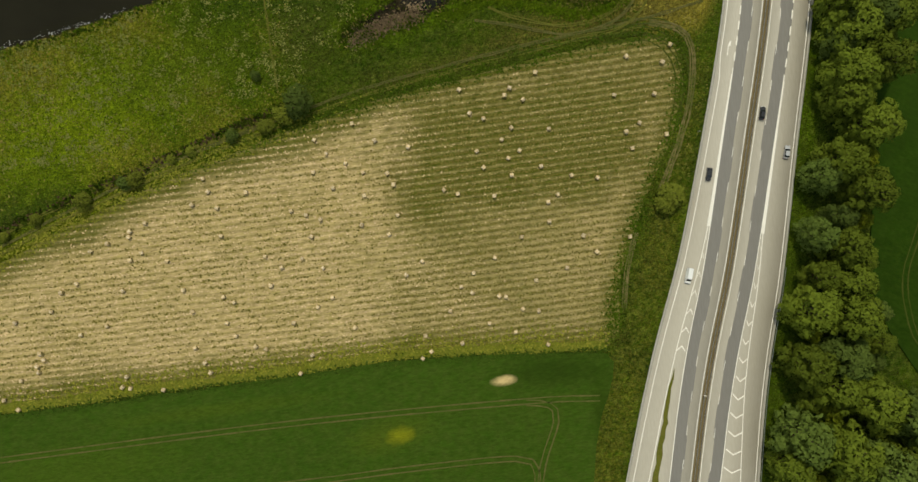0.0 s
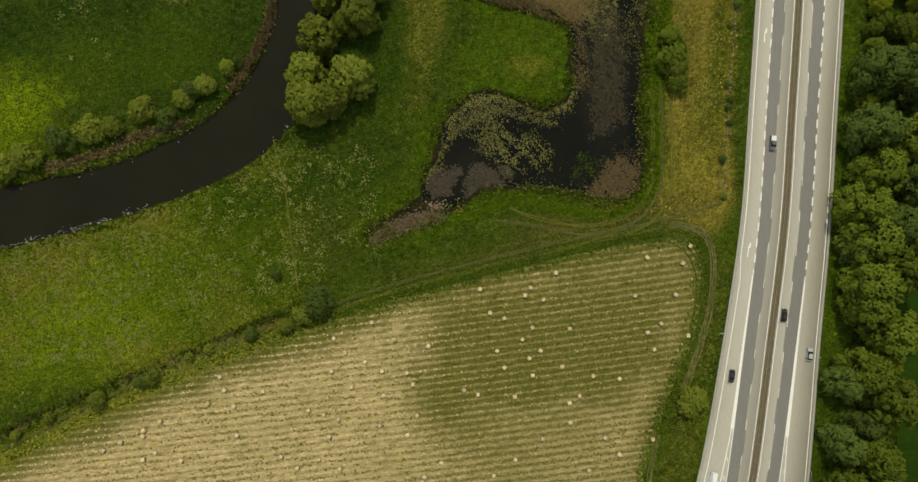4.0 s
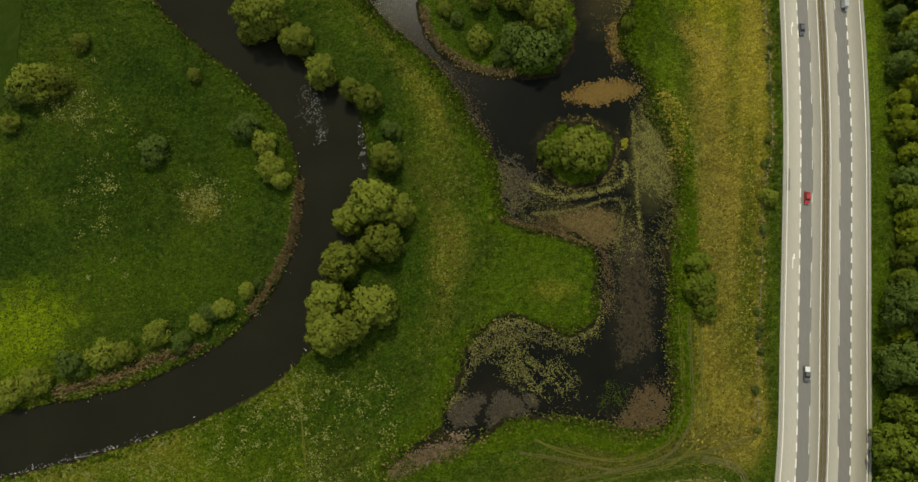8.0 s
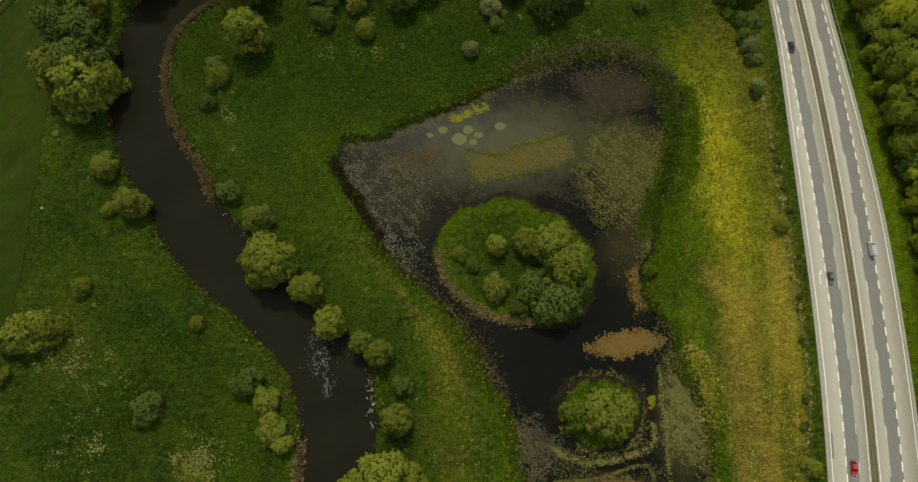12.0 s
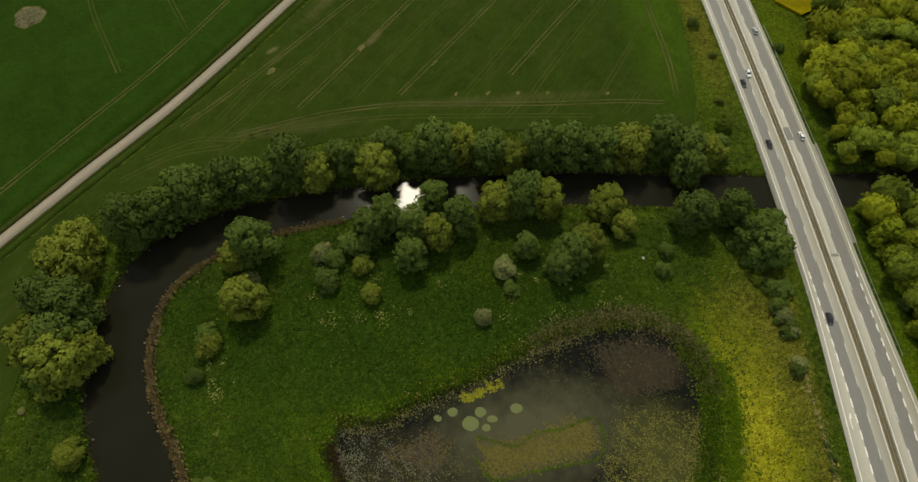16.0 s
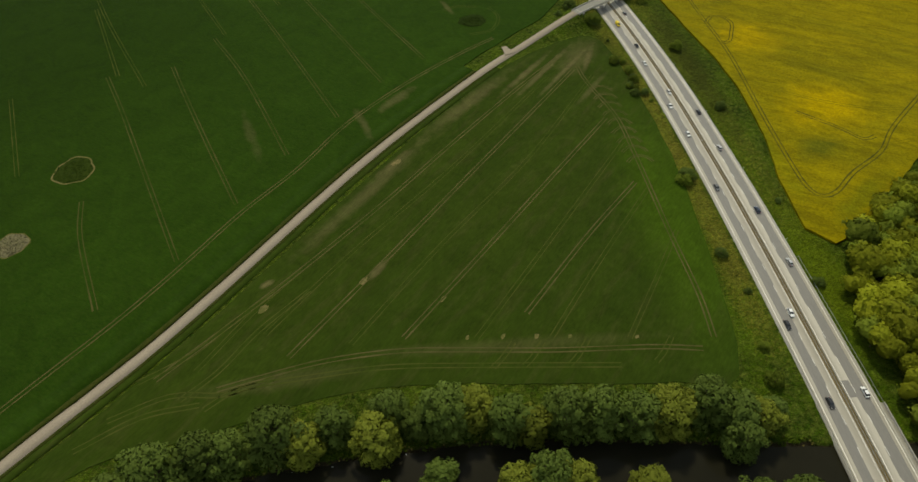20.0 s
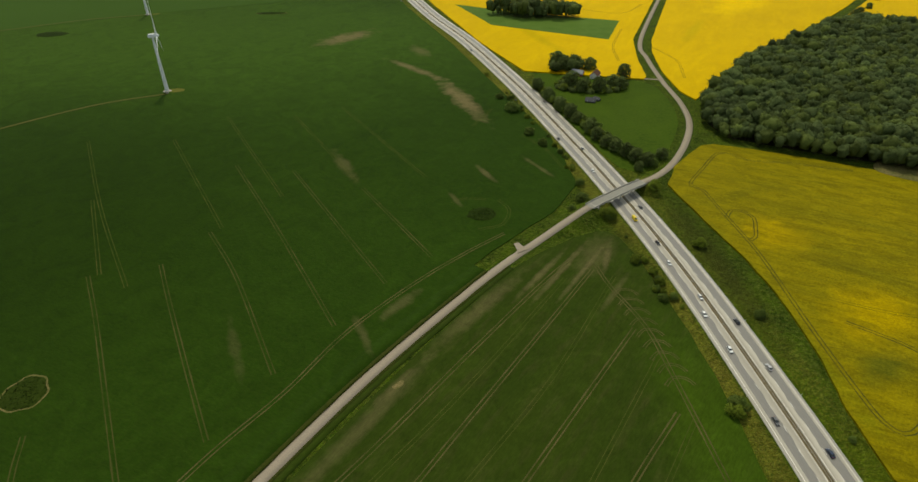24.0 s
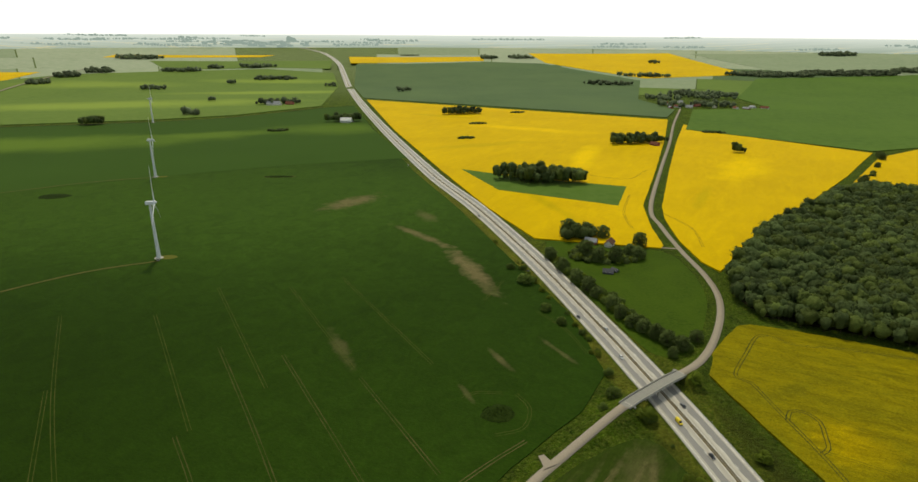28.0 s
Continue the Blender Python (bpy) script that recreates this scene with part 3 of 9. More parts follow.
for sx, sy, ra, rb, turn, tone, power in ((51.5, 188.5, 17, 5.2, 6, (0.150, 0.092, 0.024), 0.95), (41, 142, 14, 7, -4, (0.070, 0.050, 0.020), 0.85), (41, 167, 21, 18, 0, (0.056, 0.045, 0.018), 0.8), (67, 165, 12, 30, -8, (0.075, 0.068, 0.022), 0.75), (60, 208, 7, 12, 0, (0.110, 0.075, 0.022), 0.7), (63, 254, 24, 30, 12, (0.062, 0.063, 0.018), 0.75), (62, 284, 22, 12, 0, (0.052, 0.034, 0.022), 0.7), (-20, 66, 20, 8, 25, (0.062, 0.046, 0.024), 0.8)):
    spot(POND_WATER, sx, sy, ra, rb, turn, tone, power, 0.3, 0.35)
# ---- building helpers ----
def mesh_ob(name, verts, faces, material, parent=None, label="", smooth=False):
    me = bpy.data.meshes.new(name)
    if isinstance(verts, np.ndarray):
        n, k = faces.shape
        me.vertices.add(len(verts))
        me.vertices.foreach_set("co", np.ascontiguousarray(verts, dtype=np.float32).ravel())
        me.loops.add(n * k)
        me.loops.foreach_set("vertex_index", np.ascontiguousarray(faces, dtype=np.int32).ravel())
        me.polygons.add(n)
        me.polygons.foreach_set("loop_start", np.arange(0, n * k, k, dtype=np.int32))
        me.update(calc_edges=True)
    else:
        me.from_pydata(verts, [], faces)
        me.update()
    for m in (material if isinstance(material, (list, tuple)) else [material]):
        me.materials.append(m)
    if smooth:
        me.polygons.foreach_set("use_smooth", [True] * len(me.polygons))
    ob = new(name, me)
    if parent:
        ob.parent = parent
    if label:
        ob["label"] = label
    return ob


def part(name, bm, material, parent=None, label="", smooth=False):
    """One bmesh as one mesh object under its thing."""
    me = bpy.data.meshes.new(name)
    bm.to_mesh(me)
    bm.free()
    me.materials.append(material)
    if smooth:
        me.polygons.foreach_set("use_smooth", [True] * len(me.polygons))
    ob = new(name, me)
    if parent:
        ob.parent = parent
    if label:
        ob["label"] = label
    return ob


def box(x0, x1, y0, y1, z0, z1, bevel=0.0, bm=None):
    own = bm is None
    bm = bm or bmesh.new()
    vs = bmesh.ops.create_cube(bm, size=1)["verts"]
    for v in vs:
        v.co = Vector(((x0 + x1) / 2 + v.co.x * (x1 - x0), (y0 + y1) / 2 + v.co.y * (y1 - y0), (z0 + z1) / 2 + v.co.z * (z1 - z0)))
    if bevel and own:
        bmesh.ops.bevel(bm, geom=bm.edges[:], offset=bevel, segments=2, affect='EDGES')
    return bm


def tube(p, q, r0, r1, seg=8, bm=None):
    bm = bm or bmesh.new()
    d = Vector(q) - Vector(p)
    m = Matrix.Translation((Vector(p) + Vector(q)) / 2) @ d.to_track_quat('Z', 'Y').to_matrix().to_4x4()
    bmesh.ops.create_cone(bm, cap_ends=True, segments=seg, radius1=r0, radius2=r1, depth=d.length, matrix=m)
    return bm


def spline(points, step):
    """A smooth line through a few control points, as an array of evenly spaced points."""
    p = np.array(points, float)
    p = np.vstack([2 * p[0] - p[1], p, 2 * p[-1] - p[-2]])
    out = []
    for i in range(1, len(p) - 2):
        a, b, c, d = p[i - 1:i + 3]
        n = max(2, int(np.linalg.norm((c - b)[:2]) / step))
        for u in np.linspace(0, 1, n, endpoint=False):
            out.append(0.5 * ((2 * b) + (c - a) * u + (2 * a - 5 * b + 4 * c - d) * u * u + (3 * b - a - 3 * c + d) * u ** 3))
    out.append(p[-2])
    return np.array(out)


def _closed(p, step):
    p = np.array(p, float)
    n, out = len(p), []
    for i in range(n):
        a, b, c, d = p[i - 1], p[i], p[(i + 1) % n], p[(i + 2) % n]
        for u in np.linspace(0, 1, max(2, int(np.linalg.norm(c - b) / step)), endpoint=False):
            out.append(0.5 * ((2 * b) + (c - a) * u + (2 * a - 5 * b + 4 * c - d) * u * u + (3 * b - a - 3 * c + d) * u ** 3))
    return np.array(out)


def line_dist(x, y, line):
    """Distance from every point to a polyline, and the place along it (index as a float)."""
    best, where = np.full(x.shape, 1e9), np.zeros(x.shape)
    for i in range(len(line) - 1):
        (ax, ay), (bx, by) = line[i][:2], line[i + 1][:2]
        dx, dy = bx - ax, by - ay
        u = np.clip(((x - ax) * dx + (y - ay) * dy) / (dx * dx + dy * dy + 1e-9), 0, 1)
        d = np.hypot(x - ax - u * dx, y - ay - u * dy)
        near = d < best
        best, where = np.where(near, d, best), np.where(near, i + u, where)
    return best, where


def inside(x, y, poly):
    odd = np.zeros(x.shape, bool)
    n = len(poly)
    for i in range(n):
        (ax, ay), (bx, by) = poly[i][:2], poly[(i + 1) % n][:2]
        if ay == by:
            continue
        odd ^= ((ay > y) != (by > y)) & (x < (bx - ax) * (y - ay) / (by - ay) + ax)
    return odd


def signed(x, y, poly):
    """Distance to an outline, negative inside it."""
    d, _ = line_dist(x, y, np.vstack([poly, poly[:1]]))
    return np.where(inside(x, y, poly), -d, d)


def smooth(lo, hi, v):
    u = np.clip((v - lo) / (hi - lo), 0, 1)
    return u * u * (3 - 2 * u)


def wobble(x, y, s, k=0.0):
    """Cheap smooth unevenness between -1 and 1."""
    return (np.sin(x * s + 1.7 * np.sin(y * s * 0.7 + k)) * np.cos(y * s * 1.13 + 1.3 * np.sin(x * s * 0.61 + 2 * k)) + 0.5 * np.sin(x * s * 2.3 + y * s * 1.9 + k)) / 1.5


# ---- the plan ----
MOTORWAY = spline([(38, -900), (45, -300), (77, -97), (94, -25.6), (103, 15), (112, 57), (118, 95), (124, 133), (130, 174), (135.2, 225), (138.6, 280), (139.7, 330), (140, 370), (139.5, 410), (138.4, 460), (136.5, 510), (132, 580), (125.5, 640), (115.5, 705), (100, 790), (72, 925), (30, 1090), (-27, 1274), (-132, 1695), (-235, 2150), (-344, 2677), (-430, 3120), (-503, 3480), (-597, 3790), (-702, 4020), (-900, 4260)], 10)
MW_Y, MW_X = MOTORWAY[:, 1], MOTORWAY[:, 0]


def mid_x(y):
    return np.interp(y, MW_Y, MW_X)


def eased(knots, widths):
    """A table of widths with its corners rounded off over some fifty metres."""
    ys = np.arange(-420.0, 700.0, 5.0)
    w = np.interp(ys, knots, widths)
    bell = np.exp(-np.linspace(-2, 2, 13) ** 2)
    return ys, np.convolve(np.pad(w, 6, mode="edge"), bell / bell.sum(), mode="valid")


WIDE_Y = [-200, -110, -70, -25, 20, 60, 230, 270, 310, 5000]
LEFT_EDGE = eased(WIDE_Y, [25.5, 24.0, 20.5, 17.3, 15.2, 14.3, 14.2, 13.3, 11.2, 10.8])
RIGHT_EDGE = eased(WIDE_Y, [24.0, 22.5, 20.5, 18.3, 16.2, 15.2, 14.8, 13.0, 11.2, 10.8])


def half_left(y):
    return np.interp(y, *LEFT_EDGE)


def half_right(y):
    return np.interp(y, *RIGHT_EDGE)


RIVER = spline([(-520, 60, 10), (-330, 62, 10.5), (-230, 70, 10.5), (-158, 80, 11), (-117, 87, 10), (-84, 98, 11), (-66, 111, 12), (-55, 128, 11), (-49, 147, 11), (-46, 165, 13), (-50, 186, 13.5), (-61, 199, 11), (-73, 211, 10.5), (-93, 233, 12.5), (-108, 257, 12.5), (-119, 278, 12), (-124, 296, 11), (-123, 315, 11), (-115, 333, 11.5), (-98, 345, 10), (-72, 353, 9), (-48, 357, 8.5), (0, 361, 8.5), (49, 360.5, 8.5), (95, 357, 8.5), (142, 355, 8.5), (182, 355, 8.5), (260, 350, 9), (420, 362, 9)], 5)
POND = _closed([(-34, 64), (-20, 73), (-12, 83), (-7, 97), (0.6, 107), (12, 112), (24, 109), (32.5, 105), (40, 109), (42.6, 121), (41, 132), (30, 137), (16, 142), (10.8, 150), (11.5, 158), (6, 173), (-1, 188), (-8.5, 201), (-20, 214), (-32, 228), (-40, 247), (-48, 259), (-46, 270.5), (-33, 271), (-17, 278), (1, 284), (23, 294.5), (42, 300), (60, 301), (74.5, 295.5), (81, 284.5), (80.5, 266), (76, 250), (70, 234), (67, 224), (61, 207), (69, 190), (69, 181), (76, 161), (73.5, 140), (69, 125), (69, 119), (65.5, 96), (67, 84), (61.5, 71), (50, 69), (34.5, 74.5), (15, 76), (5, 73), (-5, 68)], 3)
ISLAND = _closed([(-11, 227), (-2, 240), (15.5, 242.5), (32, 236), (43.5, 221.5), (39, 202), (26, 197), (8, 200), (-8, 211.5)], 3)
ISLET = _closed([(29, 167), (33, 175), (41, 177), (50, 173), (52, 166), (48, 158), (39, 156), (31, 159)], 3)
LANE = spline([(-420, 46), (-250, 258), (-163, 367), (-118, 423), (-54, 516), (-7, 575.5), (35, 623), (78, 661, 0)[:2], (112.3, 687), (150, 716), (186, 766), (211, 818), (221, 868), (224, 930), (232, 1010), (246, 1085), (333, 1294), (437, 1535), (536, 1775), (641, 2013), (670, 2080)], 6)


def lane_z(x, y):
    """The minor road climbs to its bridge over the motorway."""
    along = (x - 112.3) * 0.77 + (y - 687) * 0.64
    return 6.2 * (1 - smooth(12, 95, np.abs(along)))


def rise(x, y):
    """Far away the land climbs gently."""
    r = np.hypot(x, y - 400)
    return 160 * np.clip((r - 2300) / 2250, 0, 1) ** 1.35


def terrain(x, y):
    """Ground height, with the masks for the ground's cover."""
    near = np.hypot(x - 20, y - 300) < 1500
    z = rise(x, y)
    w = wobble(x, y, 0.35) * 0.7 + wobble(x, y, 1.1, 3.0) * 0.35
    dr, at = line_dist(x, y, RIVER)
    bank = dr - np.interp(at, np.arange(len(RIVER)), RIVER[:, 2]) + w * 0.8
    z = z - 2.4 * (1 - smooth(-3.5, 0.8, bank))
    sd = signed(x, y, POND)
    si = np.minimum(signed(x, y, ISLAND), signed(x, y, ISLET))
    shore = np.maximum(sd, -si) + w * 1.5 + 1.3 * wobble(x, y, 0.13, 6.0)
    z = z - 1.6 * (1 - smooth(-5.0, 0.6, shore))
    # shallows, mud bar and the silted southern arm
    bar = np.hypot((x - 51) / 13, (y - 188.5) / 3.6)
    z = np.where(bar < 1.3, np.maximum(z, -0.62 - 0.35 * bar), z)
    silt = np.hypot((x + 16) / 18, (y - 69) / 7)
    z = np.where((silt < 1.2) & (shore < 0), np.maximum(z, -0.45 - 0.3 * silt), z)
    # embankment of the minor road
    dl, _ = line_dist(x, y, LANE)
    zl = lane_z(x, y)
    open_way = np.abs(x - mid_x(y)) < 17
    z = z + np.where((dl < 30) & ~open_way, np.maximum(0, zl - 0.25 - np.maximum(0, dl - 4.2) * 0.55), 0) * (zl > 0.05)
    z = z + 0.12 * wobble(x, y, 0.09) * near
    dm = x - mid_x(y)
    z = np.where((dm > -half_left(y) - 3) & (dm < half_right(y) + 3), np.minimum(z, 0.05), z)
    # masks
    mud = np.maximum(1 - smooth(-1.2, 0.4, shore), 1 - smooth(-1.0, 0.4, bank))
    n1 = wobble(x, y, 0.055, 1.0) + 0.6 * wobble(x, y, 0.16, 4.0)
    lush = np.where(shore > 0, 1 - smooth(2, 9, shore + 2 * n1), 0) * 0.62
    lush = np.maximum(lush, 0.50 * (1 - smooth(0.7, 1.15, np.hypot((x - 20) / 24, (y - 122) / 15) + 0.08 * n1)))
    edge_r, edge_l = dm - half_right(y), -dm - half_left(y)
    lush = np.maximum(lush, 0.45 * (1 - smooth(2, 9, np.abs(edge_r - 3))) * (1 - smooth(540, 620, y)))
    lush = np.maximum(lush, 0.36 * smooth(6, 12, edge_l) * (1 - smooth(18, 26, edge_l)) * smooth(365, 380, y) * (1 - smooth(480, 620, y)))
    # bright grass south of the river and at the far western bend
    south = smooth(8, 30, y) * (1 - smooth(92, 104, y)) * (1 - smooth(-75, -40, x))
    lush = np.maximum(lush, south * (0.74 + 0.20 * n1))
    lush = np.maximum(lush, 0.60 * (1 - smooth(0.7, 1.2, np.hypot((x + 158) / 13, (y - 112) / 12))))
    dry = 0.66 * smooth(3, 10, edge_l + 2 * n1) * (1 - smooth(26, 38, edge_l + 3 * n1)) * smooth(48, 62, y) * (1 - smooth(300, 335, y)) * smooth(2, 8, shore)
    dry = dry * (0.84 + 0.22 * n1) * (1 - 0.45 * smooth(205, 255, y))
    verge = 0.27 * smooth(0.5, 3, edge_l) * (1 - smooth(10, 17, edge_l + 2 * n1)) * smooth(380, 430, y) * (1 - smooth(1200, 1500, y))
    verge = np.maximum(verge, 0.14 * smooth(0.5, 3, edge_r) * (1 - smooth(12, 20, edge_r)) * smooth(400, 430, y) * (1 - smooth(1200, 1500, y)))
    verge = np.maximum(verge, 0.16 * smooth(1, 4, edge_l) * (1 - smooth(14, 24, edge_l + 3 * n1)) * smooth(-140, -110, y) * (1 - smooth(40, 60, y)))
    dry = np.maximum(dry, verge * (1 + 0.25 * n1))
    path = (1 - smooth(3, 9, np.abs(x - np.interp(y, [95, 130, 160, 190, 215, 245], [-18, -8, -4, -10, -22, -45]) + 2 * n1))) * smooth(95, 110, y) * (1 - smooth(220, 250, y))
    dry = np.maximum(dry, (0.17 + 0.14 * n1) * path * smooth(1, 5, shore))
    dry = np.maximum(dry, south * (0.20 + 0.24 * np.clip(n1, -1, 1)))
    dry = np.maximum(dry, 0.36 * (1 - smooth(0.2, 1.3, np.hypot((x + 92) / 9, (y - 158) / 7) + 0.2 * n1)))
    dry = np.maximum(dry, 0.28 * (1 - smooth(0.2, 1.3, np.hypot((x - 28) / 10, (y - 119) / 5) + 0.2 * n1)))
    herb = 0.48 * smooth(-1, 3, bank) * (1 - smooth(11, 18, bank + 3 * n1)) * smooth(-64, -58, x) * smooth(88, 100, y) * (1 - smooth(225, 245, y))
    west = (1 - smooth(-66, -58, x)) * smooth(100, 116, y) * (1 - smooth(325, 345, y))
    herb = np.maximum(herb, west * (0.44 + 0.24 * n1))
    herb = np.maximum(herb, 0.44 * smooth(255, 285, y) * (1 - smooth(340, 350, y)) * smooth(-110, -100, x) * (1 - smooth(90, 100, x)) * (1 + 0.5 * n1))
    return z, mud, lush, dry, herb


def ground_at(x, y):
    return float(terrain(np.array([float(x)]), np.array([float(y)]))[0][0])


# ---- ground ----
def axis(bands, lo, hi, grow=1.25):
    """Grid lines: fine inside the bands, ever wider outside them."""
    v = [bands[0][0]]
    for a, b, s in bands:
        v += list(np.arange(v[-1] + s, b + s * 0.5, s))
    s = bands[-1][2]
    while v[-1] < hi:
        s = min(s * grow, 160)
        v.append(v[-1] + s)
    s = bands[0][2]
    while v[0] > lo:
        s = min(s * grow, 160)
        v.insert(0, v[0] - s)
    return np.array(v)


gx = axis([(-175, 175, 1.75), (175, 300, 5)], -4700, 4700)
gy = axis([(-120, 30, 4), (30, 410, 1.75), (410, 560, 5), (560, 800, 3), (800, 1300, 10)], -4000, 4950)
X, Y = np.meshgrid(gx, gy)
X, Y = X.ravel(), Y.ravel()
Z, MUD, LUSH, DRY, HERB = terrain(X, Y)
nx, ny = len(gx), len(gy)
i, j = np.meshgrid(np.arange(nx - 1), np.arange(ny - 1))
a = (j * nx + i).ravel()
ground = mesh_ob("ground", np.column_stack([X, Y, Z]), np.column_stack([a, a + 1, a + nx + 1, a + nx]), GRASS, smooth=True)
for key, values in (("mud", MUD), ("lush", LUSH), ("dry", DRY), ("herb", HERB)):
    layer = ground.data.attributes.new(key, 'FLOAT', 'POINT')
    layer.data.foreach_set("value", values.astype(np.float32))
tagged(ground, "rough green meadow with dry yellow strips and muddy banks", "ground", kind="structure")


def sheet(name, outline, z, material, label, category, step=6.0, cut=0, thick=0.5, kind="structure", ragged=0.5, curved=True):
    """A field or a water surface: an outline filled, given thickness, and draped over the far slope."""
    pts = _closed(outline, step) if curved else np.vstack([np.linspace(p, q, max(2, int(np.hypot(q[0] - p[0], q[1] - p[1]) / step)), endpoint=False) for p, q in zip(np.array(outline, float), np.roll(np.array(outline, float), -1, axis=0))])
    pts = pts + ragged * np.column_stack([wobble(pts[:, 0], pts[:, 1], 0.5), wobble(pts[:, 0], pts[:, 1], 0.43, 2)])
    bm = bmesh.new()
    ring = [bm.verts.new((p[0], p[1], 0)) for p in pts]
    bmesh.ops.triangle_fill(bm, use_beauty=False, use_dissolve=False, edges=[bm.edges.new((v, w)) for v, w in zip(ring, ring[1:] + ring[:1])], normal=(0, 0, 1))
    for f in bm.faces:
        if f.normal.z < 0:
            f.normal_flip()
    if cut:
        lo, hi = pts.min(0), pts.max(0)
        for k in (0, 1):
            for v in np.arange(lo[k] + cut, hi[k], cut):
                co, no = ((v, 0, 0), (1, 0, 0)) if k == 0 else ((0, v, 0), (0, 1, 0))
                bmesh.ops.bisect_plane(bm, geom=bm.verts[:] + bm.edges[:] + bm.faces[:], plane_co=co, plane_no=no)
    bmesh.ops.triangulate(bm, faces=bm.faces[:])
    if thick:
        rim = [e for e in bm.edges if e.is_boundary]
        low = bmesh.ops.extrude_edge_only(bm, edges=rim)["geom"]
        for v in low:
            if isinstance(v, bmesh.types.BMVert):
                v.co.z -= thick
    far = np.array([v.co[:2] for v in bm.verts])
    add = rise(far[:, 0], far[:, 1])
    for v, h in zip(bm.verts, add):
        v.co.z += z + h
    return tagged(part(name, bm, material), label, category, kind=kind)


def ribbon(name, line, width, z, material, parent=None, label="", on_z=None, thick=0.0):
    """A strip of even width along a line of points (x, y) or (x, y, width)."""
    p = np.asarray(line, float)
    d = np.gradient(p[:, :2], axis=0)
    d /= np.linalg.norm(d, axis=1)[:, None] + 1e-9
    n = np.column_stack([-d[:, 1], d[:, 0]])
    w = (p[:, 2] if p.shape[1] > 2 else np.full(len(p), width))[:, None] / 2
    l, r = p[:, :2] + n * w, p[:, :2] - n * w
    h = on_z(p[:, 0], p[:, 1]) if on_z else rise(p[:, 0], p[:, 1])
    v = np.vstack([np.column_stack([l, h + z]), np.column_stack([r, h + z])])
    k = len(p)
    q = np.arange(k - 1)
    f = np.column_stack([q + k, q + k + 1, q + 1, q])
    if thick:
        v = np.vstack([v, v - np.array([0, 0, thick])])
        f = np.vstack([f, np.column_stack([q, q + 1, q + 1 + 2 * k, q + 2 * k]), np.column_stack([q + 3 * k, q + 1 + 3 * k, q + 1 + k, q + k])])
    return mesh_ob(name, v, f, material, parent, label)

# ---- water ----
tagged(mesh_ob("river", [(-520, 20, -1.0), (440, 20, -1.0), (440, 400, -1.0), (-520, 400, -1.0)], [(0, 1, 2, 3)], RIVER_WATER), "slow dark brown river with a smooth surface", "river", kind="structure")
wide = np.gradient(POND[::4], axis=0)
wide = np.column_stack([wide[:, 1], -wide[:, 0]]) / (np.linalg.norm(wide, axis=1)[:, None] + 1e-9)
trial = POND[::4] + wide * 1.0
wide = wide * np.where(np.median(signed(trial[:, 0], trial[:, 1], POND)) > 0, 1.0, -1.0)
sheet("pond", [(float(p[0]), float(p[1])) for p in POND[::4] + wide * 2.6], -0.72, POND_WATER, "shallow black pond with weed and mud", "pond", 3, thick=0.0)

# ---- fields ----
HAY = [(-260, -60), (-260, -40), (-161, -4), (-139, 5.5), (-96.5, 21), (-46, 36), (-21, 42), (29, 50.5), (70, 55.5), (81, 54), (83, 43), (77.5, 21), (65, -3), (55.5, -28), (50.5, -50.5), (20, -49), (-20, -48), (-62, -51), (-108, -53), (-166, -56)]
hay = sheet("mown_field", HAY, 0.12, STUBBLE, "mown hay field with pale straw rows", "field", 5, cut=6, thick=0.12)
me = hay.data
co = np.empty(len(me.vertices) * 3, np.float32)
me.vertices.foreach_get("co", co)
co = co.reshape(-1, 3)
damp = np.array([(-18, 46), (-17, 21), (-19, -2), (2, -6), (26, -1), (48, 1), (66, 5), (73, 24), (82, 56)], float)
dampness = signed(co[:, 0], co[:, 1], damp) + 4 * wobble(co[:, 0], co[:, 1], 0.10) + 3 * wobble(co[:, 0], co[:, 1], 0.23, 2)
green = (0.90 - 0.18 * smooth(20, 44, co[:, 1])) * (1 - smooth(-13, 14, dampness)) + 0.08 * wobble(co[:, 0], co[:, 1], 0.16, 5)
green = np.maximum(green, 0.06 + 0.38 * smooth(-42, -8, co[:, 0] + 4 * wobble(co[:, 0], co[:, 1], 0.12)) * (1 - 0.5 * smooth(30, 60, co[:, 0]) * smooth(-34, -12, co[:, 1])) + 0.12 * wobble(co[:, 0], co[:, 1], 0.07, 3))
green = np.maximum(green, 0.86 * (1 - smooth(0, 15, np.abs(signed(co[:, 0], co[:, 1], np.array(HAY))) + 2.5 * wobble(co[:, 0], co[:, 1], 0.11))))
me.attributes.new("green", 'FLOAT', 'POINT').data.foreach_set("value", green.astype(np.float32))

margin = spline([(-300, -58), (-166, -55.6), (-108, -52.6), (-62, -50.6), (-20, -48.2), (20, -49.4), (48, -50.6)], 2)
tagged(ribbon("grass_margin", np.column_stack([margin, 3.6 + 1.6 * wobble(margin[:, 0], margin[:, 1], 0.25)]), 4, 0.20, mat("lime_grass", (0.095, 0.120, 0.010), (0.055, 0.080, 0.007), (0.160, 0.160, 0.024), 0.2, 0.7)), "narrow lime green grass margin of the hay field", "margin", kind="structure")
MARGIN = margin
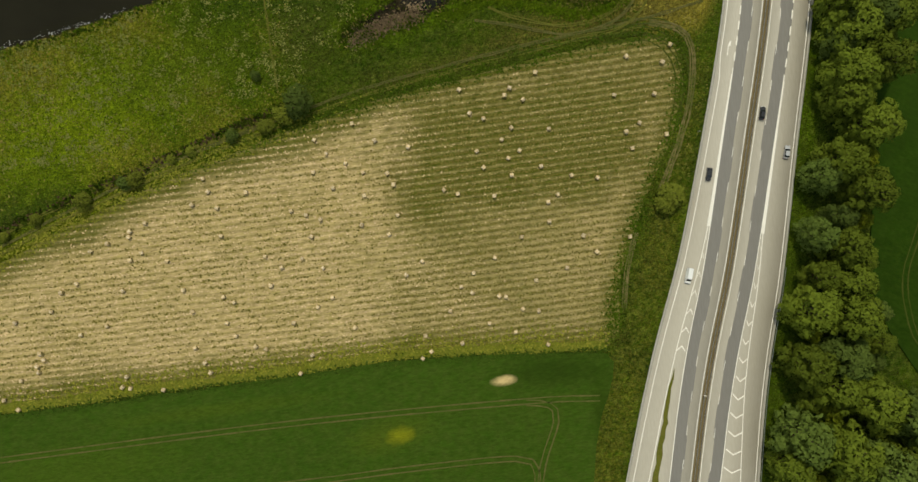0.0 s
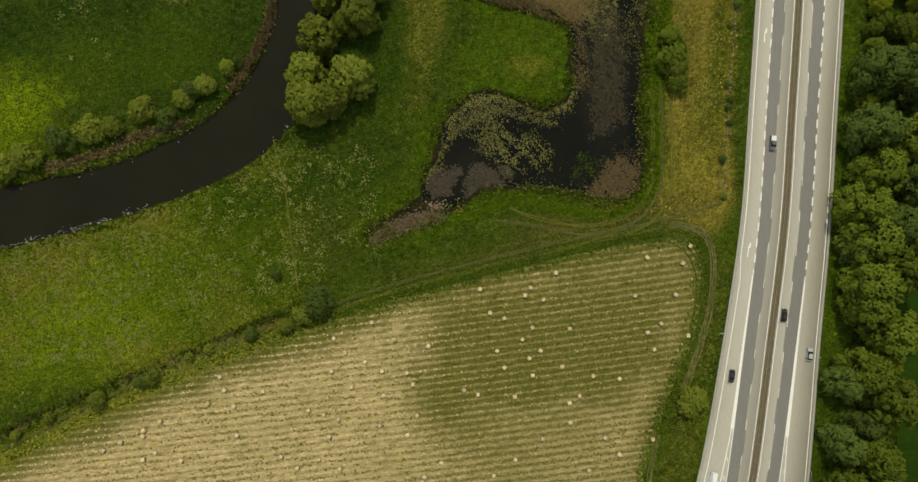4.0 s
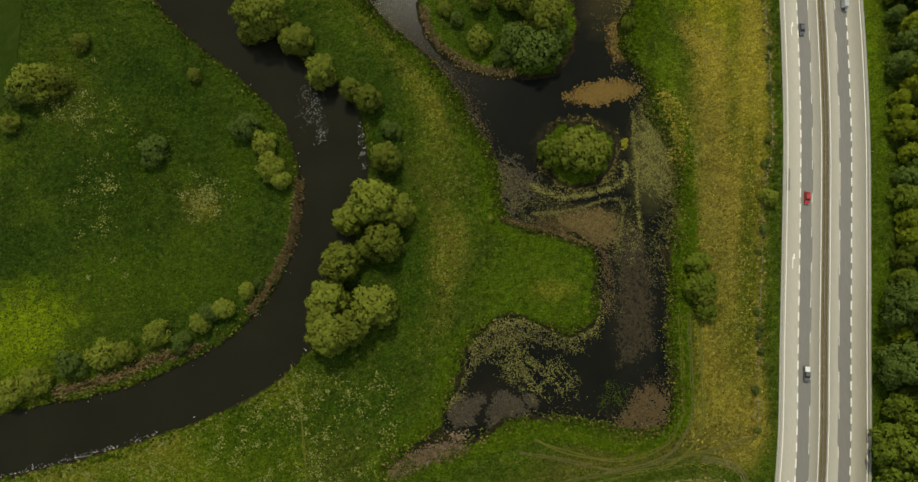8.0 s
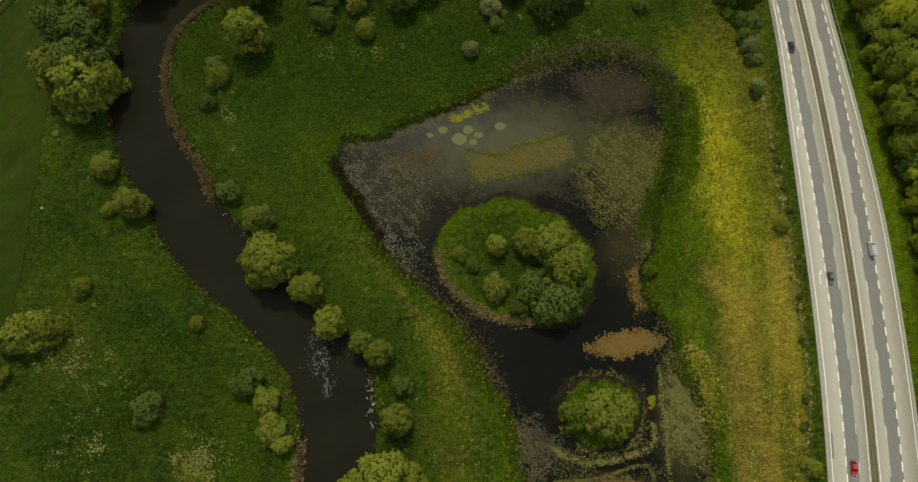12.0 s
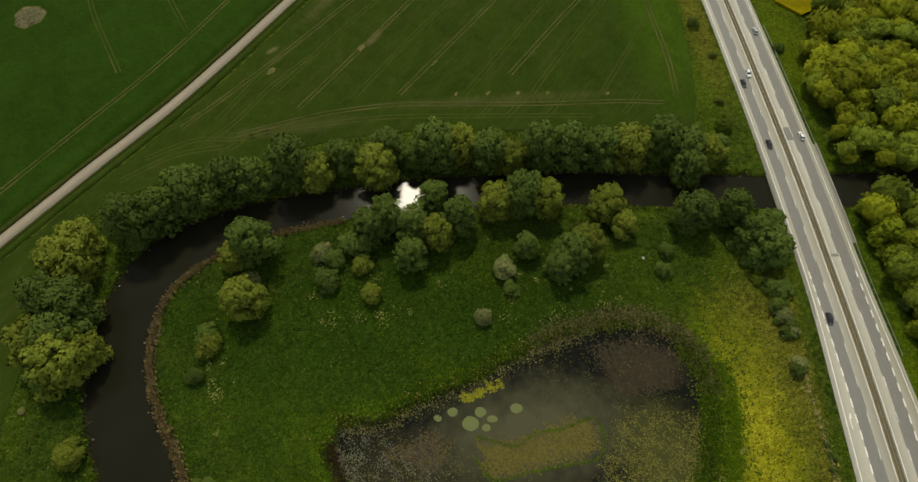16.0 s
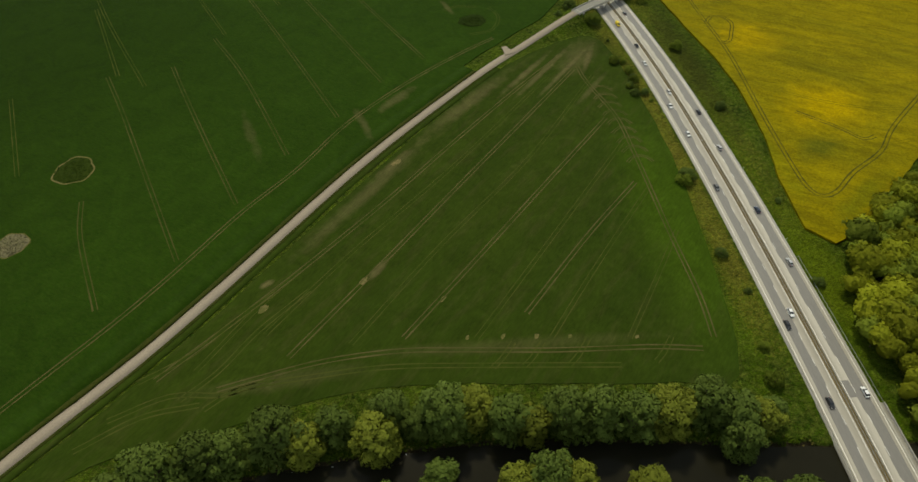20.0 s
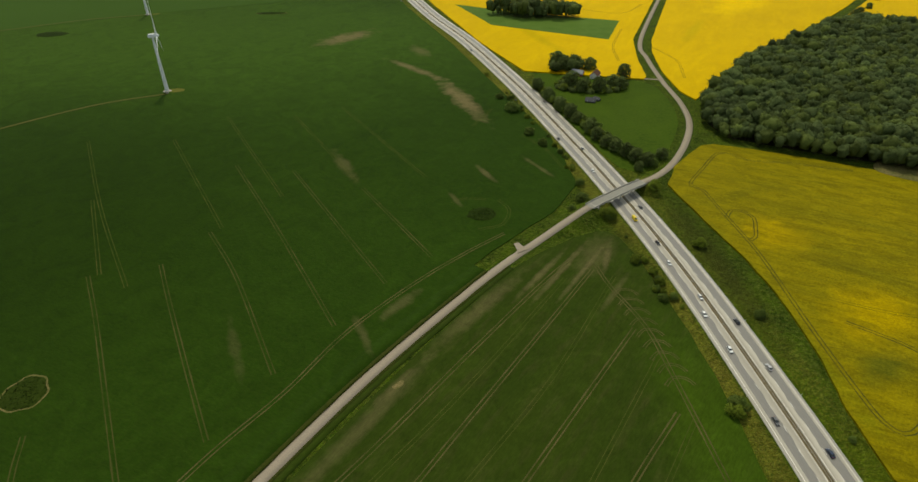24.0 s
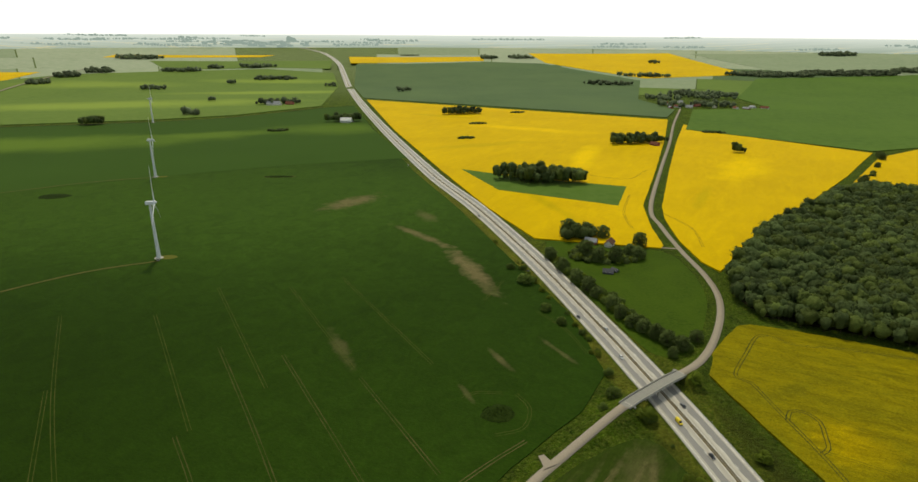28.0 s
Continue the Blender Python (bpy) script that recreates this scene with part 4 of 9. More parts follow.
sheet("wheat_field", [(-400, -59), (-260, -59), (-166, -57.5), (-108, -55), (-62, -52.5), (-20, -50), (40, -52.5), (50, -55), (50, -62), (40, -100), (35, -200), (0, -420), (-400, -420)], 0.45, CROP_MID, "green young wheat field with wheel tracks", "field", 8, thick=0.45)
sheet("wheat_field", [(150, 55), (147, 10), (143, -40), (160, -78), (175, -140), (250, -420), (700, -420), (700, 300), (330, 250), (210, 150)], 0.45, CROP, "dark green young wheat field", "field", 8, thick=0.45)
sheet("wheat_field", [(-330, 165), (-165, 196), (-158, 215), (-157, 240), (-157, 300), (-160, 340), (-132, 366), (-103, 374), (-65, 386), (-35, 392), (0, 392.5), (78, 389.5), (104, 392), (112, 447), (115, 524), (109, 600), (101, 640), (89, 648), (62, 634), (34, 612), (-4, 567), (-50, 505), (-114, 414), (-158, 360), (-247, 250)], 0.20, CROP_BARE, "thin green wheat field with pale sandy streaks", "field", 8, cut=60, thick=0.2)
sheet("wheat_field", [(-430, 55), (-259, 268), (-172, 376), (-127, 431), (-63, 524), (-16, 584), (20, 627), (48, 655), (66, 672), (90, 712), (84, 800), (52, 915), (8, 1085), (-50, 1274), (-155, 1695), (-255, 2120), (-325, 2075), (-516, 1876), (-680, 1795), (-967, 1714), (-1700, 1560), (-1700, 300)], 0.5, CROP, "wide dark green wheat field", "field", 12, cut=120, thick=0.5, curved=False)
sheet("wheat_field", [(-1690, 720), (-1100, 900), (-760, 1062), (-588, 1163), (-428, 1250), (-250, 1330), (-68, 1385), (-158, 1695), (-252, 2110), (-325, 2068), (-516, 1870), (-680, 1789), (-967, 1708), (-1690, 1555)], 0.60, CROP_PLAIN, "mid green wheat field around the turbines", "field", 12, cut=120, thick=0.1, curved=False)
sheet("rapeseed_field", [(153, 716), (164, 730), (186, 754), (204, 772), (214, 774), (240, 764), (280, 744), (335, 714), (420, 660), (330, 575), (244, 514), (186, 462), (172, 456), (162, 466), (164, 500), (170, 536), (172, 575), (170, 612), (163, 650), (155, 700)], 1.1, RAPE_SHADED, "yellow rapeseed field with cloud shade in its colour and wheel tracks", "field", 6, cut=40, thick=1.1, curved=False)
sheet("rapeseed_field", [(-235, 2270), (150, 2060), (548, 1846), (440, 1570), (325, 1293), (238, 1090), (220, 1008), (211, 945), (206, 938), (150, 952), (84, 970), (44, 1085), (-7, 1274), (-112, 1690)], 1.1, RAPE, "bright yellow rapeseed field in full bloom", "field", 10, cut=100, thick=1.1, curved=False)
sheet("rapeseed_field", [(555, 1765), (620, 1600), (765, 1424), (600, 1245), (490, 1135), (330, 985), (238, 876), (231, 900), (233, 960), (245, 1035), (262, 1090), (345, 1290), (450, 1535)], 1.1, RAPE, "bright yellow rapeseed field in full bloom", "field", 10, cut=100, thick=1.1, curved=False)
sheet("rapeseed_field", [(748, 1383), (950, 1500), (1100, 1350), (850, 1150), (640, 1155), (576, 1198)], 1.1, RAPE, "bright yellow rapeseed field in full bloom", "field", 10, cut=100, thick=1.1, curved=False)
sheet("grass_clearing", [(20, 1297), (114, 1237), (246, 1185), (207, 1090), (66, 1168)], 1.16, CROP_RICH, "grey green clearing around the copse in yellow rapeseed", "clearing", 10, thick=0.1, curved=False)
sheet("paddock", [(96, 960), (150, 944), (205, 928), (212, 880), (203, 825), (178, 772), (150, 734), (128, 735), (112, 800), (98, 870)], 0.2, mat("paddock_grass", (0.040, 0.078, 0.004), (0.022, 0.050, 0.003), (0.052, 0.080, 0.007), 0.03, 0.4, spread=0.15), "short green paddock below the farmhouse", "paddock", 8, thick=0.2)

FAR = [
    ("wheat_field", CROP_FAR, "green wheat field greyed by haze in its colour", [(-250, 2320), (560, 1885), (640, 2040), (620, 2300), (820, 2900), (525, 3540), (240, 3630), (-420, 3470), (-330, 2700)]),
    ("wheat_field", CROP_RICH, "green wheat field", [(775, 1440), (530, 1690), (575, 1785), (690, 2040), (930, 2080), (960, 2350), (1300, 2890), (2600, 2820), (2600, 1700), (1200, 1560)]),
    ("barley_field", CROP_LIME, "pale green field with sunlight and haze in its colour", [(-345, 2110), (-520, 1915), (-690, 1828), (-967, 1748), (-1900, 1600), (-1750, 2380), (-1500, 2900), (-1200, 3080), (-800, 3250), (-480, 3150), (-390, 2700)]),
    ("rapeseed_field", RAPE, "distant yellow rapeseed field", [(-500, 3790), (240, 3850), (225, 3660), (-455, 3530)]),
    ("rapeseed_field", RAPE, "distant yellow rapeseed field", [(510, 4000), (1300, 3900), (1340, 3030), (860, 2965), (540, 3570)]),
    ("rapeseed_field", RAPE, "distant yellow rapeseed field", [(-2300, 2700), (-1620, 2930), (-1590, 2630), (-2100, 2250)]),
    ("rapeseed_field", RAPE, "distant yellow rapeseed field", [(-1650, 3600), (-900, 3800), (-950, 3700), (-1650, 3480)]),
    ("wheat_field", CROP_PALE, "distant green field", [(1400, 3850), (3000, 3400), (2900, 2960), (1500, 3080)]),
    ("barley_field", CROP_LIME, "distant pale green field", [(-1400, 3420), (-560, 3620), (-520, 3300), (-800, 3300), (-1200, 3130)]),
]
# palest crop of all, with the most haze in its colour
CROP_PALEST = mat("haze_whitened_crop", (0.27, 0.315, 0.195), (0.20, 0.25, 0.145), (0.31, 0.335, 0.225), 0.003, 0.04, 0.9, 0.2)
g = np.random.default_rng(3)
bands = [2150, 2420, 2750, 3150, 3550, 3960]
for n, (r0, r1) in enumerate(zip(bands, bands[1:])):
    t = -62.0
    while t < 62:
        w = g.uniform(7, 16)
        # outer rings take ever paler crops, so haze grows with distance
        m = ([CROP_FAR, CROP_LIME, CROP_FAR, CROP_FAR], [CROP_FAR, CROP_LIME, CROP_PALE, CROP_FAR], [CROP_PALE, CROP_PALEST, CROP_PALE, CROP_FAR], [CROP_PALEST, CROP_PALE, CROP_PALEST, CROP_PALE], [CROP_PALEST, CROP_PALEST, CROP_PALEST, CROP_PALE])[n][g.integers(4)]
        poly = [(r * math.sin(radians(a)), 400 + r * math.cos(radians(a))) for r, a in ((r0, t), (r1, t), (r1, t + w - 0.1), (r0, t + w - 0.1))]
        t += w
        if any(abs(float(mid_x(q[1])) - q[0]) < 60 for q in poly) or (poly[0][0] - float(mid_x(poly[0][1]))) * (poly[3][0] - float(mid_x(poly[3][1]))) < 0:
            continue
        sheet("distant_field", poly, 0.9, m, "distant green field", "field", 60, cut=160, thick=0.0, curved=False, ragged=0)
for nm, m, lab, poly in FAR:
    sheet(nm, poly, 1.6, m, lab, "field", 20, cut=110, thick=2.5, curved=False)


# ---- roads ----
def mw_line(off, y0, y1, step=6.0, left=None):
    """A line beside the motorway's middle: off is metres to the right, or a function of y."""
    ys = np.arange(y0, y1, step)
    if len(ys) < 2:
        ys = np.array([y0, y1])
    o = off(ys) if callable(off) else np.full(len(ys), off)
    d = np.gradient(mid_x(ys), ys)
    n = np.sqrt(1 + d * d)
    return np.column_stack([mid_x(ys) + o / n, ys - o * d / n])


def mw_band(name, a, b, z, material, y0=-420, y1=4240, step=8.0, parent=None, label="", thick=0.0):
    """A strip of the motorway between two offsets."""
    l, r = mw_line(a, y0, y1, step), mw_line(b, y0, y1, step)
    k = len(l)
    h = rise(l[:, 0], l[:, 1])
    v = np.vstack([np.column_stack([l, h + z]), np.column_stack([r, h + z])])
    q = np.arange(k - 1)
    f = np.column_stack([q + k, q + k + 1, q + 1, q])
    if thick:
        v = np.vstack([v, v - np.array([0, 0, thick])])
        f = np.vstack([f, np.column_stack([q, q + 1, q + 1 + 2 * k, q + 2 * k]), np.column_stack([q + 3 * k, q + 1 + 3 * k, q + 1 + k, q + k])])
    return mesh_ob(name, v, f, material, parent, label)


def gore(y, far=110.0, wide=6.5):
    return np.interp(y, [-far, -70, -8, 400], [wide + 1.0, wide - 2.2, 0.0, 0.0])


LANE2, LANE1 = 4.8, 8.8
motorway = new("motorway")
tagged(motorway, "pale asphalt dual carriageway with darker slow lanes", "motorway", kind="structure")
ROADZ = 0.30
mw_band("carriageway", lambda y: -half_left(y), lambda y: np.full(len(y), -1.2), ROADZ, ASPHALT, parent=motorway, thick=0.4)
mw_band("carriageway", lambda y: np.full(len(y), 1.2), lambda y: half_right(y), ROADZ, ASPHALT, parent=motorway, thick=0.4)
mw_band("slow_lane", lambda y: np.full(len(y), -LANE1), lambda y: -LANE2 + 0.25 * np.sign(np.sin(y * 0.26)), ROADZ + 0.02, ASPHALT_DARK, y1=4240, step=3.0, parent=motorway, label="darker resurfaced lane")
mw_band("slow_lane", lambda y: LANE2 + 0.25 * np.sign(np.sin(y * 0.26)), lambda y: np.full(len(y), LANE1 + 0.3), ROADZ + 0.02, ASPHALT_DARK, step=3.0, parent=motorway, label="darker resurfaced lane")
mw_band("median_strip", lambda y: np.full(len(y), -1.2), lambda y: np.full(len(y), 1.2), ROADZ - 0.12, MEDIAN, parent=motorway, label="brown soil strip between the carriageways")
for s in (-1, 1):
    h = half_left if s < 0 else half_right
    mw_band("inner_edge_line", lambda y: np.full(len(y), s * 1.5), lambda y: np.full(len(y), s * 1.75), ROADZ + 0.035, PAINT, parent=motorway)
    mw_band("outer_edge_line", lambda y: s * (h(y) - 0.9 - 0.9 * (y < 40) * (s < 0)), lambda y: s * (h(y) - 0.62 - 0.9 * (y < 40) * (s < 0)), ROADZ + 0.035, PAINT, parent=motorway)
    mw_band("concrete_edge", lambda y: s * h(y), lambda y: s * (h(y) + 0.8), ROADZ - 0.03, CONCRETE, parent=motorway, thick=0.3, label="pale gravel shoulder")
    # gore between the slow lane and the slip road
    mw_band("gore_line", lambda y: np.full(len(y), s * LANE1), lambda y: np.full(len(y), s * (LANE1 + 0.28)), ROADZ + 0.035, PAINT, y0=-300, y1=42, step=4, parent=motorway)
    mw_band("gore_line", lambda y: s * (LANE1 + 0.3 + gore(y)), lambda y: s * (LANE1 + 0.58 + gore(y)), ROADZ + 0.036, PAINT, y0=-300, y1=-8, step=4, parent=motorway)
    mw_band("gore_tip", lambda y: np.full(len(y), s * (LANE1 + 0.1)), lambda y: s * (LANE1 + 0.2 + np.interp(y, [-14, -4, 36], [1.1, 0.9, 0.3])), ROADZ + 0.034, PAINT, y0=-14, y1=42, step=4, parent=motorway, label="solid white wedge")


def strips(name, quads, material, parent=None, label="", z=ROADZ + 0.036):
    """Many small painted quads, each four (x, y) corners, as one mesh."""
    v = np.array([(p[0], p[1], z) for q in quads for p in q], np.float32)
    v[:, 2] += rise(v[:, 0], v[:, 1])
    f = np.arange(len(v)).reshape(-1, 4)
    ob = mesh_ob(name, v, f, material, parent, label)
    # normals up
    return ob


def dash(off, y, length, width):
    d = float((mid_x(y + 1) - mid_x(y - 1)) / 2)
    n = math.hypot(1, d)
    t = np.array([d, 1]) / n
    s = np.array([1, -d]) / n
    c = np.array([float(mid_x(y)), y]) + s * off
    return [c - t * length / 2 - s * width / 2, c - t * length / 2 + s * width / 2, c + t * length / 2 + s * width / 2, c + t * length / 2 - s * width / 2]


for s in (-1, 1):
    wide = [dash(s * (LANE1 + 0.15), y, 3.0, 0.42) for y in np.arange(44 if s < 0 else 44, 318, 5.35)]
    tagged(strips("broad_lane_dashes", wide, PAINT, motorway), kind="stuff")
    thin = [dash(s * (LANE2 + 0.1), y, 3.4, 0.18) for y in np.arange(-300, 1500, 12.0)]
    tagged(strips("lane_dashes", thin, PAINT, motorway), kind="stuff")
    for y in np.arange(-102, -12, 6.4):
        g = float(gore(np.array(y)))
        if g < 0.5 or (s < 0 and y < -62):
            continue
        a, b = LANE1 + 0.5, LANE1 + 0.1 + g
        m = (a + b) / 2
        tip = -1.7 * s
        arms = []
        for p, q in ((a, m), (m, b)):
            y0, y1 = (y, y + tip) if p == a else (y + tip, y)
            ys = np.array([y0, y1, y1 + 0.55, y0 + 0.55])
            os_ = np.array([p, q, q, p]) * s
            arms.append([np.array([float(mid_x(v)) + o, v - o * 0.2]) for v, o in zip(ys, os_)])
        strips("chevron", arms if s > 0 else [x[::-1] for x in arms], PAINT, motorway)

# patches of newer and older surfacing
for off, y, ln, w, m in ((-13.3, 150, 8, 1.2, ASPHALT_DARK), (3.0, 384, 7, 3.2, ASPHALT_DARK), (3.2, 325, 1.2, 3.2, ASPHALT_DARK)):
    strips("surface_patch", [dash(off, y, ln, w)], m, motorway, "grey repair patch", ROADZ + 0.024)
# lane arrows
for y, off in ((121, -11.3), (46, -11.6), (206, -11.2), (262, -11.2)):
    a = dash(off, y, 4.0, 0.3)
    b = dash(off + 0.45, y + 2.2, 1.7, 0.5)
    strips("lane_arrow", [a, b], PAINT, motorway, "white painted arrow")

# grass wedge between slip road and carriageway
wedge = [(-11.9, -64), (-11.9, -80), (-12.6, -130), (-14.6, -130), (-13.4, -80), (-12.4, -66)]
sheet("grass_wedge", [(float(mid_x(y)) + o, y - o * 0.22) for o, y in wedge], ROADZ + 0.12, MOWN, "narrow grass wedge where the slip road leaves", "verge", 3, thick=0.2)


def rail(name, off, y0, y1, height, label, step=6.0):
    """Steel guard rail: a folded beam on posts."""
    thing = new(name)
    tagged(thing, label, "guard rail", "motorway guard rails")
    l = mw_line(off, y0, y1, step)
    h = rise(l[:, 0], l[:, 1]) + ROADZ
    prof = [(-0.04, -0.16), (0.06, -0.09), (-0.02, 0.0), (0.06, 0.09), (-0.04, 0.16)]
    k = len(l)
    v = np.vstack([np.column_stack([l[:, 0] + a, l[:, 1], h + height + b]) for a, b in prof])
    q = np.arange(k - 1)
    f = np.vstack([np.column_stack([q + n * k, q + 1 + n * k, q + 1 + (n + 1) * k, q + (n + 1) * k]) for n in range(len(prof) - 1)])
    mesh_ob("beam", v, f, STEEL, thing)
    pv, pf = [], []
    for (px, py), pz in zip(l, h):
        if abs(py - 300) > 700:
            continue
        n = len(pv)
        pv += [(px + sx * 0.06, py + sy * 0.06, pz + zz) for zz in (-0.3, height + 0.05) for sx, sy in ((-1, -1), (1, -1), (1, 1), (-1, 1))]
        pf += [(n, n + 1, n + 5, n + 4), (n + 1, n + 2, n + 6, n + 5), (n + 2, n + 3, n + 7, n + 6), (n + 3, n, n + 4, n + 7), (n + 4, n + 5, n + 6, n + 7)]
    if pv:
        tagged(mesh_ob("post_row", np.array(pv), np.array(pf), STEEL, thing), kind="stuff")
    return thing


rail("guard_rail", -0.55, -300, 2600, 0.65, "steel guard rail along the brown median strip")
rail("guard_rail", 0.55, -300, 2600, 0.65, "steel guard rail along the brown median strip")
rail("guard_rail", lambda y: -half_left(y) - 0.5, 300, 420, 0.65, "steel guard rail on the verge by the river bridge", 4.0)
rail("guard_rail", lambda y: half_right(y) + 1.6, 285, 450, 0.65, "steel guard rail on the verge by the river bridge", 4.0)
rail("guard_rail", lambda y: half_right(y) + 0.9, -200, -20, 0.65, "steel guard rail beside the slip road", 4.0)

# ---- river bridge ----
bridge = new("river_bridge")
tagged(bridge, "concrete motorway bridge over the brown river", "bridge")
for s, h in ((-1, half_left), (1, half_right)):
    mw_band("deck", lambda y: np.full(len(y), s * 1.0) if s > 0 else -h(y) - 1.0, lambda y: h(y) + 2.4 if s > 0 else np.full(len(y), s * 1.0), ROADZ - 0.06, CONCRETE, 330, 382, 4, bridge, thick=1.0)
    mw_band("parapet", lambda y: s * (h(y) + (0.75 if s < 0 else 2.1)) - 0.15, lambda y: s * (h(y) + (0.75 if s < 0 else 2.1)) + 0.15, ROADZ + 0.55, CONCRETE, 330, 382, 4, bridge, thick=0.6)
    for yy in (339, 371):
        b = box(-6, 6, -0.6, 0.6, -3.4, -0.7, 0.1)
        bmesh.ops.translate(b, verts=b.verts[:], vec=(float(mid_x(yy)) + s * 7.5, yy, 0))
        part("pier", b, CONCRETE, bridge)

# ---- minor road and overpass ----
over = (LANE[:, 0] - 112.3) * 0.77 + (LANE[:, 1] - 687) * 0.64
lane_road = ribbon("minor_road", LANE, 5.4, 0.16, LANE_ROAD, on_z=lambda x, y: lane_z(x, y) + rise(x, y), thick=0.5)
tagged(lane_road, "pale narrow country road winding between fields", "road", kind="structure")
tagged(ribbon("road_verge", LANE, 7.6, 0.07, mat("verge_grass", (0.034, 0.060, 0.005), (0.020, 0.040, 0.004), (0.048, 0.064, 0.010), 0.1, 1.2), on_z=lambda x, y: lane_z(x, y) * (np.abs(x - mid_x(y)) > 17) * (lane_z(x, y) < 0.3) + rise(x, y)), "green roadside verge", "verge", kind="structure")
span = LANE[(np.abs(over) < 31)]
overpass = new("overpass")
tagged(overpass, "narrow concrete road bridge over the motorway", "bridge")
ribbon("deck", span, 7.4, 0.12, CONCRETE, overpass, on_z=lane_z, thick=0.9)
ribbon("road_surface", span, 5.6, 0.19, mat("bridge_asphalt", (0.30, 0.285, 0.24), (0.25, 0.24, 0.20), (0.21, 0.20, 0.17), 0.1, 1.5, 0.9, 0.2, 0.02), overpass, on_z=lane_z)
for s in (-1, 1):
    d = np.gradient(span[:, :2], axis=0)
    d /= np.linalg.norm(d, axis=1)[:, None]
    side = span[:, :2] + s * 3.55 * np.column_stack([-d[:, 1], d[:, 0]])
    ribbon("parapet", side, 0.3, 0.95, CONCRETE, overpass, on_z=lane_z, thick=0.85)
for k in (-13.5, 0.0, 13.5):
    cx, cy = 112.3 + k * 0.77, 687 + k * 0.64
    for q in (-2.2, 2.2):
        part("column", tube((cx - q * 0.64, cy + q * 0.77, 0.0), (cx - q * 0.64, cy + q * 0.77, 5.6), 0.4, 0.4, 12), CONCRETE, overpass)
for k in (-17, 17):
    b = box(-0.6, 0.6, -3.6, 3.6, 0, 5.9, 0.1)
    bmesh.ops.rotate(b, verts=b.verts[:], matrix=Matrix.Rotation(math.atan2(0.64, 0.77), 3, 'Z'))
    bmesh.ops.translate(b, verts=b.verts[:], vec=(112.3 + k * 1.55 * 0.77, 687 + k * 1.55 * 0.64, 0))
    part("abutment", b, CONCRETE, overpass)
for k in (-36, 36):
    strip = LANE[np.abs(over - k) < 4]
    if len(strip) > 1:
        tagged(ribbon("bridge_joint", strip, 5.3, 0.185, ASPHALT_DARK, on_z=lane_z), "dark joint across the road", "joint", kind="structure")

# farm tracks and drives
FARM_TRACK = mat("overgrown_track", (0.082, 0.078, 0.020), (0.045, 0.060, 0.010), (0.105, 0.092, 0.030), 0.05, 0.6, 0.95, 0.3)
for pts, w in (([(-430, 780), (-374, 844), (-327, 887), (-276, 912)], 3.0), ([(-760, 1060), (-588, 1161), (-506, 1217), (-428, 1247)], 3.0), ([(-1500, 1590), (-967, 1722), (-678, 1803), (-516, 1884), (-335, 2080)], 5.0)):
    tagged(ribbon("farm_track", spline(pts, 10), w, 0.72, FARM_TRACK), "overgrown earth track through the wheat", "track", kind="structure")
tagged(ribbon("drive", spline([(225, 937), (190, 944), (165, 952)], 5), 3.0, 0.3, LANE_ROAD), "gravel drive to the farmhouse", "drive", kind="structure")
tagged(ribbon("turnoff", np.array([(39.5, 627.0, 8.5), (38.4, 629.2, 6.0), (37.2, 632.0, 4.4), (36.0, 635.5, 3.2)]), 4.5, 0.66, LANE_ROAD), "pale gravel turnoff beside the country road", "turnoff", kind="structure")
tagged(ribbon("far_road", spline([(-1300, 2100), (-1443, 2428), (-1505, 2800), (-1511, 3082)], 30), 9, 3.4, LANE_ROAD), "distant pale road", "road", kind="structure")


THIN_RUT = mat("faint_rut", (0.070, 0.072, 0.016), (0.034, 0.056, 0.006), (0.050, 0.060, 0.012), 0.06, 0.6, 0.95, 0.3, spread=0.12)
MID_RUT = mat("pale_rut", (0.112, 0.092, 0.035), (0.040, 0.050, 0.010), (0.070, 0.066, 0.021), 0.05, 0.6, 0.95, 0.3, spread=0.12)
DIM_RUT = mat("dim_rut", (0.082, 0.076, 0.024), (0.024, 0.044, 0.005), (0.050, 0.056, 0.013), 0.03, 0.6, 0.95, 0.3, spread=0.14)
THIN_RAPE = mat("faint_rape_rut", (0.14, 0.12, 0.006), (0.22, 0.17, 0.003), (0.10, 0.09, 0.006), 0.06, 0.8, 0.95, 0.3)


def wheel_tracks(lines, z, material=TRACK, gap=1.9, width=0.45):
    for pts in lines:
        c = spline(pts, 4)
        d = np.gradient(c, axis=0)
        d /= np.linalg.norm(d, axis=1)[:, None] + 1e-9
        n = np.column_stack([-d[:, 1], d[:, 0]])
        thing = new("wheel_track")
        tagged(thing, "pair of pale tractor ruts pressed into the crop", "wheel track", "tractor ruts", "structure")
        for s in (-1, 1):
            w = width * (1 + 0.5 * wobble(c[:, 0], c[:, 1], 0.3, s))
            ribbon("rut", np.column_stack([c + s * gap / 2 * n, w]), width, z, material, thing)


wheel_tracks([[(14, 53), (43, 56.5), (61, 60.5), (76, 60), (84, 55)], [(52, 57.3), (70, 57.8), (81, 51), (83.5, 40), (81, 26.4), (77.8, 16)], [(56, 55.5), (72, 54.5), (79.5, 47), (80.5, 36), (77, 22)]], 0.19, THIN_RUT, 1.9, 0.5)
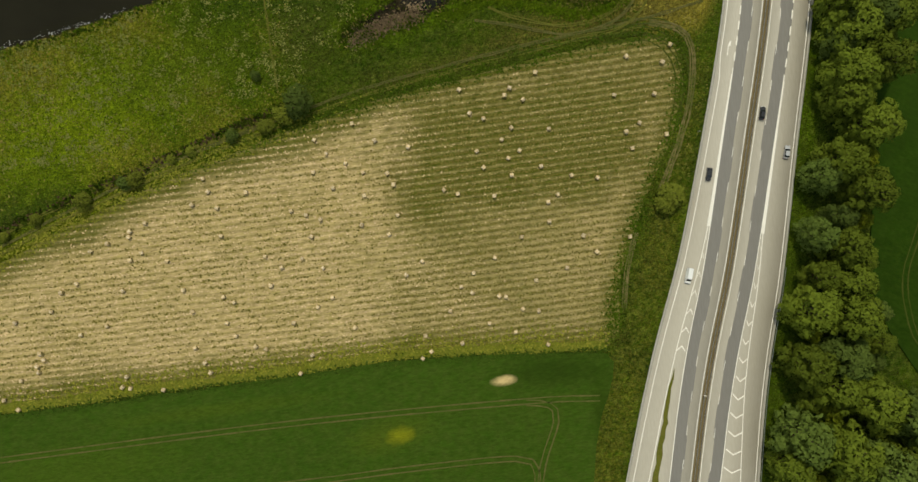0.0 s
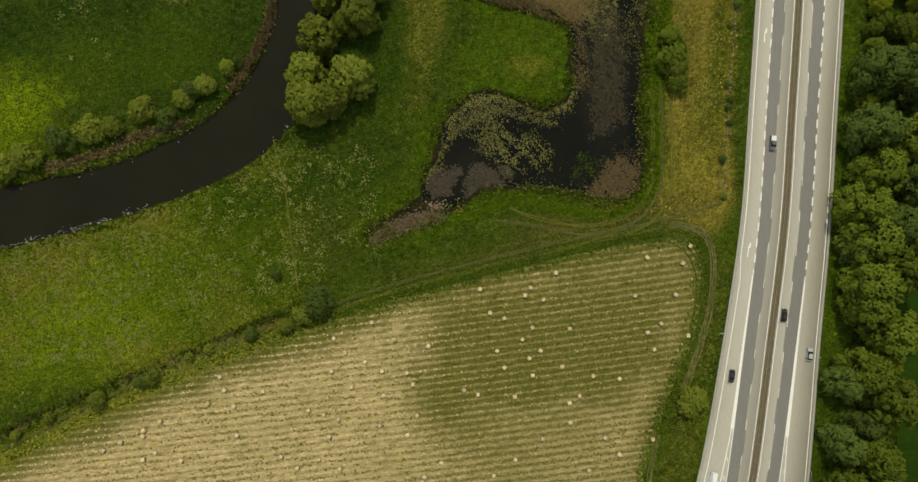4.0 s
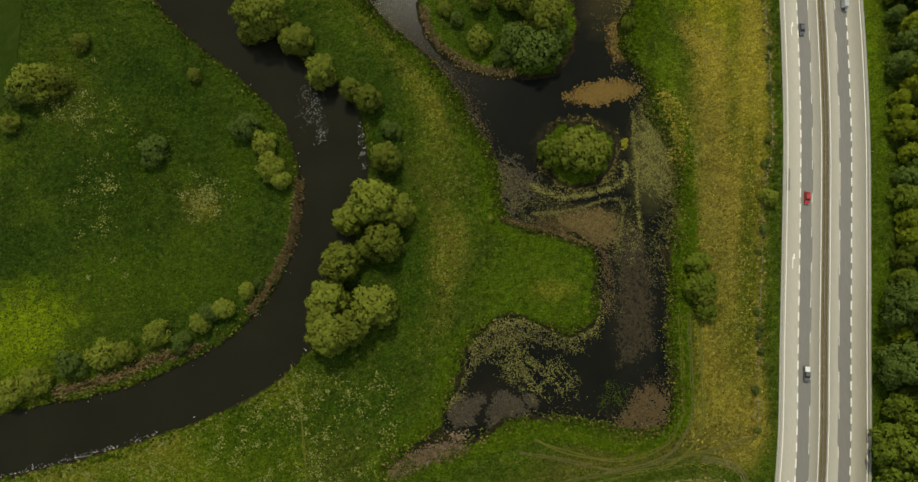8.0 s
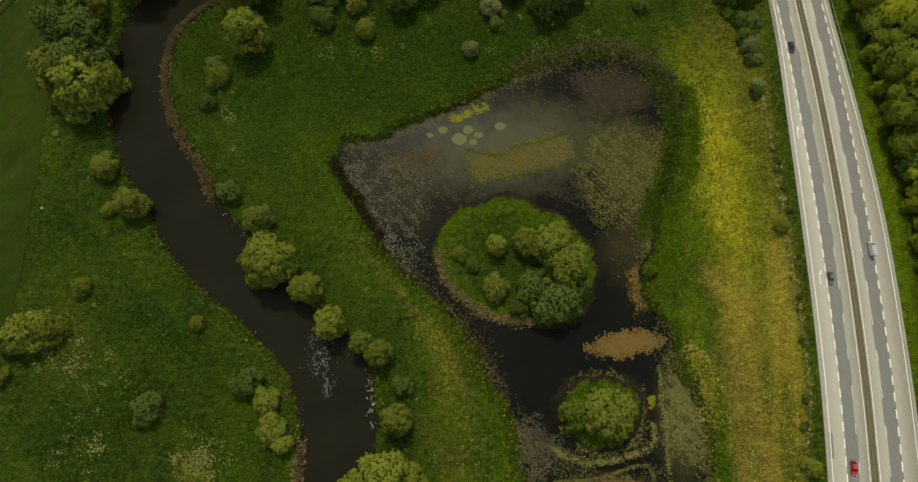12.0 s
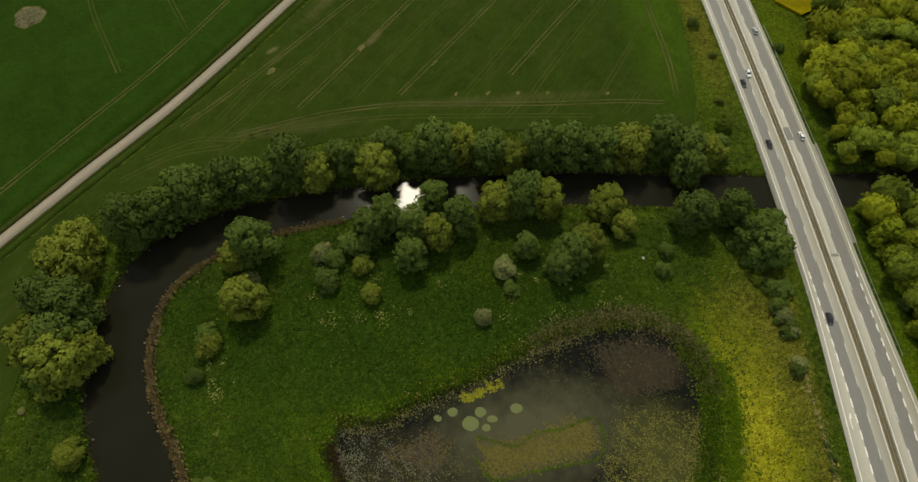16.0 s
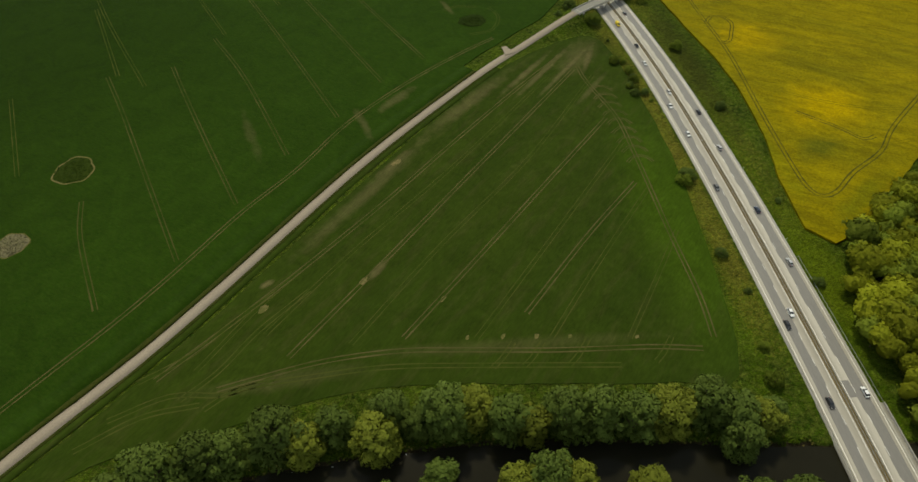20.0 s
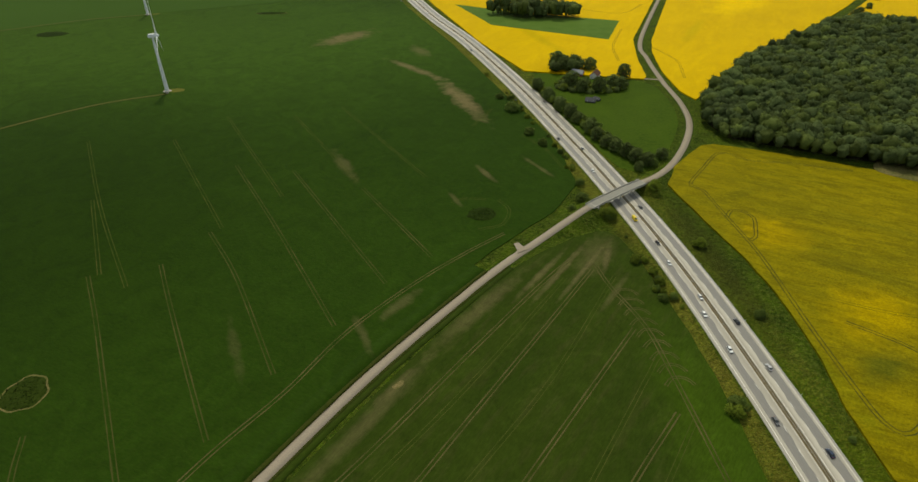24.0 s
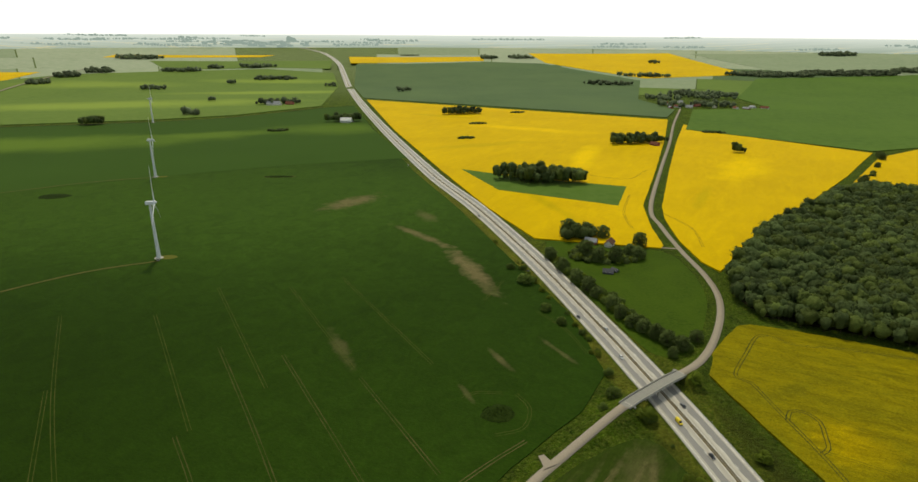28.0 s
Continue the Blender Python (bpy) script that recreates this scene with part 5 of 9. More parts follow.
wheel_tracks([[(-300, -80), (-168, -73.5), (-64, -69), (19, -68), (45, -69)], [(19, -68.5), (27, -70), (29, -76), (22, -96), (20, -130)], [(-160, -93), (-61.5, -90.3), (-24, -88.6), (13.6, -88), (20.5, -92), (20.7, -97)]], 0.47)
wheel_tracks([[(170, 5), (158, -24.8), (154.5, -34.8), (154.7, -47.2), (160, -62), (185, -90)], [(174, 0), (163, -26), (160, -36), (160.5, -46), (166, -60), (190, -84)]], 0.47, THIN_RUT)
wheel_tracks([[(-210, 338), (-168.5, 394), (-143.6, 427), (-126, 453.5), (-104.5, 488.7), (-81, 521), (-58.5, 558.7), (-26, 597), (5.5, 627), (30, 647)]], 0.535, MID_RUT, width=0.6)
wheel_tracks([[(-185, 500), (-176, 474.7), (-154, 433)], [(-211, 611), (-188.5, 571.7), (-157, 513.5), (-127.5, 459)], [(-174, 621), (-158, 589), (-132, 539), (-108.4, 494.5)], [(-156, 655), (-127, 607.6), (-89, 531)], [(-165, 750), (-114.7, 658), (-65.5, 563.5)], [(-119.5, 739), (-73.7, 656), (-41.5, 598)], [(-65, 710), (-16, 623)]], 0.53, DIM_RUT, width=0.55)
wheel_tracks([[(-119.4, 399), (-86, 434.6), (-40.5, 487.5), (3.4, 543), (45, 594), (70, 622)], [(-70, 407), (-34, 455.5), (1.7, 504.4), (39, 555), (77, 607)], [(-25, 414), (9, 457), (45, 503), (87, 556.4)], [(26, 424), (60, 467), (90.5, 502)], [(-95, 394), (-80, 398.4), (-55, 404.8), (-27, 408), (-2.5, 407.5), (35.5, 405.8), (73.7, 405.6), (94, 404)], [(80, 610), (83, 592), (93, 558), (95.7, 524), (97, 498), (98.3, 468), (100.7, 431), (100, 409)]], 0.230, MID_RUT, width=0.55)
for x, y, r in ((-84, 431, 2.6), (-31, 522.6, 3.2), (-43, 444, 2.4), (-8.5, 433, 1.8), (0.7, 413, 1.2), (15, 413, 1.4), (28.6, 412.5, 1.4), (42, 412, 1.1), (69, 410.5, 1.2)):
    a = np.linspace(0, 6.2832, 9)[:-1]
    u, v = r * np.cos(a) * (1 + 0.25 * np.sin(3 * a + x)), r * 0.55 * np.sin(a) * (1 + 0.25 * np.cos(2 * a + y))
    sheet("bare_patch", list(zip(x + 0.63 * u - 0.77 * v, y + 0.77 * u + 0.63 * v)), 0.222, SOIL, "bare tan soil patch in the wheat", "bare soil", 1.2, thick=0.2, ragged=0.2)
wheel_tracks([[(-81, 418), (-50, 460), (0, 520), (60, 600)], [(-46, 412), (-10, 462), (40, 525), (88, 600)], [(4, 412), (40, 462), (92, 535)], [(35, 412), (60, 448), (98, 500)], [(66, 410), (85, 440), (102, 468)], [(-105, 402), (-80, 440), (-30, 500)]], 0.222, THIN_RUT, width=0.35)
wheel_tracks([[(-250, 700), (-205, 612)], [(-300, 800), (-240, 690), (-185, 600)], [(-230, 800), (-150, 660)], [(-200, 850), (-120, 700)], [(-140, 850), (-70, 720)], [(-100, 870), (-20, 725)], [(30, 690), (36, 676), (30, 658), (14, 652)], [(-2, 686), (6, 692), (22, 691)], [(60, 800), (76, 770), (84, 735)], [(40, 860), (20, 820)], [(-260, 590), (-225, 520)]], 0.525, THIN_RUT, width=0.4)
for k in range(9):
    x, y = 89 + 0.9 * k, 588 - 8.2 * k
    wheel_tracks([[(x - 6, y - 5), (x - 1, y), (x + 5, y - 1), (x + 7.5, y - 5)]], 0.235, MID_RUT, 1.3, 0.45)
wheel_tracks([[(-132, 383), (-112, 392), (-92, 392), (-74, 398)], [(-126, 398), (-108, 410), (-96, 424), (-80, 440)], [(-108, 390), (-96, 402), (-84, 420), (-66, 440)], [(-98, 386), (-86, 394), (-60, 398), (-30, 401), (10, 400), (60, 398)], [(-140, 372), (-120, 384), (-100, 388)]], 0.232, THIN_RUT, 1.9, 0.5)
for x in (14, 26, 44, 78):
    wheel_tracks([[(x - 4, 399), (x, 403), (x + 5, 410)]], 0.236, THIN_RUT, 1.9, 0.4)
wheel_tracks([[(165, 700), (230, 640), (320, 610)], [(172, 640), (240, 600), (330, 590)], [(172, 590), (230, 560), (290, 555)], [(176, 540), (220, 525), (250, 528)]], 1.13, THIN_RAPE, 2.0, 0.5)
RUT = mat("flattened_rape", (0.060, 0.062, 0.012), (0.095, 0.085, 0.010), (0.045, 0.052, 0.012), 0.2, 1.0)
wheel_tracks([[(300, 722), (262, 736), (238, 741), (226, 746), (221, 754), (213, 757), (206, 752), (190, 732), (174, 712), (170.5, 704), (176, 697), (177, 684), (178, 660), (179.5, 635), (179.5, 608.1), (176, 551.5), (174.6, 509.5), (175.4, 492.9), (180.2, 486.8), (189, 490), (203.7, 503.3), (226.7, 519.5), (247, 542.4), (300, 590)], [(178, 660), (184, 668), (192, 667), (195, 658), (191, 647), (186, 636), (180, 632)], [(196, 556), (214, 540), (222, 530), (230, 532)]], 1.14, RUT, 2.0, 0.55)
wheel_tracks([[(236, 1140), (205, 1060), (196, 1000)], [(250, 1060), (262, 1000), (250, 940)], [(200, 1260), (260, 1230), (310, 1290)]], 1.14, RUT)

# darker ditch beside the minor road
d = np.gradient(LANE, axis=0)
d /= np.linalg.norm(d, axis=1)[:, None]
DITCH = mat("ditch_grass", (0.022, 0.036, 0.004), (0.013, 0.024, 0.002), (0.046, 0.048, 0.010), 0.15, 0.9)
for off, w, h, m, nm, lab in ((8.4, 9.4, 0.508, CROP, "field_headland", "green wheat headland beside the country road"), (-5.6, 3.6, 0.205, CROP_BARE, "field_headland", "thin green wheat headland beside the country road"), (3.8, 2.3, 0.58, DITCH, "ditch", "dark overgrown ditch beside the country road"), (-3.4, 1.4, 0.30, DITCH, "ditch", "dark overgrown ditch beside the country road")):
    side = LANE + off * np.column_stack([-d[:, 1], d[:, 0]])
    ditch = side[(side[:, 1] < 612) & (side[:, 1] > 150)]
    tagged(ribbon(nm, np.column_stack([ditch, w * (1 + (0.25 if m is DITCH else 0.04) * wobble(ditch[:, 0], ditch[:, 1], 0.3))]), w, h, m, thick=0.4), lab, "ditch" if m is DITCH else "field", kind="structure")


# ---- trees and bushes ----
def leaf_cloud(lobes, count, size, rng, grain=0.40):
    """Leaf clumps as tilted quads over the outer faces of several round lobes."""
    lobes = np.array(lobes, float)
    area = lobes[:, 3] ** 2
    pick = rng.choice(len(lobes), int(count * 1.7), p=area / area.sum())
    n = rng.normal(size=(len(pick), 3))
    n /= np.linalg.norm(n, axis=1)[:, None]
    n[:, 2] = np.where(n[:, 2] < -0.35, -n[:, 2], n[:, 2])
    m0 = n.copy()
    r = lobes[pick, 3] * rng.uniform(0.80, 1.22, len(pick))
    p = lobes[pick, :3] + n * r[:, None] * np.array([1, 1, 0.85])
    keep = np.ones(len(p), bool)
    for l in lobes:
        keep &= np.linalg.norm((p - l[:3]) / np.array([1, 1, 0.85]), axis=1) > l[3] * 0.78
    p, n = p[keep][:count], n[keep][:count]
    k = len(p)
    n = n + rng.normal(size=(k, 3)) * 0.42
    n /= np.linalg.norm(n, axis=1)[:, None]
    u = np.cross(n, rng.normal(size=(k, 3)))
    u /= np.linalg.norm(u, axis=1)[:, None] + 1e-9
    w = np.cross(n, u)
    s = (size * rng.uniform(0.6, 1.35, k))[:, None]
    soft = (p - lobes[:, :3].mean(0))
    soft /= np.linalg.norm(soft, axis=1)[:, None] + 1e-9
    soft = m0[keep][:count] * 0.50 + soft * 0.42 + n * grain + np.array([0, 0, 0.32])
    soft /= np.linalg.norm(soft, axis=1)[:, None]
    v = np.stack([p - u * s * 0.95 - w * s * 0.5, p + u * s * 0.95 - w * s * 0.5, p + w * s * 0.95], axis=1).reshape(-1, 3)
    f = np.arange(k * 3).reshape(-1, 3)
    return v, f, np.repeat(soft, 3, axis=0)


def crown_mesh(name, v, f, normals, material, parent, tint=None):
    ob = mesh_ob(name, v, f, material, parent, smooth=True)
    ob.data.attributes.new("tint", 'FLOAT', 'POINT').data.foreach_set("value", (np.ones(len(v)) if tint is None else tint).astype(np.float32))
    ob.data.normals_split_custom_set_from_vertices(normals.astype(np.float32))
    return ob


def crown_lobes(R, H, base, rng, n=14):
    """Lobes of a crown of radius R reaching from base to H."""
    out = []
    hz = H - base
    for q in range(n):
        a, u = q * 2.399 + rng.uniform(-0.6, 0.6), (q + 0.5) / n
        rr = R * 0.76 * math.sqrt(u) * rng.uniform(0.66, 1.16)
        lr = R * rng.choice([0.13, 0.17, 0.21, 0.27]) * rng.uniform(0.85, 1.15) * (22 / n) ** 0.25
        top = H - lr * 0.8 - hz * 0.55 * u ** 1.4 * rng.uniform(0.6, 1.2)
        out.append((rr * math.cos(a), rr * math.sin(a), max(base + lr * 0.5, top), lr))
        if u > 0.4:
            for turn, high in ((0.7, 0.10), (0.25, 0.32)):
                b = a + turn
                out.append((rr * 0.95 * math.cos(b), rr * 0.95 * math.sin(b), base + lr * 0.55 + hz * high * rng.uniform(0.3, 1), lr * 1.05))
    out.append((0, 0, base + hz * 0.42, R * 0.56))
    out.append((R * 0.2, -R * 0.1, base + hz * 0.6, R * 0.36))
    return out


def make_tree(name, R, H, material, seed, leaves=900, label="", category="tree", bare=0.04, lobes=34):
    rng = np.random.default_rng(seed)
    tree = new(name)
    base = H * bare
    lob = crown_lobes(R, H, base, rng, lobes)
    bm = bmesh.new()
    tr = 0.05 * R + 0.03 * H
    tube((0, 0, -0.4), (0.1, 0.05, base + 0.35 * (H - base)), tr, tr * 0.55, 8, bm)
    for q in range(0, len(lob) - 1, 2):
        l = lob[q]
        tube((0.05, 0.03, base * rng.uniform(0.6, 1.1) + 0.1), (l[0] * 0.85, l[1] * 0.85, l[2]), tr * 0.4, tr * 0.12, 5, bm)
    part("trunk", bm, BARK, tree)
    v, f, nn = leaf_cloud(lob, int(leaves * 1.5), 0.044 * R + 0.08, rng)
    crown_mesh("crown", v, f, nn, material, tree)
    return tagged(tree, label, category)


KINDS = {}
spots = {}


def plant(kind, x, y, r, rng, z=None):
    """Another tree of a kind, scaled to its crown radius and turned."""
    variants = KINDS[kind]
    t, R = variants[rng.integers(len(variants))]
    s = r / R * rng.uniform(0.94, 1.06)
    zz = ground_at(x, y) if z is None else z
    m = Matrix.LocRotScale((x, y, zz), Euler((0, 0, rng.uniform(0, 6.283))), (s, s, s * rng.uniform(0.9, 1.12)))
    if t.name not in spots:
        spots[t.name] = True
        t.matrix_world = m
        return t
    c = copy_thing(t, m)
    c.matrix_basis = m
    return c


KINDS["willow"] = [(make_tree("tree", 6, 10.5, LEAF_OLIVE, s, 3000, "broad olive green willow on the bank"), 6) for s in (1, 2, 3)]
KINDS["alder"] = [(make_tree("tree", 6, 12.5, LEAF_GREEN, s, 3000, "dense green alder beside the river"), 6) for s in (4, 5, 6)]
KINDS["oak"] = [(make_tree("tree", 6, 12, LEAF_DARK, s, 3000, "dark green broadleaf tree in a roadside wood"), 6) for s in (7, 8, 9)]
KINDS["maple"] = [(make_tree("tree", 6, 12, LEAF_BRIGHT, s, 3000, "bright yellow green tree at the wood's edge"), 6) for s in (10, 11)]
KINDS["bush"] = [(make_tree("bush", 3, 3.6, LEAF_OLIVE, s, 1200, "rounded olive green willow bush in the meadow", "bush", 0.08, 20), 3) for s in (12, 13, 14)]
KINDS["dark_bush"] = [(make_tree("bush", 3, 3.4, LEAF_DARK, s, 1100, "dark green shrub in rough grass", "bush", 0.08, 20), 3) for s in (15, 16)]
KINDS["green_bush"] = [(make_tree("bush", 3, 3.6, LEAF_GREEN, s, 1200, "green shrub in rough grass", "bush", 0.08, 20), 3) for s in (17, 18)]
KINDS["grey_bush"] = [(make_tree("bush", 3, 3.4, LEAF_GREY, s, 1100, "pale grey green willow bush", "bush", 0.08, 20), 3) for s in (19, 20)]
KINDS["farm"] = [(make_tree("tree", 6, 9, LEAF_FARM, s, 1800, "dark green tree around the farm", "tree"), 6) for s in (21, 22)]

RIVER_TREES = [(-68, 222, 10.5), (-56, 213, 6.3), (-48, 201, 7.0), (-38, 194, 4.7), (-32, 190, 5.3), (-25, 179, 3.8), (-27, 169, 5.8), (-31, 152, 10.1), (-40, 148, 7.1), (-24, 149, 7.0), (-30, 140, 8.0), (-44, 133, 8.1), (-48, 121, 9.1), (-33, 118, 9.5), (-41, 111, 8.0), (-49, 109, 8.1), (-52, 114, 6.1)]
WEST_BUSHES = [(-76, 183, 5.6), (-69, 177, 4.8), (-67, 168, 6.0), (-64, 163, 4.3), (-108, 177, 5.8), (-150, 203, 7.8), (-143, 204, 5.7), (-156, 200, 4.7), (-135, 219, 3.9), (-94, 204, 3.5), (-159, 190, 3.9), (-85, 120, 4.7), (-93, 116, 4.8), (-77, 126, 3.8), (-107, 113, 4.9), (-125, 108, 5.8), (-118, 108, 4.6), (-136, 105, 5.9), (-148, 100, 6.1), (-156, 97, 5.0), (-99, 110, 4.0), (-73, 128, 2.5), (-90, 119, 3.9)]
MARSH_BUSHES = [(40, 166, 11.6), (31, 167, 6.3), (47, 168, 5.3), (77, 117, 6.9), (77, 125, 4.8), (78, 109, 4.3), (106, 145, 3.0), (8, 145, 1.6), (63, 213, 3.3)]
ISLAND_TREES = [(9, 210, 5.1), (-3, 223, 3.3), (10, 225, 4.6), (20, 226, 6.4), (28, 224, 8.5), (34, 215, 8.4), (29, 204, 8.7), (21, 209, 6.2), (36, 209, 6.3), (16, 203, 4.1), (1, 219, 3.1), (33, 230, 4.3)]
BEND_TREES = [(-70, 225, 9.2), (-75, 219, 5.4), (-65, 221, 6.0), (-58, 213, 5.3), (-73, 239, 5.6), (-119, 248, 6.1), (-130, 263, 4.6), (-128, 247, 3.0), (-147, 300, 12.6), (-138, 294, 12.3), (-142, 289, 9.5), (-92, 299, 5.1), (105, 146, 3.4), (112, 227, 3.6), (114, 281, 3.4)]
NORTH_BANK = [(-146, 331, 12.1), (-146, 341, 10.9), (-147, 315, 11.8), (-140, 313, 11.6), (-140, 301, 11.4), (-144, 289, 6.3), (-133, 298, 7.5), (-124, 346, 12.0), (-115, 351, 10.6), (-105, 359, 11.9), (-91, 364, 11.9), (-82, 366, 9.2), (-67, 370, 11.7), (-58, 368, 10.3), (-48, 374, 7.8), (-33, 370, 11.5), (-29, 379, 9.1), (-19, 375, 6.4), (-9, 376, 11.6), (1, 379, 10.4), (13, 374, 10.3), (21, 372, 9.0), (33, 374, 10.4), (45, 374, 11.8), (58, 373, 10.6), (70, 374, 12.0), (84, 377, 10.8), (93, 372, 10.4), (93, 364, 8.6), (102, 370, 9.0), (108, 374, 6.5)]
SOUTH_BANK = [(-79, 336, 11.0), (-86, 332, 7.4), (-80, 314, 8.9), (-11, 356, 7.4), (-36, 342, 8.4), (-29, 346, 8.4), (-19, 342, 8.4), (-20, 329, 6.9), (-10, 338, 8.3), (-1, 344, 8.4), (14, 351, 9.8), (24, 352, 11.0), (33, 351, 9.9), (24, 332, 5.6), (41, 327, 8.9), (46, 332, 8.4), (36, 322, 6.9), (58, 349, 8.8), (62, 340, 6.4), (90, 342, 9.8), (105, 343, 9.2), (111, 332, 9.1), (114, 326, 9.1), (119, 337, 6.2), (122, 328, 4.6)]
MEADOW_BUSHES = [(-80, 323, 4.8), (-93, 303, 4.7), (-51, 322, 5.8), (-49, 331, 4.8), (-54, 334, 4.8), (-38, 328, 4.7), (-35, 316, 5.3), (-41, 337, 6.7), (15, 324, 5.1), (17, 316, 3.6), (6, 305, 4.0), (75, 321, 3.6), (78, 329, 3.7), (116, 311, 5.1), (115, 301, 3.8), (115, 283, 3.7), (117, 295, 3.0), (-131, 264, 4.8), (-118, 248, 6.0), (-128, 248, 2.8), (-85, 251, 4.8), (-74, 239, 6.4), (-95, 288, 3.5)]
STRIP_TREES = [(137, 49, 11.1), (147, 52, 10.1), (134, 35, 9.7), (144, 38, 9.9), (132, 27, 8.4), (139, 17, 10.9), (130, 6, 9.5), (137, -5, 9.6), (124, 2, 7.0), (121, -18, 7.0), (129, -22, 8.3), (122, -32, 7.0), (130, -34, 8.3), (117, -43, 10.5), (129, -46, 10.8), (114, -61, 10.6), (126, -60, 9.6), (123, -70, 9.7), (135, -75, 12.5), (147, -82, 11.6), (110, -85, 10.8), (122, -90, 12.4), (134, -98, 12.8), (146, -96, 11.8), (106, -95, 9.7)]
STRIP_TREES_NORTH = [(144, 105, 10.1), (155, 98, 10.3), (140, 86, 9.9), (152, 83, 10.1), (141, 72, 8.6), (153, 67, 10.0), (134, 60, 8.4), (143, 53, 9.8), (133, 46, 7.2)]
HEDGE = [(-51, 42, 6.3), (-56, 39, 4.2), (-63, 35, 3.8), (-75, 33, 2.6), (-90, 29, 2.0), (-97, 27, 2.0), (-110, 21, 3.2), (-114, 20, 2.8), (-129, 15, 3.4), (-146, 10, 2.5), (-158, 5, 2.3), (-65, 53, 2.1), (75, 0, 6.1), (72, -3, 4.4), (78, 113, 5.0), (79, 108, 4.1)]
ROADSIDE = [(115, 500, 4.4), (117, 452, 3.2), (118, 403, 2.4), (116, 388, 4.4), (122, 431, 2.0), (104, 614, 4.0), (107, 586, 2.3), (100, 663, 6.1), (87, 685, 5.5), (148, 628, 5.1), (154, 562, 3.0), (154, 434, 3.0), (157, 485, 2.0)]
OVERPASS_BUSHES = [(88, 687, 4.8), (101, 662, 4.6), (104, 614, 3.5), (108, 587, 2.6), (148, 629, 4.1), (155, 563, 3.3), (117, 504, 5.1), (140, 696, 5.9), (75, 779, 4.8), (67, 802, 5.0), (58, 855, 7.6), (50, 888, 4.6), (91, 710, 3.8), (77, 671, 3.1)]
FARM_TREES = [(122, 982, 12.6), (129, 973, 11.2), (156, 972, 8.8), (126, 920, 10.4), (133, 904, 9.0), (150, 904, 9.1), (168, 919, 9.4), (186, 944, 8.6), (174, 911, 8.2), (90, 913, 7.9), (96, 883, 7.5), (103, 856, 8.2), (109, 837, 8.0), (113, 826, 6.9), (119, 803, 7.6), (121, 788, 6.9), (126, 774, 6.7), (131, 765, 7.1), (137, 756, 7.0), (142, 747, 6.9), (149, 739, 7.3), (164, 751, 6.2), (140, 731, 5.0)]
BALES_0 = [(31.4, 46.1), (4.7, 42.5), (22.1, 41.6), (20.1, 39.2), (26.4, 37.2), (7.6, 34.1), (12.3, 31.9), (21.6, 27.9), (18.0, 24.1), (34.5, 26.4), (63.1, 49.0), (78.5, 51.7), (75.4, 45.9), (71.8, 35.4), (58.0, 36.1), (66.0, 25.9), (61.1, 23.1), (75.0, 21.1), (62.9, 17.3), (23.8, 19.8), (9.0, 20.8), (19.7, 17.5), (10.9, 15.0), (30.8, 13.7), (20.4, 11.5), (41.1, 9.8), (50.0, 8.2), (-3.5, 8.4), (1.2, 6.6), (13.8, 4.9), (32.3, 1.1), (35.9, 3.5), (32.1, -5.6), (22.2, -10.1), (43.7, -11.5), (59.8, -13.2), (47.8, -17.4), (12.2, -16.6), (37.0, -22.2), (-13.2, -15.7), (4.4, -21.3), (26.0, -25.6), (-0.3, -25.7), (3.4, -28.2), (12.7, -30.2)]
BALES_1 = [(14.9, -30.6), (20.5, -35.2), (26.0, -36.5), (-4.9, -33.9), (8.5, -39.4), (17.4, -43.2), (-14.2, -41.8), (-1.5, -45.6), (28.3, -48.5), (-12.6, -47.6), (-15.9, -49.8), (-33.4, 34.0), (-46.9, 29.4), (-26.0, 27.5), (-43.2, 24.4), (-36.8, 20.6), (-31.0, 16.9), (-22.7, 15.8), (-20.8, 11.8), (-14.6, 24.3), (-48.3, 18.4), (-41.9, 12.3), (-31.3, 8.8), (-57.2, 5.6), (-52.1, 3.8), (-47.3, 1.9), (-33.1, -1.3), (-20.3, 1.1), (-23.8, -5.4), (-50.9, -3.9), (-19.1, -20.0), (-86.9, 19.4), (-85.5, 14.8), (-72.3, 13.4), (-91.5, 10.6), (-82.8, 8.8), (-108.4, 5.6), (-114.0, 3.2), (-114.6, 1.2), (-122.2, -0.4), (-128.4, -2.7), (-110.7, -4.6), (-114.8, -6.8), (-102.0, -8.2), (-82.3, -1.1)]
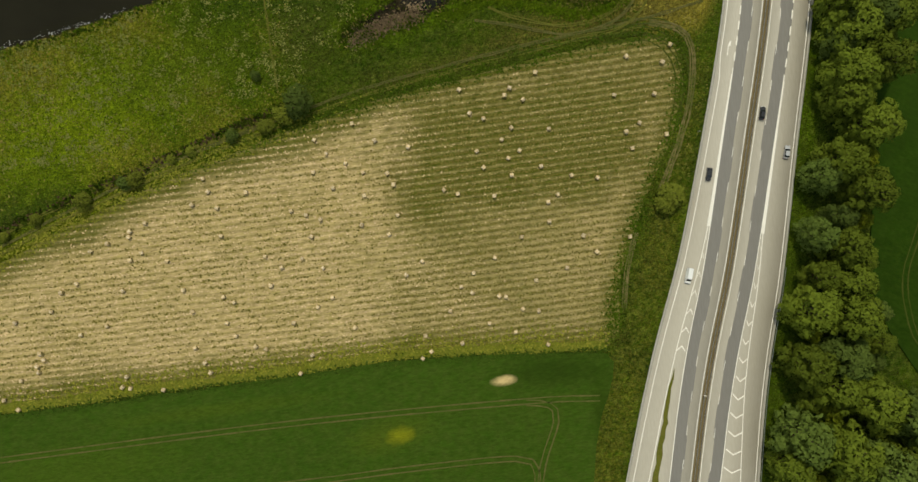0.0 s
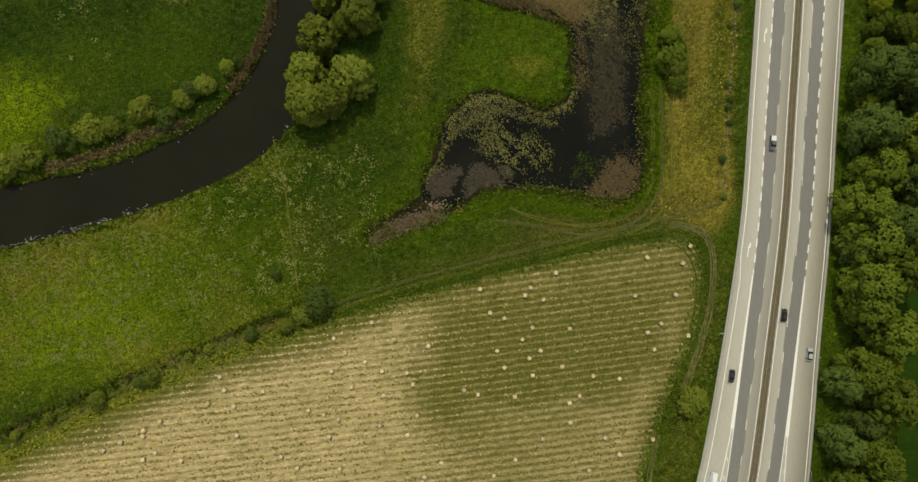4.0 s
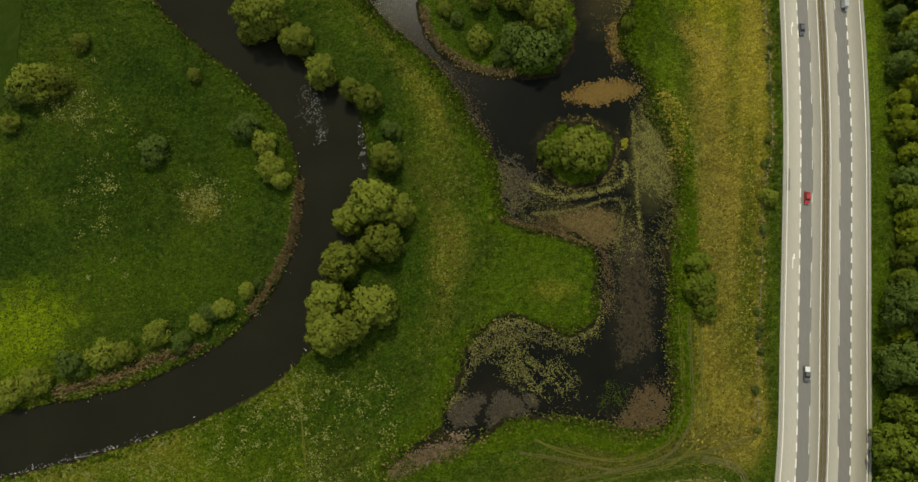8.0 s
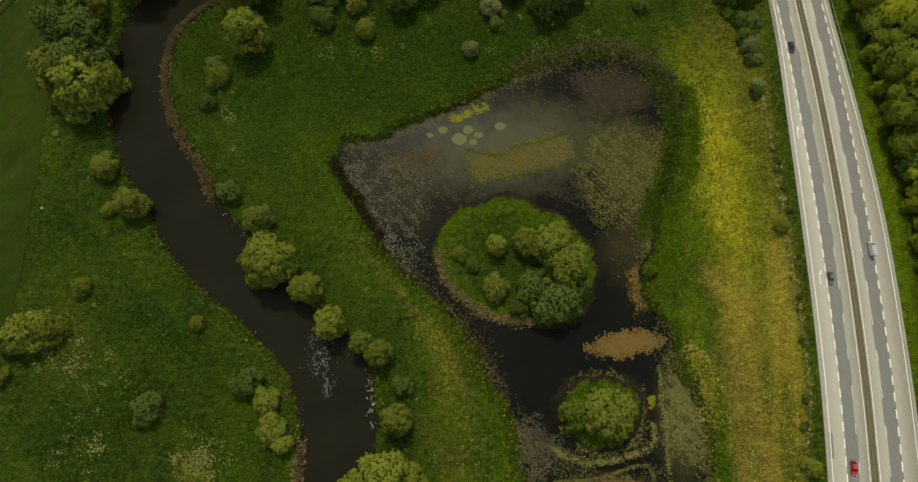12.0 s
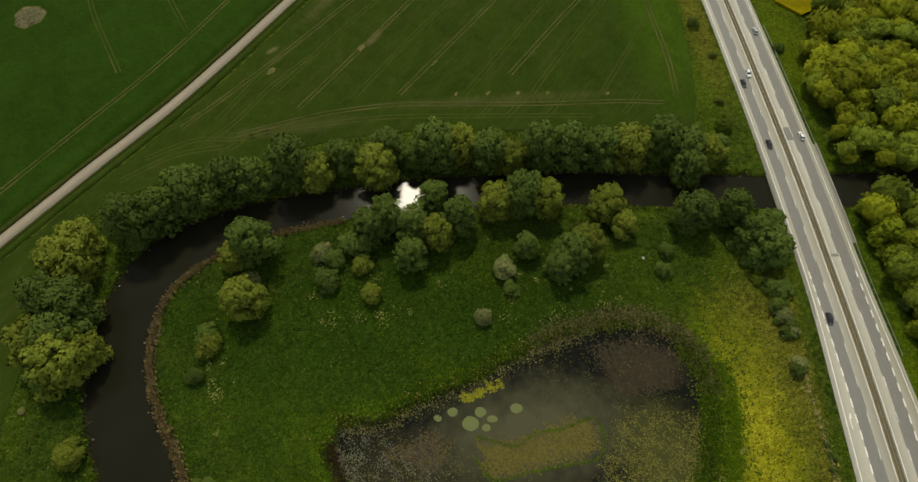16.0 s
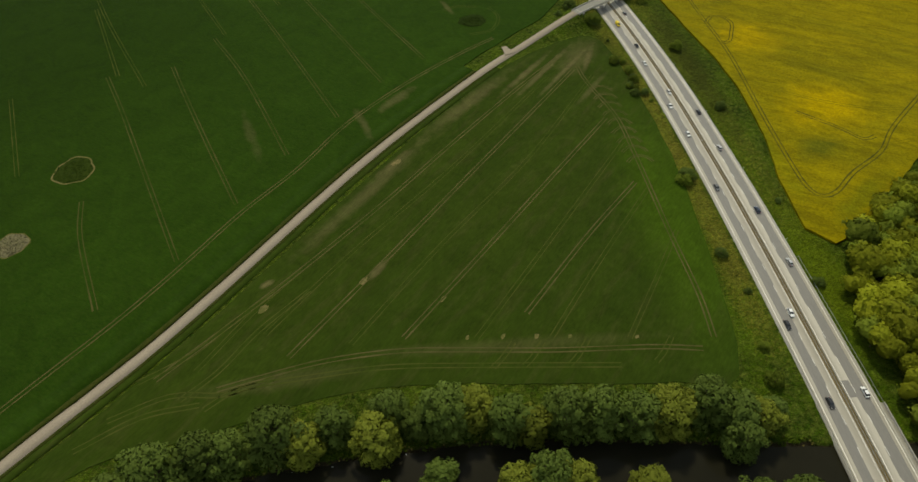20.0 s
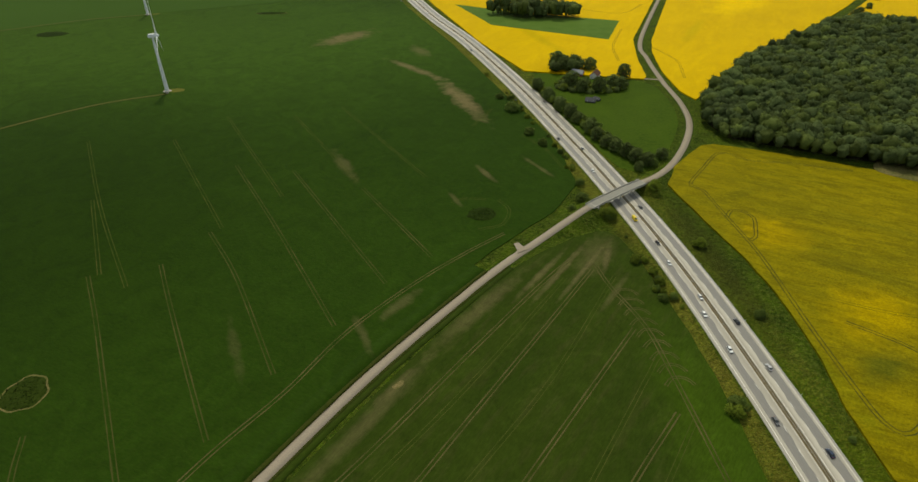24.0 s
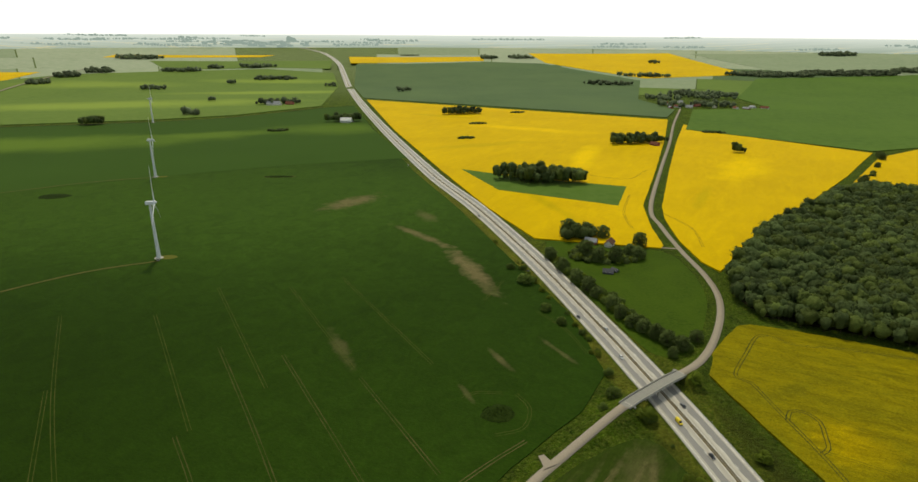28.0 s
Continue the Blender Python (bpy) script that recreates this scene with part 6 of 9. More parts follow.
BALES_2 = [(-67.7, -9.5), (-54.9, -11.2), (-62.3, -13.8), (-47.8, -15.1), (-66.6, -19.7), (-97.4, -18.7), (-118.5, -17.2), (-134.5, -13.5), (-140.1, -16.2), (-83.5, -22.4), (-80.0, -24.5), (-45.5, -25.8), (-50.9, -28.6), (-94.9, -26.6), (-144.3, -22.4), (-157.4, -25.3), (-125.3, -29.2), (-83.2, -31.7), (-59.8, -33.5), (-38.5, -36.9), (-80.5, -36.3), (-134.7, -31.5), (-95.1, -39.4), (-73.9, -40.6), (-70.5, -41.9), (-54.5, -45.3), (-149.6, -37.1), (-148.8, -39.3), (-151.3, -41.4), (-150.9, -43.5), (-92.3, -45.0), (-90.6, -48.5), (-59.0, -51.4), (-120.1, -47.5), (-119.3, -51.7), (-122.0, -51.1), (-107.7, -53.3), (-157.5, -45.8), (-159.5, -56.1), (-164.2, -52.2)]


rng = np.random.default_rng(5)
for group, kinds in ((RIVER_TREES, ["willow"]), (WEST_BUSHES, ["bush", "green_bush", "bush"]), (MARSH_BUSHES, ["bush", "dark_bush"]), (ISLAND_TREES, ["willow", "green_bush", "bush"]), (BEND_TREES, ["willow", "bush"]), (NORTH_BANK, ["alder", "alder", "willow"]), (SOUTH_BANK, ["alder", "alder", "willow"]), (MEADOW_BUSHES, ["bush", "green_bush", "grey_bush"]), (STRIP_TREES, ["oak", "oak", "alder"]), (STRIP_TREES_NORTH, ["oak", "alder"]), (HEDGE, ["green_bush", "bush", "bush"]), (ROADSIDE, ["dark_bush", "green_bush"]), (OVERPASS_BUSHES, ["dark_bush", "green_bush"]), (FARM_TREES, ["farm"])):
    for x, y, r in group:
        k = kinds[rng.integers(len(kinds))]
        if k in ("willow", "alder", "oak") and r < 4:
            k = "green_bush"
        if group is MARSH_BUSHES and x > 60:
            k = "dark_bush"
        plant(k, x, y, r * (1.0 if r < 9 else 0.93), rng)

hedge_line = [(90, 913), (96, 883), (103, 856), (113, 826), (119, 803), (126, 774), (137, 756), (149, 739)]
for (xa, ya), (xb, yb) in zip(hedge_line, hedge_line[1:]):
    for q in range(15):
        u = rng.uniform(0, 1)
        plant(["dark_bush", "green_bush"][rng.integers(2)], float(xa + (xb - xa) * u + abs(rng.normal(1, 5.0))), float(ya + (yb - ya) * u + rng.normal(0, 3)), rng.uniform(2.8, 5.4), rng)
for x, y, r in ((578, 1182, 9), (588, 1196, 7), (606, 1214, 8), (640, 1246, 6), (690, 1306, 6), (740, 1366, 8), (752, 1390, 7)):
    plant("farm", float(x), float(y), r, rng)
for k in range(46):
    y = rng.uniform(560, 960)
    if 655 < y < 720:
        continue
    plant(["dark_bush", "green_bush"][rng.integers(2)], float(mid_x(y) - half_left(y) - rng.normal(8, 1.6)), float(y), rng.uniform(1.3, 3.6), rng)
band = [(105, 336), (108, 328), (111, 320), (114, 306), (117, 294)]
for (xa, ya), (xb, yb) in zip(band, band[1:]):
    for q in range(6):
        u = rng.uniform(0, 1)
        plant(["dark_bush", "green_bush", "green_bush"][rng.integers(3)], float(xa + (xb - xa) * u + rng.normal(0, 1.6)), float(ya + (yb - ya) * u), rng.uniform(1.6, 3.4), rng)
# wood beside the motorway, behind its first row
stood = [(x, y, r) for g in (STRIP_TREES, STRIP_TREES_NORTH) for x, y, r in g]
for k in range(2600):
    y = rng.uniform(-130, 345)
    off = rng.uniform(9, 38)
    x = mid_x(y) + half_right(y) + off
    r = rng.uniform(3.4, 6.0)
    if y < 75 and (off < 11 or off > 24 + 14 * (y < -45)):
        continue
    if any(math.hypot(x - a, y - b) < (r + c) * 0.60 for a, b, c in stood):
        continue
    stood.append((x, y, r))
    # mostly brighter leaves from y 150 on: sunlight there is in the colour
    plant(["oak", "alder", "oak", "maple"][rng.integers(4)] if y < 150 else ["maple", "maple", "alder"][rng.integers(3)], float(x), float(y), r, rng)


def dome(R, H, base, rng, lat=7, lon=12, leaves=60):
    """A woodland crown: a lumpy rounded body with leaf sprays standing out of it."""
    th, ph = np.meshgrid(np.linspace(0.12, 2.75, lat), np.arange(lon) / lon * 6.2832, indexing="ij")
    ph = ph + (np.arange(lat) % 2)[:, None] * (3.1416 / lon)
    d = np.stack([np.sin(th) * np.cos(ph), np.sin(th) * np.sin(ph), np.cos(th)], axis=-1).reshape(-1, 3)
    bumps = rng.normal(size=(17, 3))
    bumps[:, 2] = np.abs(bumps[:, 2]) * 0.9
    bumps /= np.linalg.norm(bumps, axis=1)[:, None]

    def out(v):
        near = np.clip(v @ bumps.T, 0, 1) ** 14
        r = 0.66 + 0.46 * near.max(1)
        low = np.where(v[:, 2] < 0, (H - R - base) / R, 0.95)
        side = np.where(v[:, 2] < 0, (1 + 0.12 * v[:, 2]) / np.sqrt(np.clip(1 - v[:, 2] ** 2, 0.08, 1)), 1.0)
        v = v * np.column_stack([side, side, np.ones(len(v))])
        return v * r[:, None] * np.column_stack([np.full(len(v), R), np.full(len(v), R), R * low]) + np.array([0, 0, H - R])

    def facing(v):
        near = np.clip(v @ bumps.T, 0, 1) ** 14
        top = bumps[near.argmax(1)]
        n = v + (v - top) * 0.9 * near.max(1)[:, None] + np.array([0, 0, 0.3]) + rng.normal(size=v.shape) * 0.22
        return n / np.linalg.norm(n, axis=1)[:, None]

    v = out(d)
    i, j = np.meshgrid(np.arange(lat - 1), np.arange(lon), indexing="ij")
    a, b = (i * lon + j).ravel(), (i * lon + (j + 1) % lon).ravel()
    f = np.vstack([np.column_stack([a, a + lon, b]), np.column_stack([b, a + lon, b + lon])])
    cap = np.arange(1, lon - 1)
    f = np.vstack([f, np.column_stack([np.zeros_like(cap), cap, cap + 1])])
    e = rng.normal(size=(leaves, 3))
    e[:, 2] = np.where(e[:, 2] < -0.3, -e[:, 2], e[:, 2])
    e /= np.linalg.norm(e, axis=1)[:, None]
    p = out(e) + e * R * rng.uniform(-0.02, 0.20, leaves)[:, None]
    n = e + rng.normal(size=(leaves, 3)) * 0.45
    u = np.cross(n, rng.normal(size=(leaves, 3)))
    u /= np.linalg.norm(u, axis=1)[:, None] + 1e-9
    w = np.cross(n / np.linalg.norm(n, axis=1)[:, None], u)
    s = (R * 0.12 * rng.uniform(0.5, 1.5, leaves))[:, None]
    lv = np.stack([p - u * s - w * s * 0.5, p + u * s - w * s * 0.5, p + w * s], axis=1).reshape(-1, 3)
    ln = facing(e) * 0.7 + n * 0.35
    ln /= np.linalg.norm(ln, axis=1)[:, None]
    return np.vstack([v, lv]), np.vstack([f, np.arange(leaves * 3).reshape(-1, 3) + len(v)]), np.vstack([facing(d), np.repeat(ln, 3, axis=0)])


def wood(name, outline, spacing, radius, material, label, seed, quads=90, height=1.9, z=None, kind="stuff"):
    """A wood as one mass of crowns with bare stems below."""
    g = np.random.default_rng(seed)
    poly = np.array(outline, float)
    lo, hi = poly.min(0), poly.max(0)
    xs, ys = np.meshgrid(np.arange(lo[0], hi[0] + spacing, spacing), np.arange(lo[1], hi[1] + spacing, spacing))
    xs = xs.ravel() + g.uniform(-0.45, 0.45, xs.size) * spacing
    ys = ys.ravel() + g.uniform(-0.45, 0.45, ys.size) * spacing
    ok = inside(xs, ys, poly)
    xs, ys = xs[ok], ys[ok]
    zs = rise(xs, ys) if z is None else np.full(len(xs), z)
    mats = material if isinstance(material, (list, tuple)) else [material]
    vs, fs, ns, ts, n = [[] for _ in mats], [[] for _ in mats], [[] for _ in mats], [[] for _ in mats], [0] * len(mats)
    for x, y, h in zip(xs, ys, zs):
        R = radius * g.choice([0.62, 0.8, 0.95, 1.1, 1.3, 1.6])
        H = (0.45 * R + 0.55 * radius) * max(height, 1.5) * g.uniform(0.74, 1.16)
        v, f, nn = dome(R, H, H * 0.05, g, *((7, 12) if quads > 200 else (6, 9) if quads > 100 else (5, 8)), quads * 4 // 5)
        m = g.integers(len(mats))
        vs[m].append(v + np.array([x, y, h]))
        fs[m].append(f + n[m])
        ns[m].append(nn)
        ts[m].append(np.full(len(v), g.uniform(0.68, 1.30) * (1 + 0.25 * float(wobble(np.array([x]), np.array([y]), 0.035)[0]))))
        n[m] += len(v)
    thing = new(name)
    tagged(thing, label, "wood", kind=kind)
    for m, v, f, nn, tn in zip(mats, vs, fs, ns, ts):
        if v:
            tagged(crown_mesh("crowns", np.vstack(v), np.vstack(f), np.vstack(nn), m, thing, np.concatenate(tn)), kind="stuff")
    bm_v, bm_f = [], []
    for x, y, h in zip(xs[:400], ys[:400], zs[:400]):
        k = len(bm_v)
        bm_v += [(x + 0.18 * math.cos(a), y + 0.18 * math.sin(a), h + zz) for zz in (-0.3, radius * 1.2) for a in (0, 2.1, 4.2)]
        bm_f += [(k, k + 1, k + 4, k + 3), (k + 1, k + 2, k + 5, k + 4), (k + 2, k, k + 3, k + 5)]
    tagged(mesh_ob("stems", np.array(bm_v), np.array(bm_f), BARK, thing), kind="stuff")
    return thing


wood("farm_copse", [(112, 904), (150, 898), (176, 904), (186, 922), (182, 936), (170, 926), (150, 922), (140, 934), (124, 938), (110, 926)], 4.6, 3.0, [LEAF_FARM, LEAF_DARK], "dense dark shrubs and trees in front of the farmhouse", 41, 220, 1.5)
wood("farm_copse", [(112, 962), (130, 962), (148, 968), (146, 984), (128, 992), (114, 986)], 5.5, 4.2, [LEAF_FARM], "tall dark trees behind the farmhouse", 42, 220, 2.6)
wood("river_wood", [(160, 360), (158, 420), (168, 446), (186, 462), (240, 506), (330, 570), (420, 560), (420, 372), (250, 362)], 6.2, 4.3, [WOOD_GREEN, WOOD_SUNNY, WOOD_SUNNY], "broadleaf wood with bright yellow green crowns by the river", 31, 300, 2.7)
wood("river_wood", [(159, 346), (160, 312), (158, 250), (175, 200), (230, 230), (240, 340), (200, 344)], 6.2, 4.3, [WOOD_GREEN, WOOD_SUNNY, WOOD_GREEN], "broadleaf wood below the motorway bridge", 32, 240, 3.0)
wood("forest", [(232, 845), (240, 868), (330, 978), (500, 1120), (570, 1165), (640, 1130), (770, 1125), (640, 950), (480, 780), (405, 690), (340, 722), (280, 752), (226, 782), (222, 815)], 5.6, 4.1, [FOREST, FOREST, FOREST_LIGHT], "dense dark green forest beside the rapeseed", 33, 110, 3.5)
# dark sheet: the shade between the crowns is painted into the litter
sheet("forest_floor", [(236, 846), (245, 866), (334, 970), (500, 1112), (570, 1155), (640, 1122), (755, 1117), (634, 956), (474, 788), (405, 700), (342, 730), (282, 760), (232, 788), (228, 815)], 0.25, mat("shade_dark_litter", (0.022, 0.024, 0.008), (0.014, 0.016, 0.006), (0.034, 0.030, 0.012), 0.1, 1.0), "leaf litter with the shade under the crowns in its colour", "forest floor", 10, cut=60, thick=0.25, curved=False)
GROVES = [
    ((132, 1222), 66, 24, "dark copse inside the yellow rapeseed"), ((371, 1524), 62, 14, "row of dark trees along the rapeseed"), ((47, 1946), 55, 16, "dark copse in yellow rapeseed"), ((75, 1773), 20, 9, "small thicket in yellow rapeseed"), ((39, 1576), 16, 8, "small thicket in yellow rapeseed"), ((195, 1971), 20, 9, "small thicket in yellow rapeseed"), ((524, 1430), 14, 9, "lone round clump in yellow rapeseed"), ((573, 1648), 24, 8, "low thicket at the field's edge"),
    ((-477, 2154), 95, 28, "farm with dark trees in green fields"), ((-677, 2910), 120, 32, "line of dark trees"), ((-793, 1757), 30, 14, "square dark copse in the wheat"), ((-1006, 2564), 62, 26, "rounded dark copse"), ((-694, 2225), 30, 12, "small dark copse"), ((-807, 2764), 26, 14, "small dark copse"), ((-631, 1915), 36, 14, "small dark copse by a track"), ((-356, 1669), 24, 8, "low thicket in the wheat"), ((-240, 1812), 48, 12, "trees around a white barn"), ((-858, 3310), 120, 40, "far line of trees"), ((-1127, 3104), 110, 40, "far line of trees"), ((-1490, 3495), 150, 50, "far line of trees"), ((-1020, 3233), 50, 26, "far copse"), ((-420, 2712), 42, 16, "small copse"), ((-136, 2549), 40, 18, "small copse in the grey green field"),
    ((660, 2110), 60, 30, "village trees"), ((780, 2120), 90, 60, "village trees"), ((870, 2400), 150, 120, "village trees"), ((700, 2300), 90, 70, "village trees"), ((1410, 2965), 260, 60, "long dark tree belt"), ((1717, 2930), 260, 60, "long dark tree belt"), ((2050, 2918), 200, 50, "long dark tree belt"), ((880, 3030), 180, 22, "hedge along the far field"), ((658, 2783), 150, 20, "hedge along the far field"), ((263, 3775), 70, 40, "far farm trees"), ((440, 3770), 100, 30, "far farm trees"), ((-173, 3893), 80, 20, "far thicket"), ((2070, 3573), 120, 50, "far farm trees"), ((-1450, 2640), 60, 40, "roadside trees"), ((-1470, 2850), 70, 50, "roadside trees"), ((-1420, 3000), 90, 50, "roadside trees"), ((1080, 3500), 40, 25, "far farm trees"),
]
for k, ((x, y), a, b, lab) in enumerate(GROVES):
    g = np.random.default_rng(100 + k)
    d = math.hypot(x, y - 388)
    tilt = radians(12 if x < 400 else -18) * (-1 if (x, y) in ((132, 1222),) else 1)
    if (x, y) == (371, 1524):
        tilt = radians(10)
    pts = []
    for q in range(14):
        t = q / 14 * 6.2832
        rr = g.uniform(0.8, 1.1)
        ex, ey = a * rr * math.cos(t) * (0.72 if d > 1600 else 1), b * rr * math.sin(t)
        pts.append((x + ex * math.cos(tilt) - ey * math.sin(tilt), y + ex * math.sin(tilt) + ey * math.cos(tilt)))
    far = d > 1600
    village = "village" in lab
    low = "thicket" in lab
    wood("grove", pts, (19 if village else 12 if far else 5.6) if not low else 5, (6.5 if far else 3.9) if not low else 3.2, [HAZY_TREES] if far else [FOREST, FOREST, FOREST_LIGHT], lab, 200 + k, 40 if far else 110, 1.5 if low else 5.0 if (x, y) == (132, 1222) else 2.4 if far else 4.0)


# ---- hay field ----
def scatter(name, pts, size, material, label, rng, height=0.35, parent=None, cat="grass", blades=2, flat=False):
    """Small tufts at many places, as one mesh."""
    p = np.asarray(pts, float)
    k = len(p)
    if k == 0:
        return None
    vs = []
    for b in range(blades):
        a = rng.uniform(0, 6.2832, k)
        s = size * rng.uniform(0.6, 1.4, k)
        dx, dy = np.cos(a) * s, np.sin(a) * s
        ex, ey = -np.sin(a) * s * 0.5, np.cos(a) * s * 0.5
        h = height * rng.uniform(0.5, 1.3, k)
        if flat:
            q = np.stack([np.column_stack([p[:, 0] - dx, p[:, 1] - dy, p[:, 2]]), np.column_stack([p[:, 0] - ex, p[:, 1] - ey, p[:, 2] + h * 0.1]), np.column_stack([p[:, 0] + dx, p[:, 1] + dy, p[:, 2]]), np.column_stack([p[:, 0] + ex, p[:, 1] + ey, p[:, 2] + h * 0.1])], axis=1)
        else:
            q = np.stack([np.column_stack([p[:, 0] - dx, p[:, 1] - dy, p[:, 2] + h * 0.25]), np.column_stack([p[:, 0] - ex * 1.3, p[:, 1] - ey * 1.3, p[:, 2] - 0.05]), np.column_stack([p[:, 0] + dx, p[:, 1] + dy, p[:, 2] + h * 0.25]), np.column_stack([p[:, 0] + ex * 1.3, p[:, 1] + ey * 1.3, p[:, 2] + h])], axis=1)
        vs.append(q.reshape(-1, 3))
    v = np.vstack(vs)
    ob = mesh_ob(name, v, np.arange(len(v)).reshape(-1, 4), material, parent)
    return tagged(ob, label, cat, kind="stuff")


rng = np.random.default_rng(77)
hay_poly = np.array(HAY, float)
rows_xy, rows_green = [], []
for k in range(-6, 62):
    y0 = -66 + k * 2.35
    x = np.arange(-200, 86, 0.36)
    x = x + rng.uniform(-0.3, 0.3, len(x))
    y = y0 + 0.045 * (x + 60) + 0.00022 * (x + 40) ** 2 * 0.4 + rng.normal(0, 0.27, len(x))
    thin = rng.uniform(0, 1, len(x)) < 0.62 + 0.25 * wobble(x, y, 0.11, k * 0.1)
    rows_xy.append(np.column_stack([x, y])[thin])
    x2 = x + 0.2
    y2 = y0 + 1.2 + 0.045 * (x2 + 60) + 0.00022 * (x2 + 40) ** 2 * 0.4 + rng.normal(0, 0.34, len(x2))
    rows_green.append(np.column_stack([x2, y2]))
rows_xy, rows_green = np.vstack(rows_xy), np.vstack(rows_green)
ok = signed(rows_xy[:, 0], rows_xy[:, 1], hay_poly) < -2.5
rows_xy = rows_xy[ok]
# the greener part of the field carries less straw
sparse = 0.80 - 0.06 * smooth(-45, 5, rows_xy[:, 0] + 9 * wobble(rows_xy[:, 0], rows_xy[:, 1], 0.08))
rows_xy = rows_xy[rng.uniform(0, 1, len(rows_xy)) < sparse]
old = rows_xy[:, 0] + rng.normal(0, 20, len(rows_xy)) > -20 + 12 * wobble(rows_xy[:, 0], rows_xy[:, 1], 0.08)
for part_of, m, lab in ((~old, STRAW, "broken rows of pale mown straw"), (old & (rng.uniform(0, 1, len(old)) < 0.92), STRAW_DULL, "thin rows of weathered straw in regrowing grass"), (old & (rng.uniform(0, 1, len(old)) < 0.06), STRAW, "scattered wisps of pale straw")):
    q = rows_xy[part_of]
    scatter("straw_rows", np.column_stack([q, 0.13 + rng.uniform(0, 0.03, len(q))]), 0.36, m, lab, rng, 0.16, cat="straw", blades=1, flat=True)
ok = signed(rows_green[:, 0], rows_green[:, 1], hay_poly) < -1.5
rows_green = rows_green[ok]
keep = np.where(rows_green[:, 0] > -18 + 10 * wobble(rows_green[:, 0], rows_green[:, 1], 0.08), 0.95, 0.36 + 0.3 * wobble(rows_green[:, 0], rows_green[:, 1], 0.17, 4))
rows_green = rows_green[rng.uniform(0, 1, len(rows_green)) < keep]
scatter("stubble_regrowth", np.column_stack([rows_green, np.full(len(rows_green), 0.125)]), 0.42, REGROWTH_SHADE, "grass growing back between the straw rows, with their shade in its colour", rng, 0.22, cat="grass", blades=1)


# ragged edges of the field: lime grass on both sides of the margin and wheat leaning over it
LIME_TUFT = mat("lime_grass_tuft", (0.150, 0.170, 0.012), (0.085, 0.115, 0.008), (0.235, 0.215, 0.035), 0.1, 0.5, 0.95, 0.0, per="island", vary=(0.7, 1.25))
WHEAT_TUFT = mat("leaning_wheat", (0.034, 0.066, 0.006), (0.022, 0.048, 0.004), (0.050, 0.078, 0.010), 0.1, 0.5, 0.95, 0.0, per="island", vary=(0.7, 1.25))
q = MARGIN[rng.integers(len(MARGIN), size=7000)] + np.column_stack([rng.uniform(-2, 2, 7000), rng.normal(2.2, 2.6, 7000)])
scatter("lime_tufts", np.column_stack([q, np.full(len(q), 0.2)]), 0.4, LIME_TUFT, "lime green grass tufts along the field's margin", rng, 0.25, blades=1)
q = MARGIN[rng.integers(len(MARGIN), size=4200)] + np.column_stack([rng.uniform(-2, 2, 4200), rng.normal(-2.4, 0.9, 4200)])
scatter("leaning_wheat", np.column_stack([q, np.full(len(q), 0.3)]), 0.42, WHEAT_TUFT, "wheat leaning over the field's edge", rng, 0.4, cat="wheat", blades=1)
upper = spline([(-260, -40), (-161, -3), (-139, 6.5), (-96.5, 22), (-46, 37), (-21, 43), (29, 51.5), (70, 56.5), (82, 52), (82, 40), (77, 21), (65, -3), (55.5, -28), (50.5, -50)], 2)
q = upper[rng.integers(len(upper), size=9000)] + rng.normal(0, 1.9, (9000, 2))
lime_ = q[:, 0] + rng.normal(0, 25, len(q)) < -70
scatter("lime_tufts", np.column_stack([q, np.full(len(q), 0.16)])[lime_], 0.4, LIME_TUFT, "lime green grass tufts along the field's margin", rng, 0.25, blades=1)
scatter("edge_tussocks", np.column_stack([q, np.full(len(q), 0.16)])[~lime_], 0.4, TUSSOCK, "green grass tussocks along the field's margin", rng, 0.3, blades=1)


def hay_bale():
    """A round bale on its side, with sagging body, two rolled faces and twine."""
    bale = new("hay_bale")
    bm = bmesh.new()
    bmesh.ops.create_cone(bm, cap_ends=False, segments=18, radius1=0.68, radius2=0.68, depth=1.25, matrix=Matrix.Translation((0, 0, 0.64)) @ Matrix.Rotation(radians(90), 4, 'X'))
    for v in bm.verts:
        v.co.z = max(0.0, v.co.z) if v.co.z > 0.09 else 0.0
    part("body", bm, BALE, bale, smooth=True)
    for s in (-1, 1):
        bm = bmesh.new()
        for r, d in ((0.68, 0.0), (0.55, 0.05), (0.38, 0.03), (0.2, 0.06)):
            bmesh.ops.create_cone(bm, cap_ends=True, segments=18, radius1=r, radius2=r * 0.97, depth=0.04, matrix=Matrix.Translation((0, s * (0.615 + d), 0.64)) @ Matrix.Rotation(radians(90), 4, 'X'))
        part("rolled_end", bm, STRAW_DULL, bale)
    bm = bmesh.new()
    for o in (-0.3, 0.0, 0.3):
        bmesh.ops.create_cone(bm, cap_ends=False, segments=18, radius1=0.69, radius2=0.69, depth=0.03, matrix=Matrix.Translation((0, o, 0.64)) @ Matrix.Rotation(radians(90), 4, 'X'))
    part("twine", bm, PAINT, bale)
    return tagged(bale, "round pale hay bale lying on the mown field", "hay bale", "hay bales on the field")


first = hay_bale()
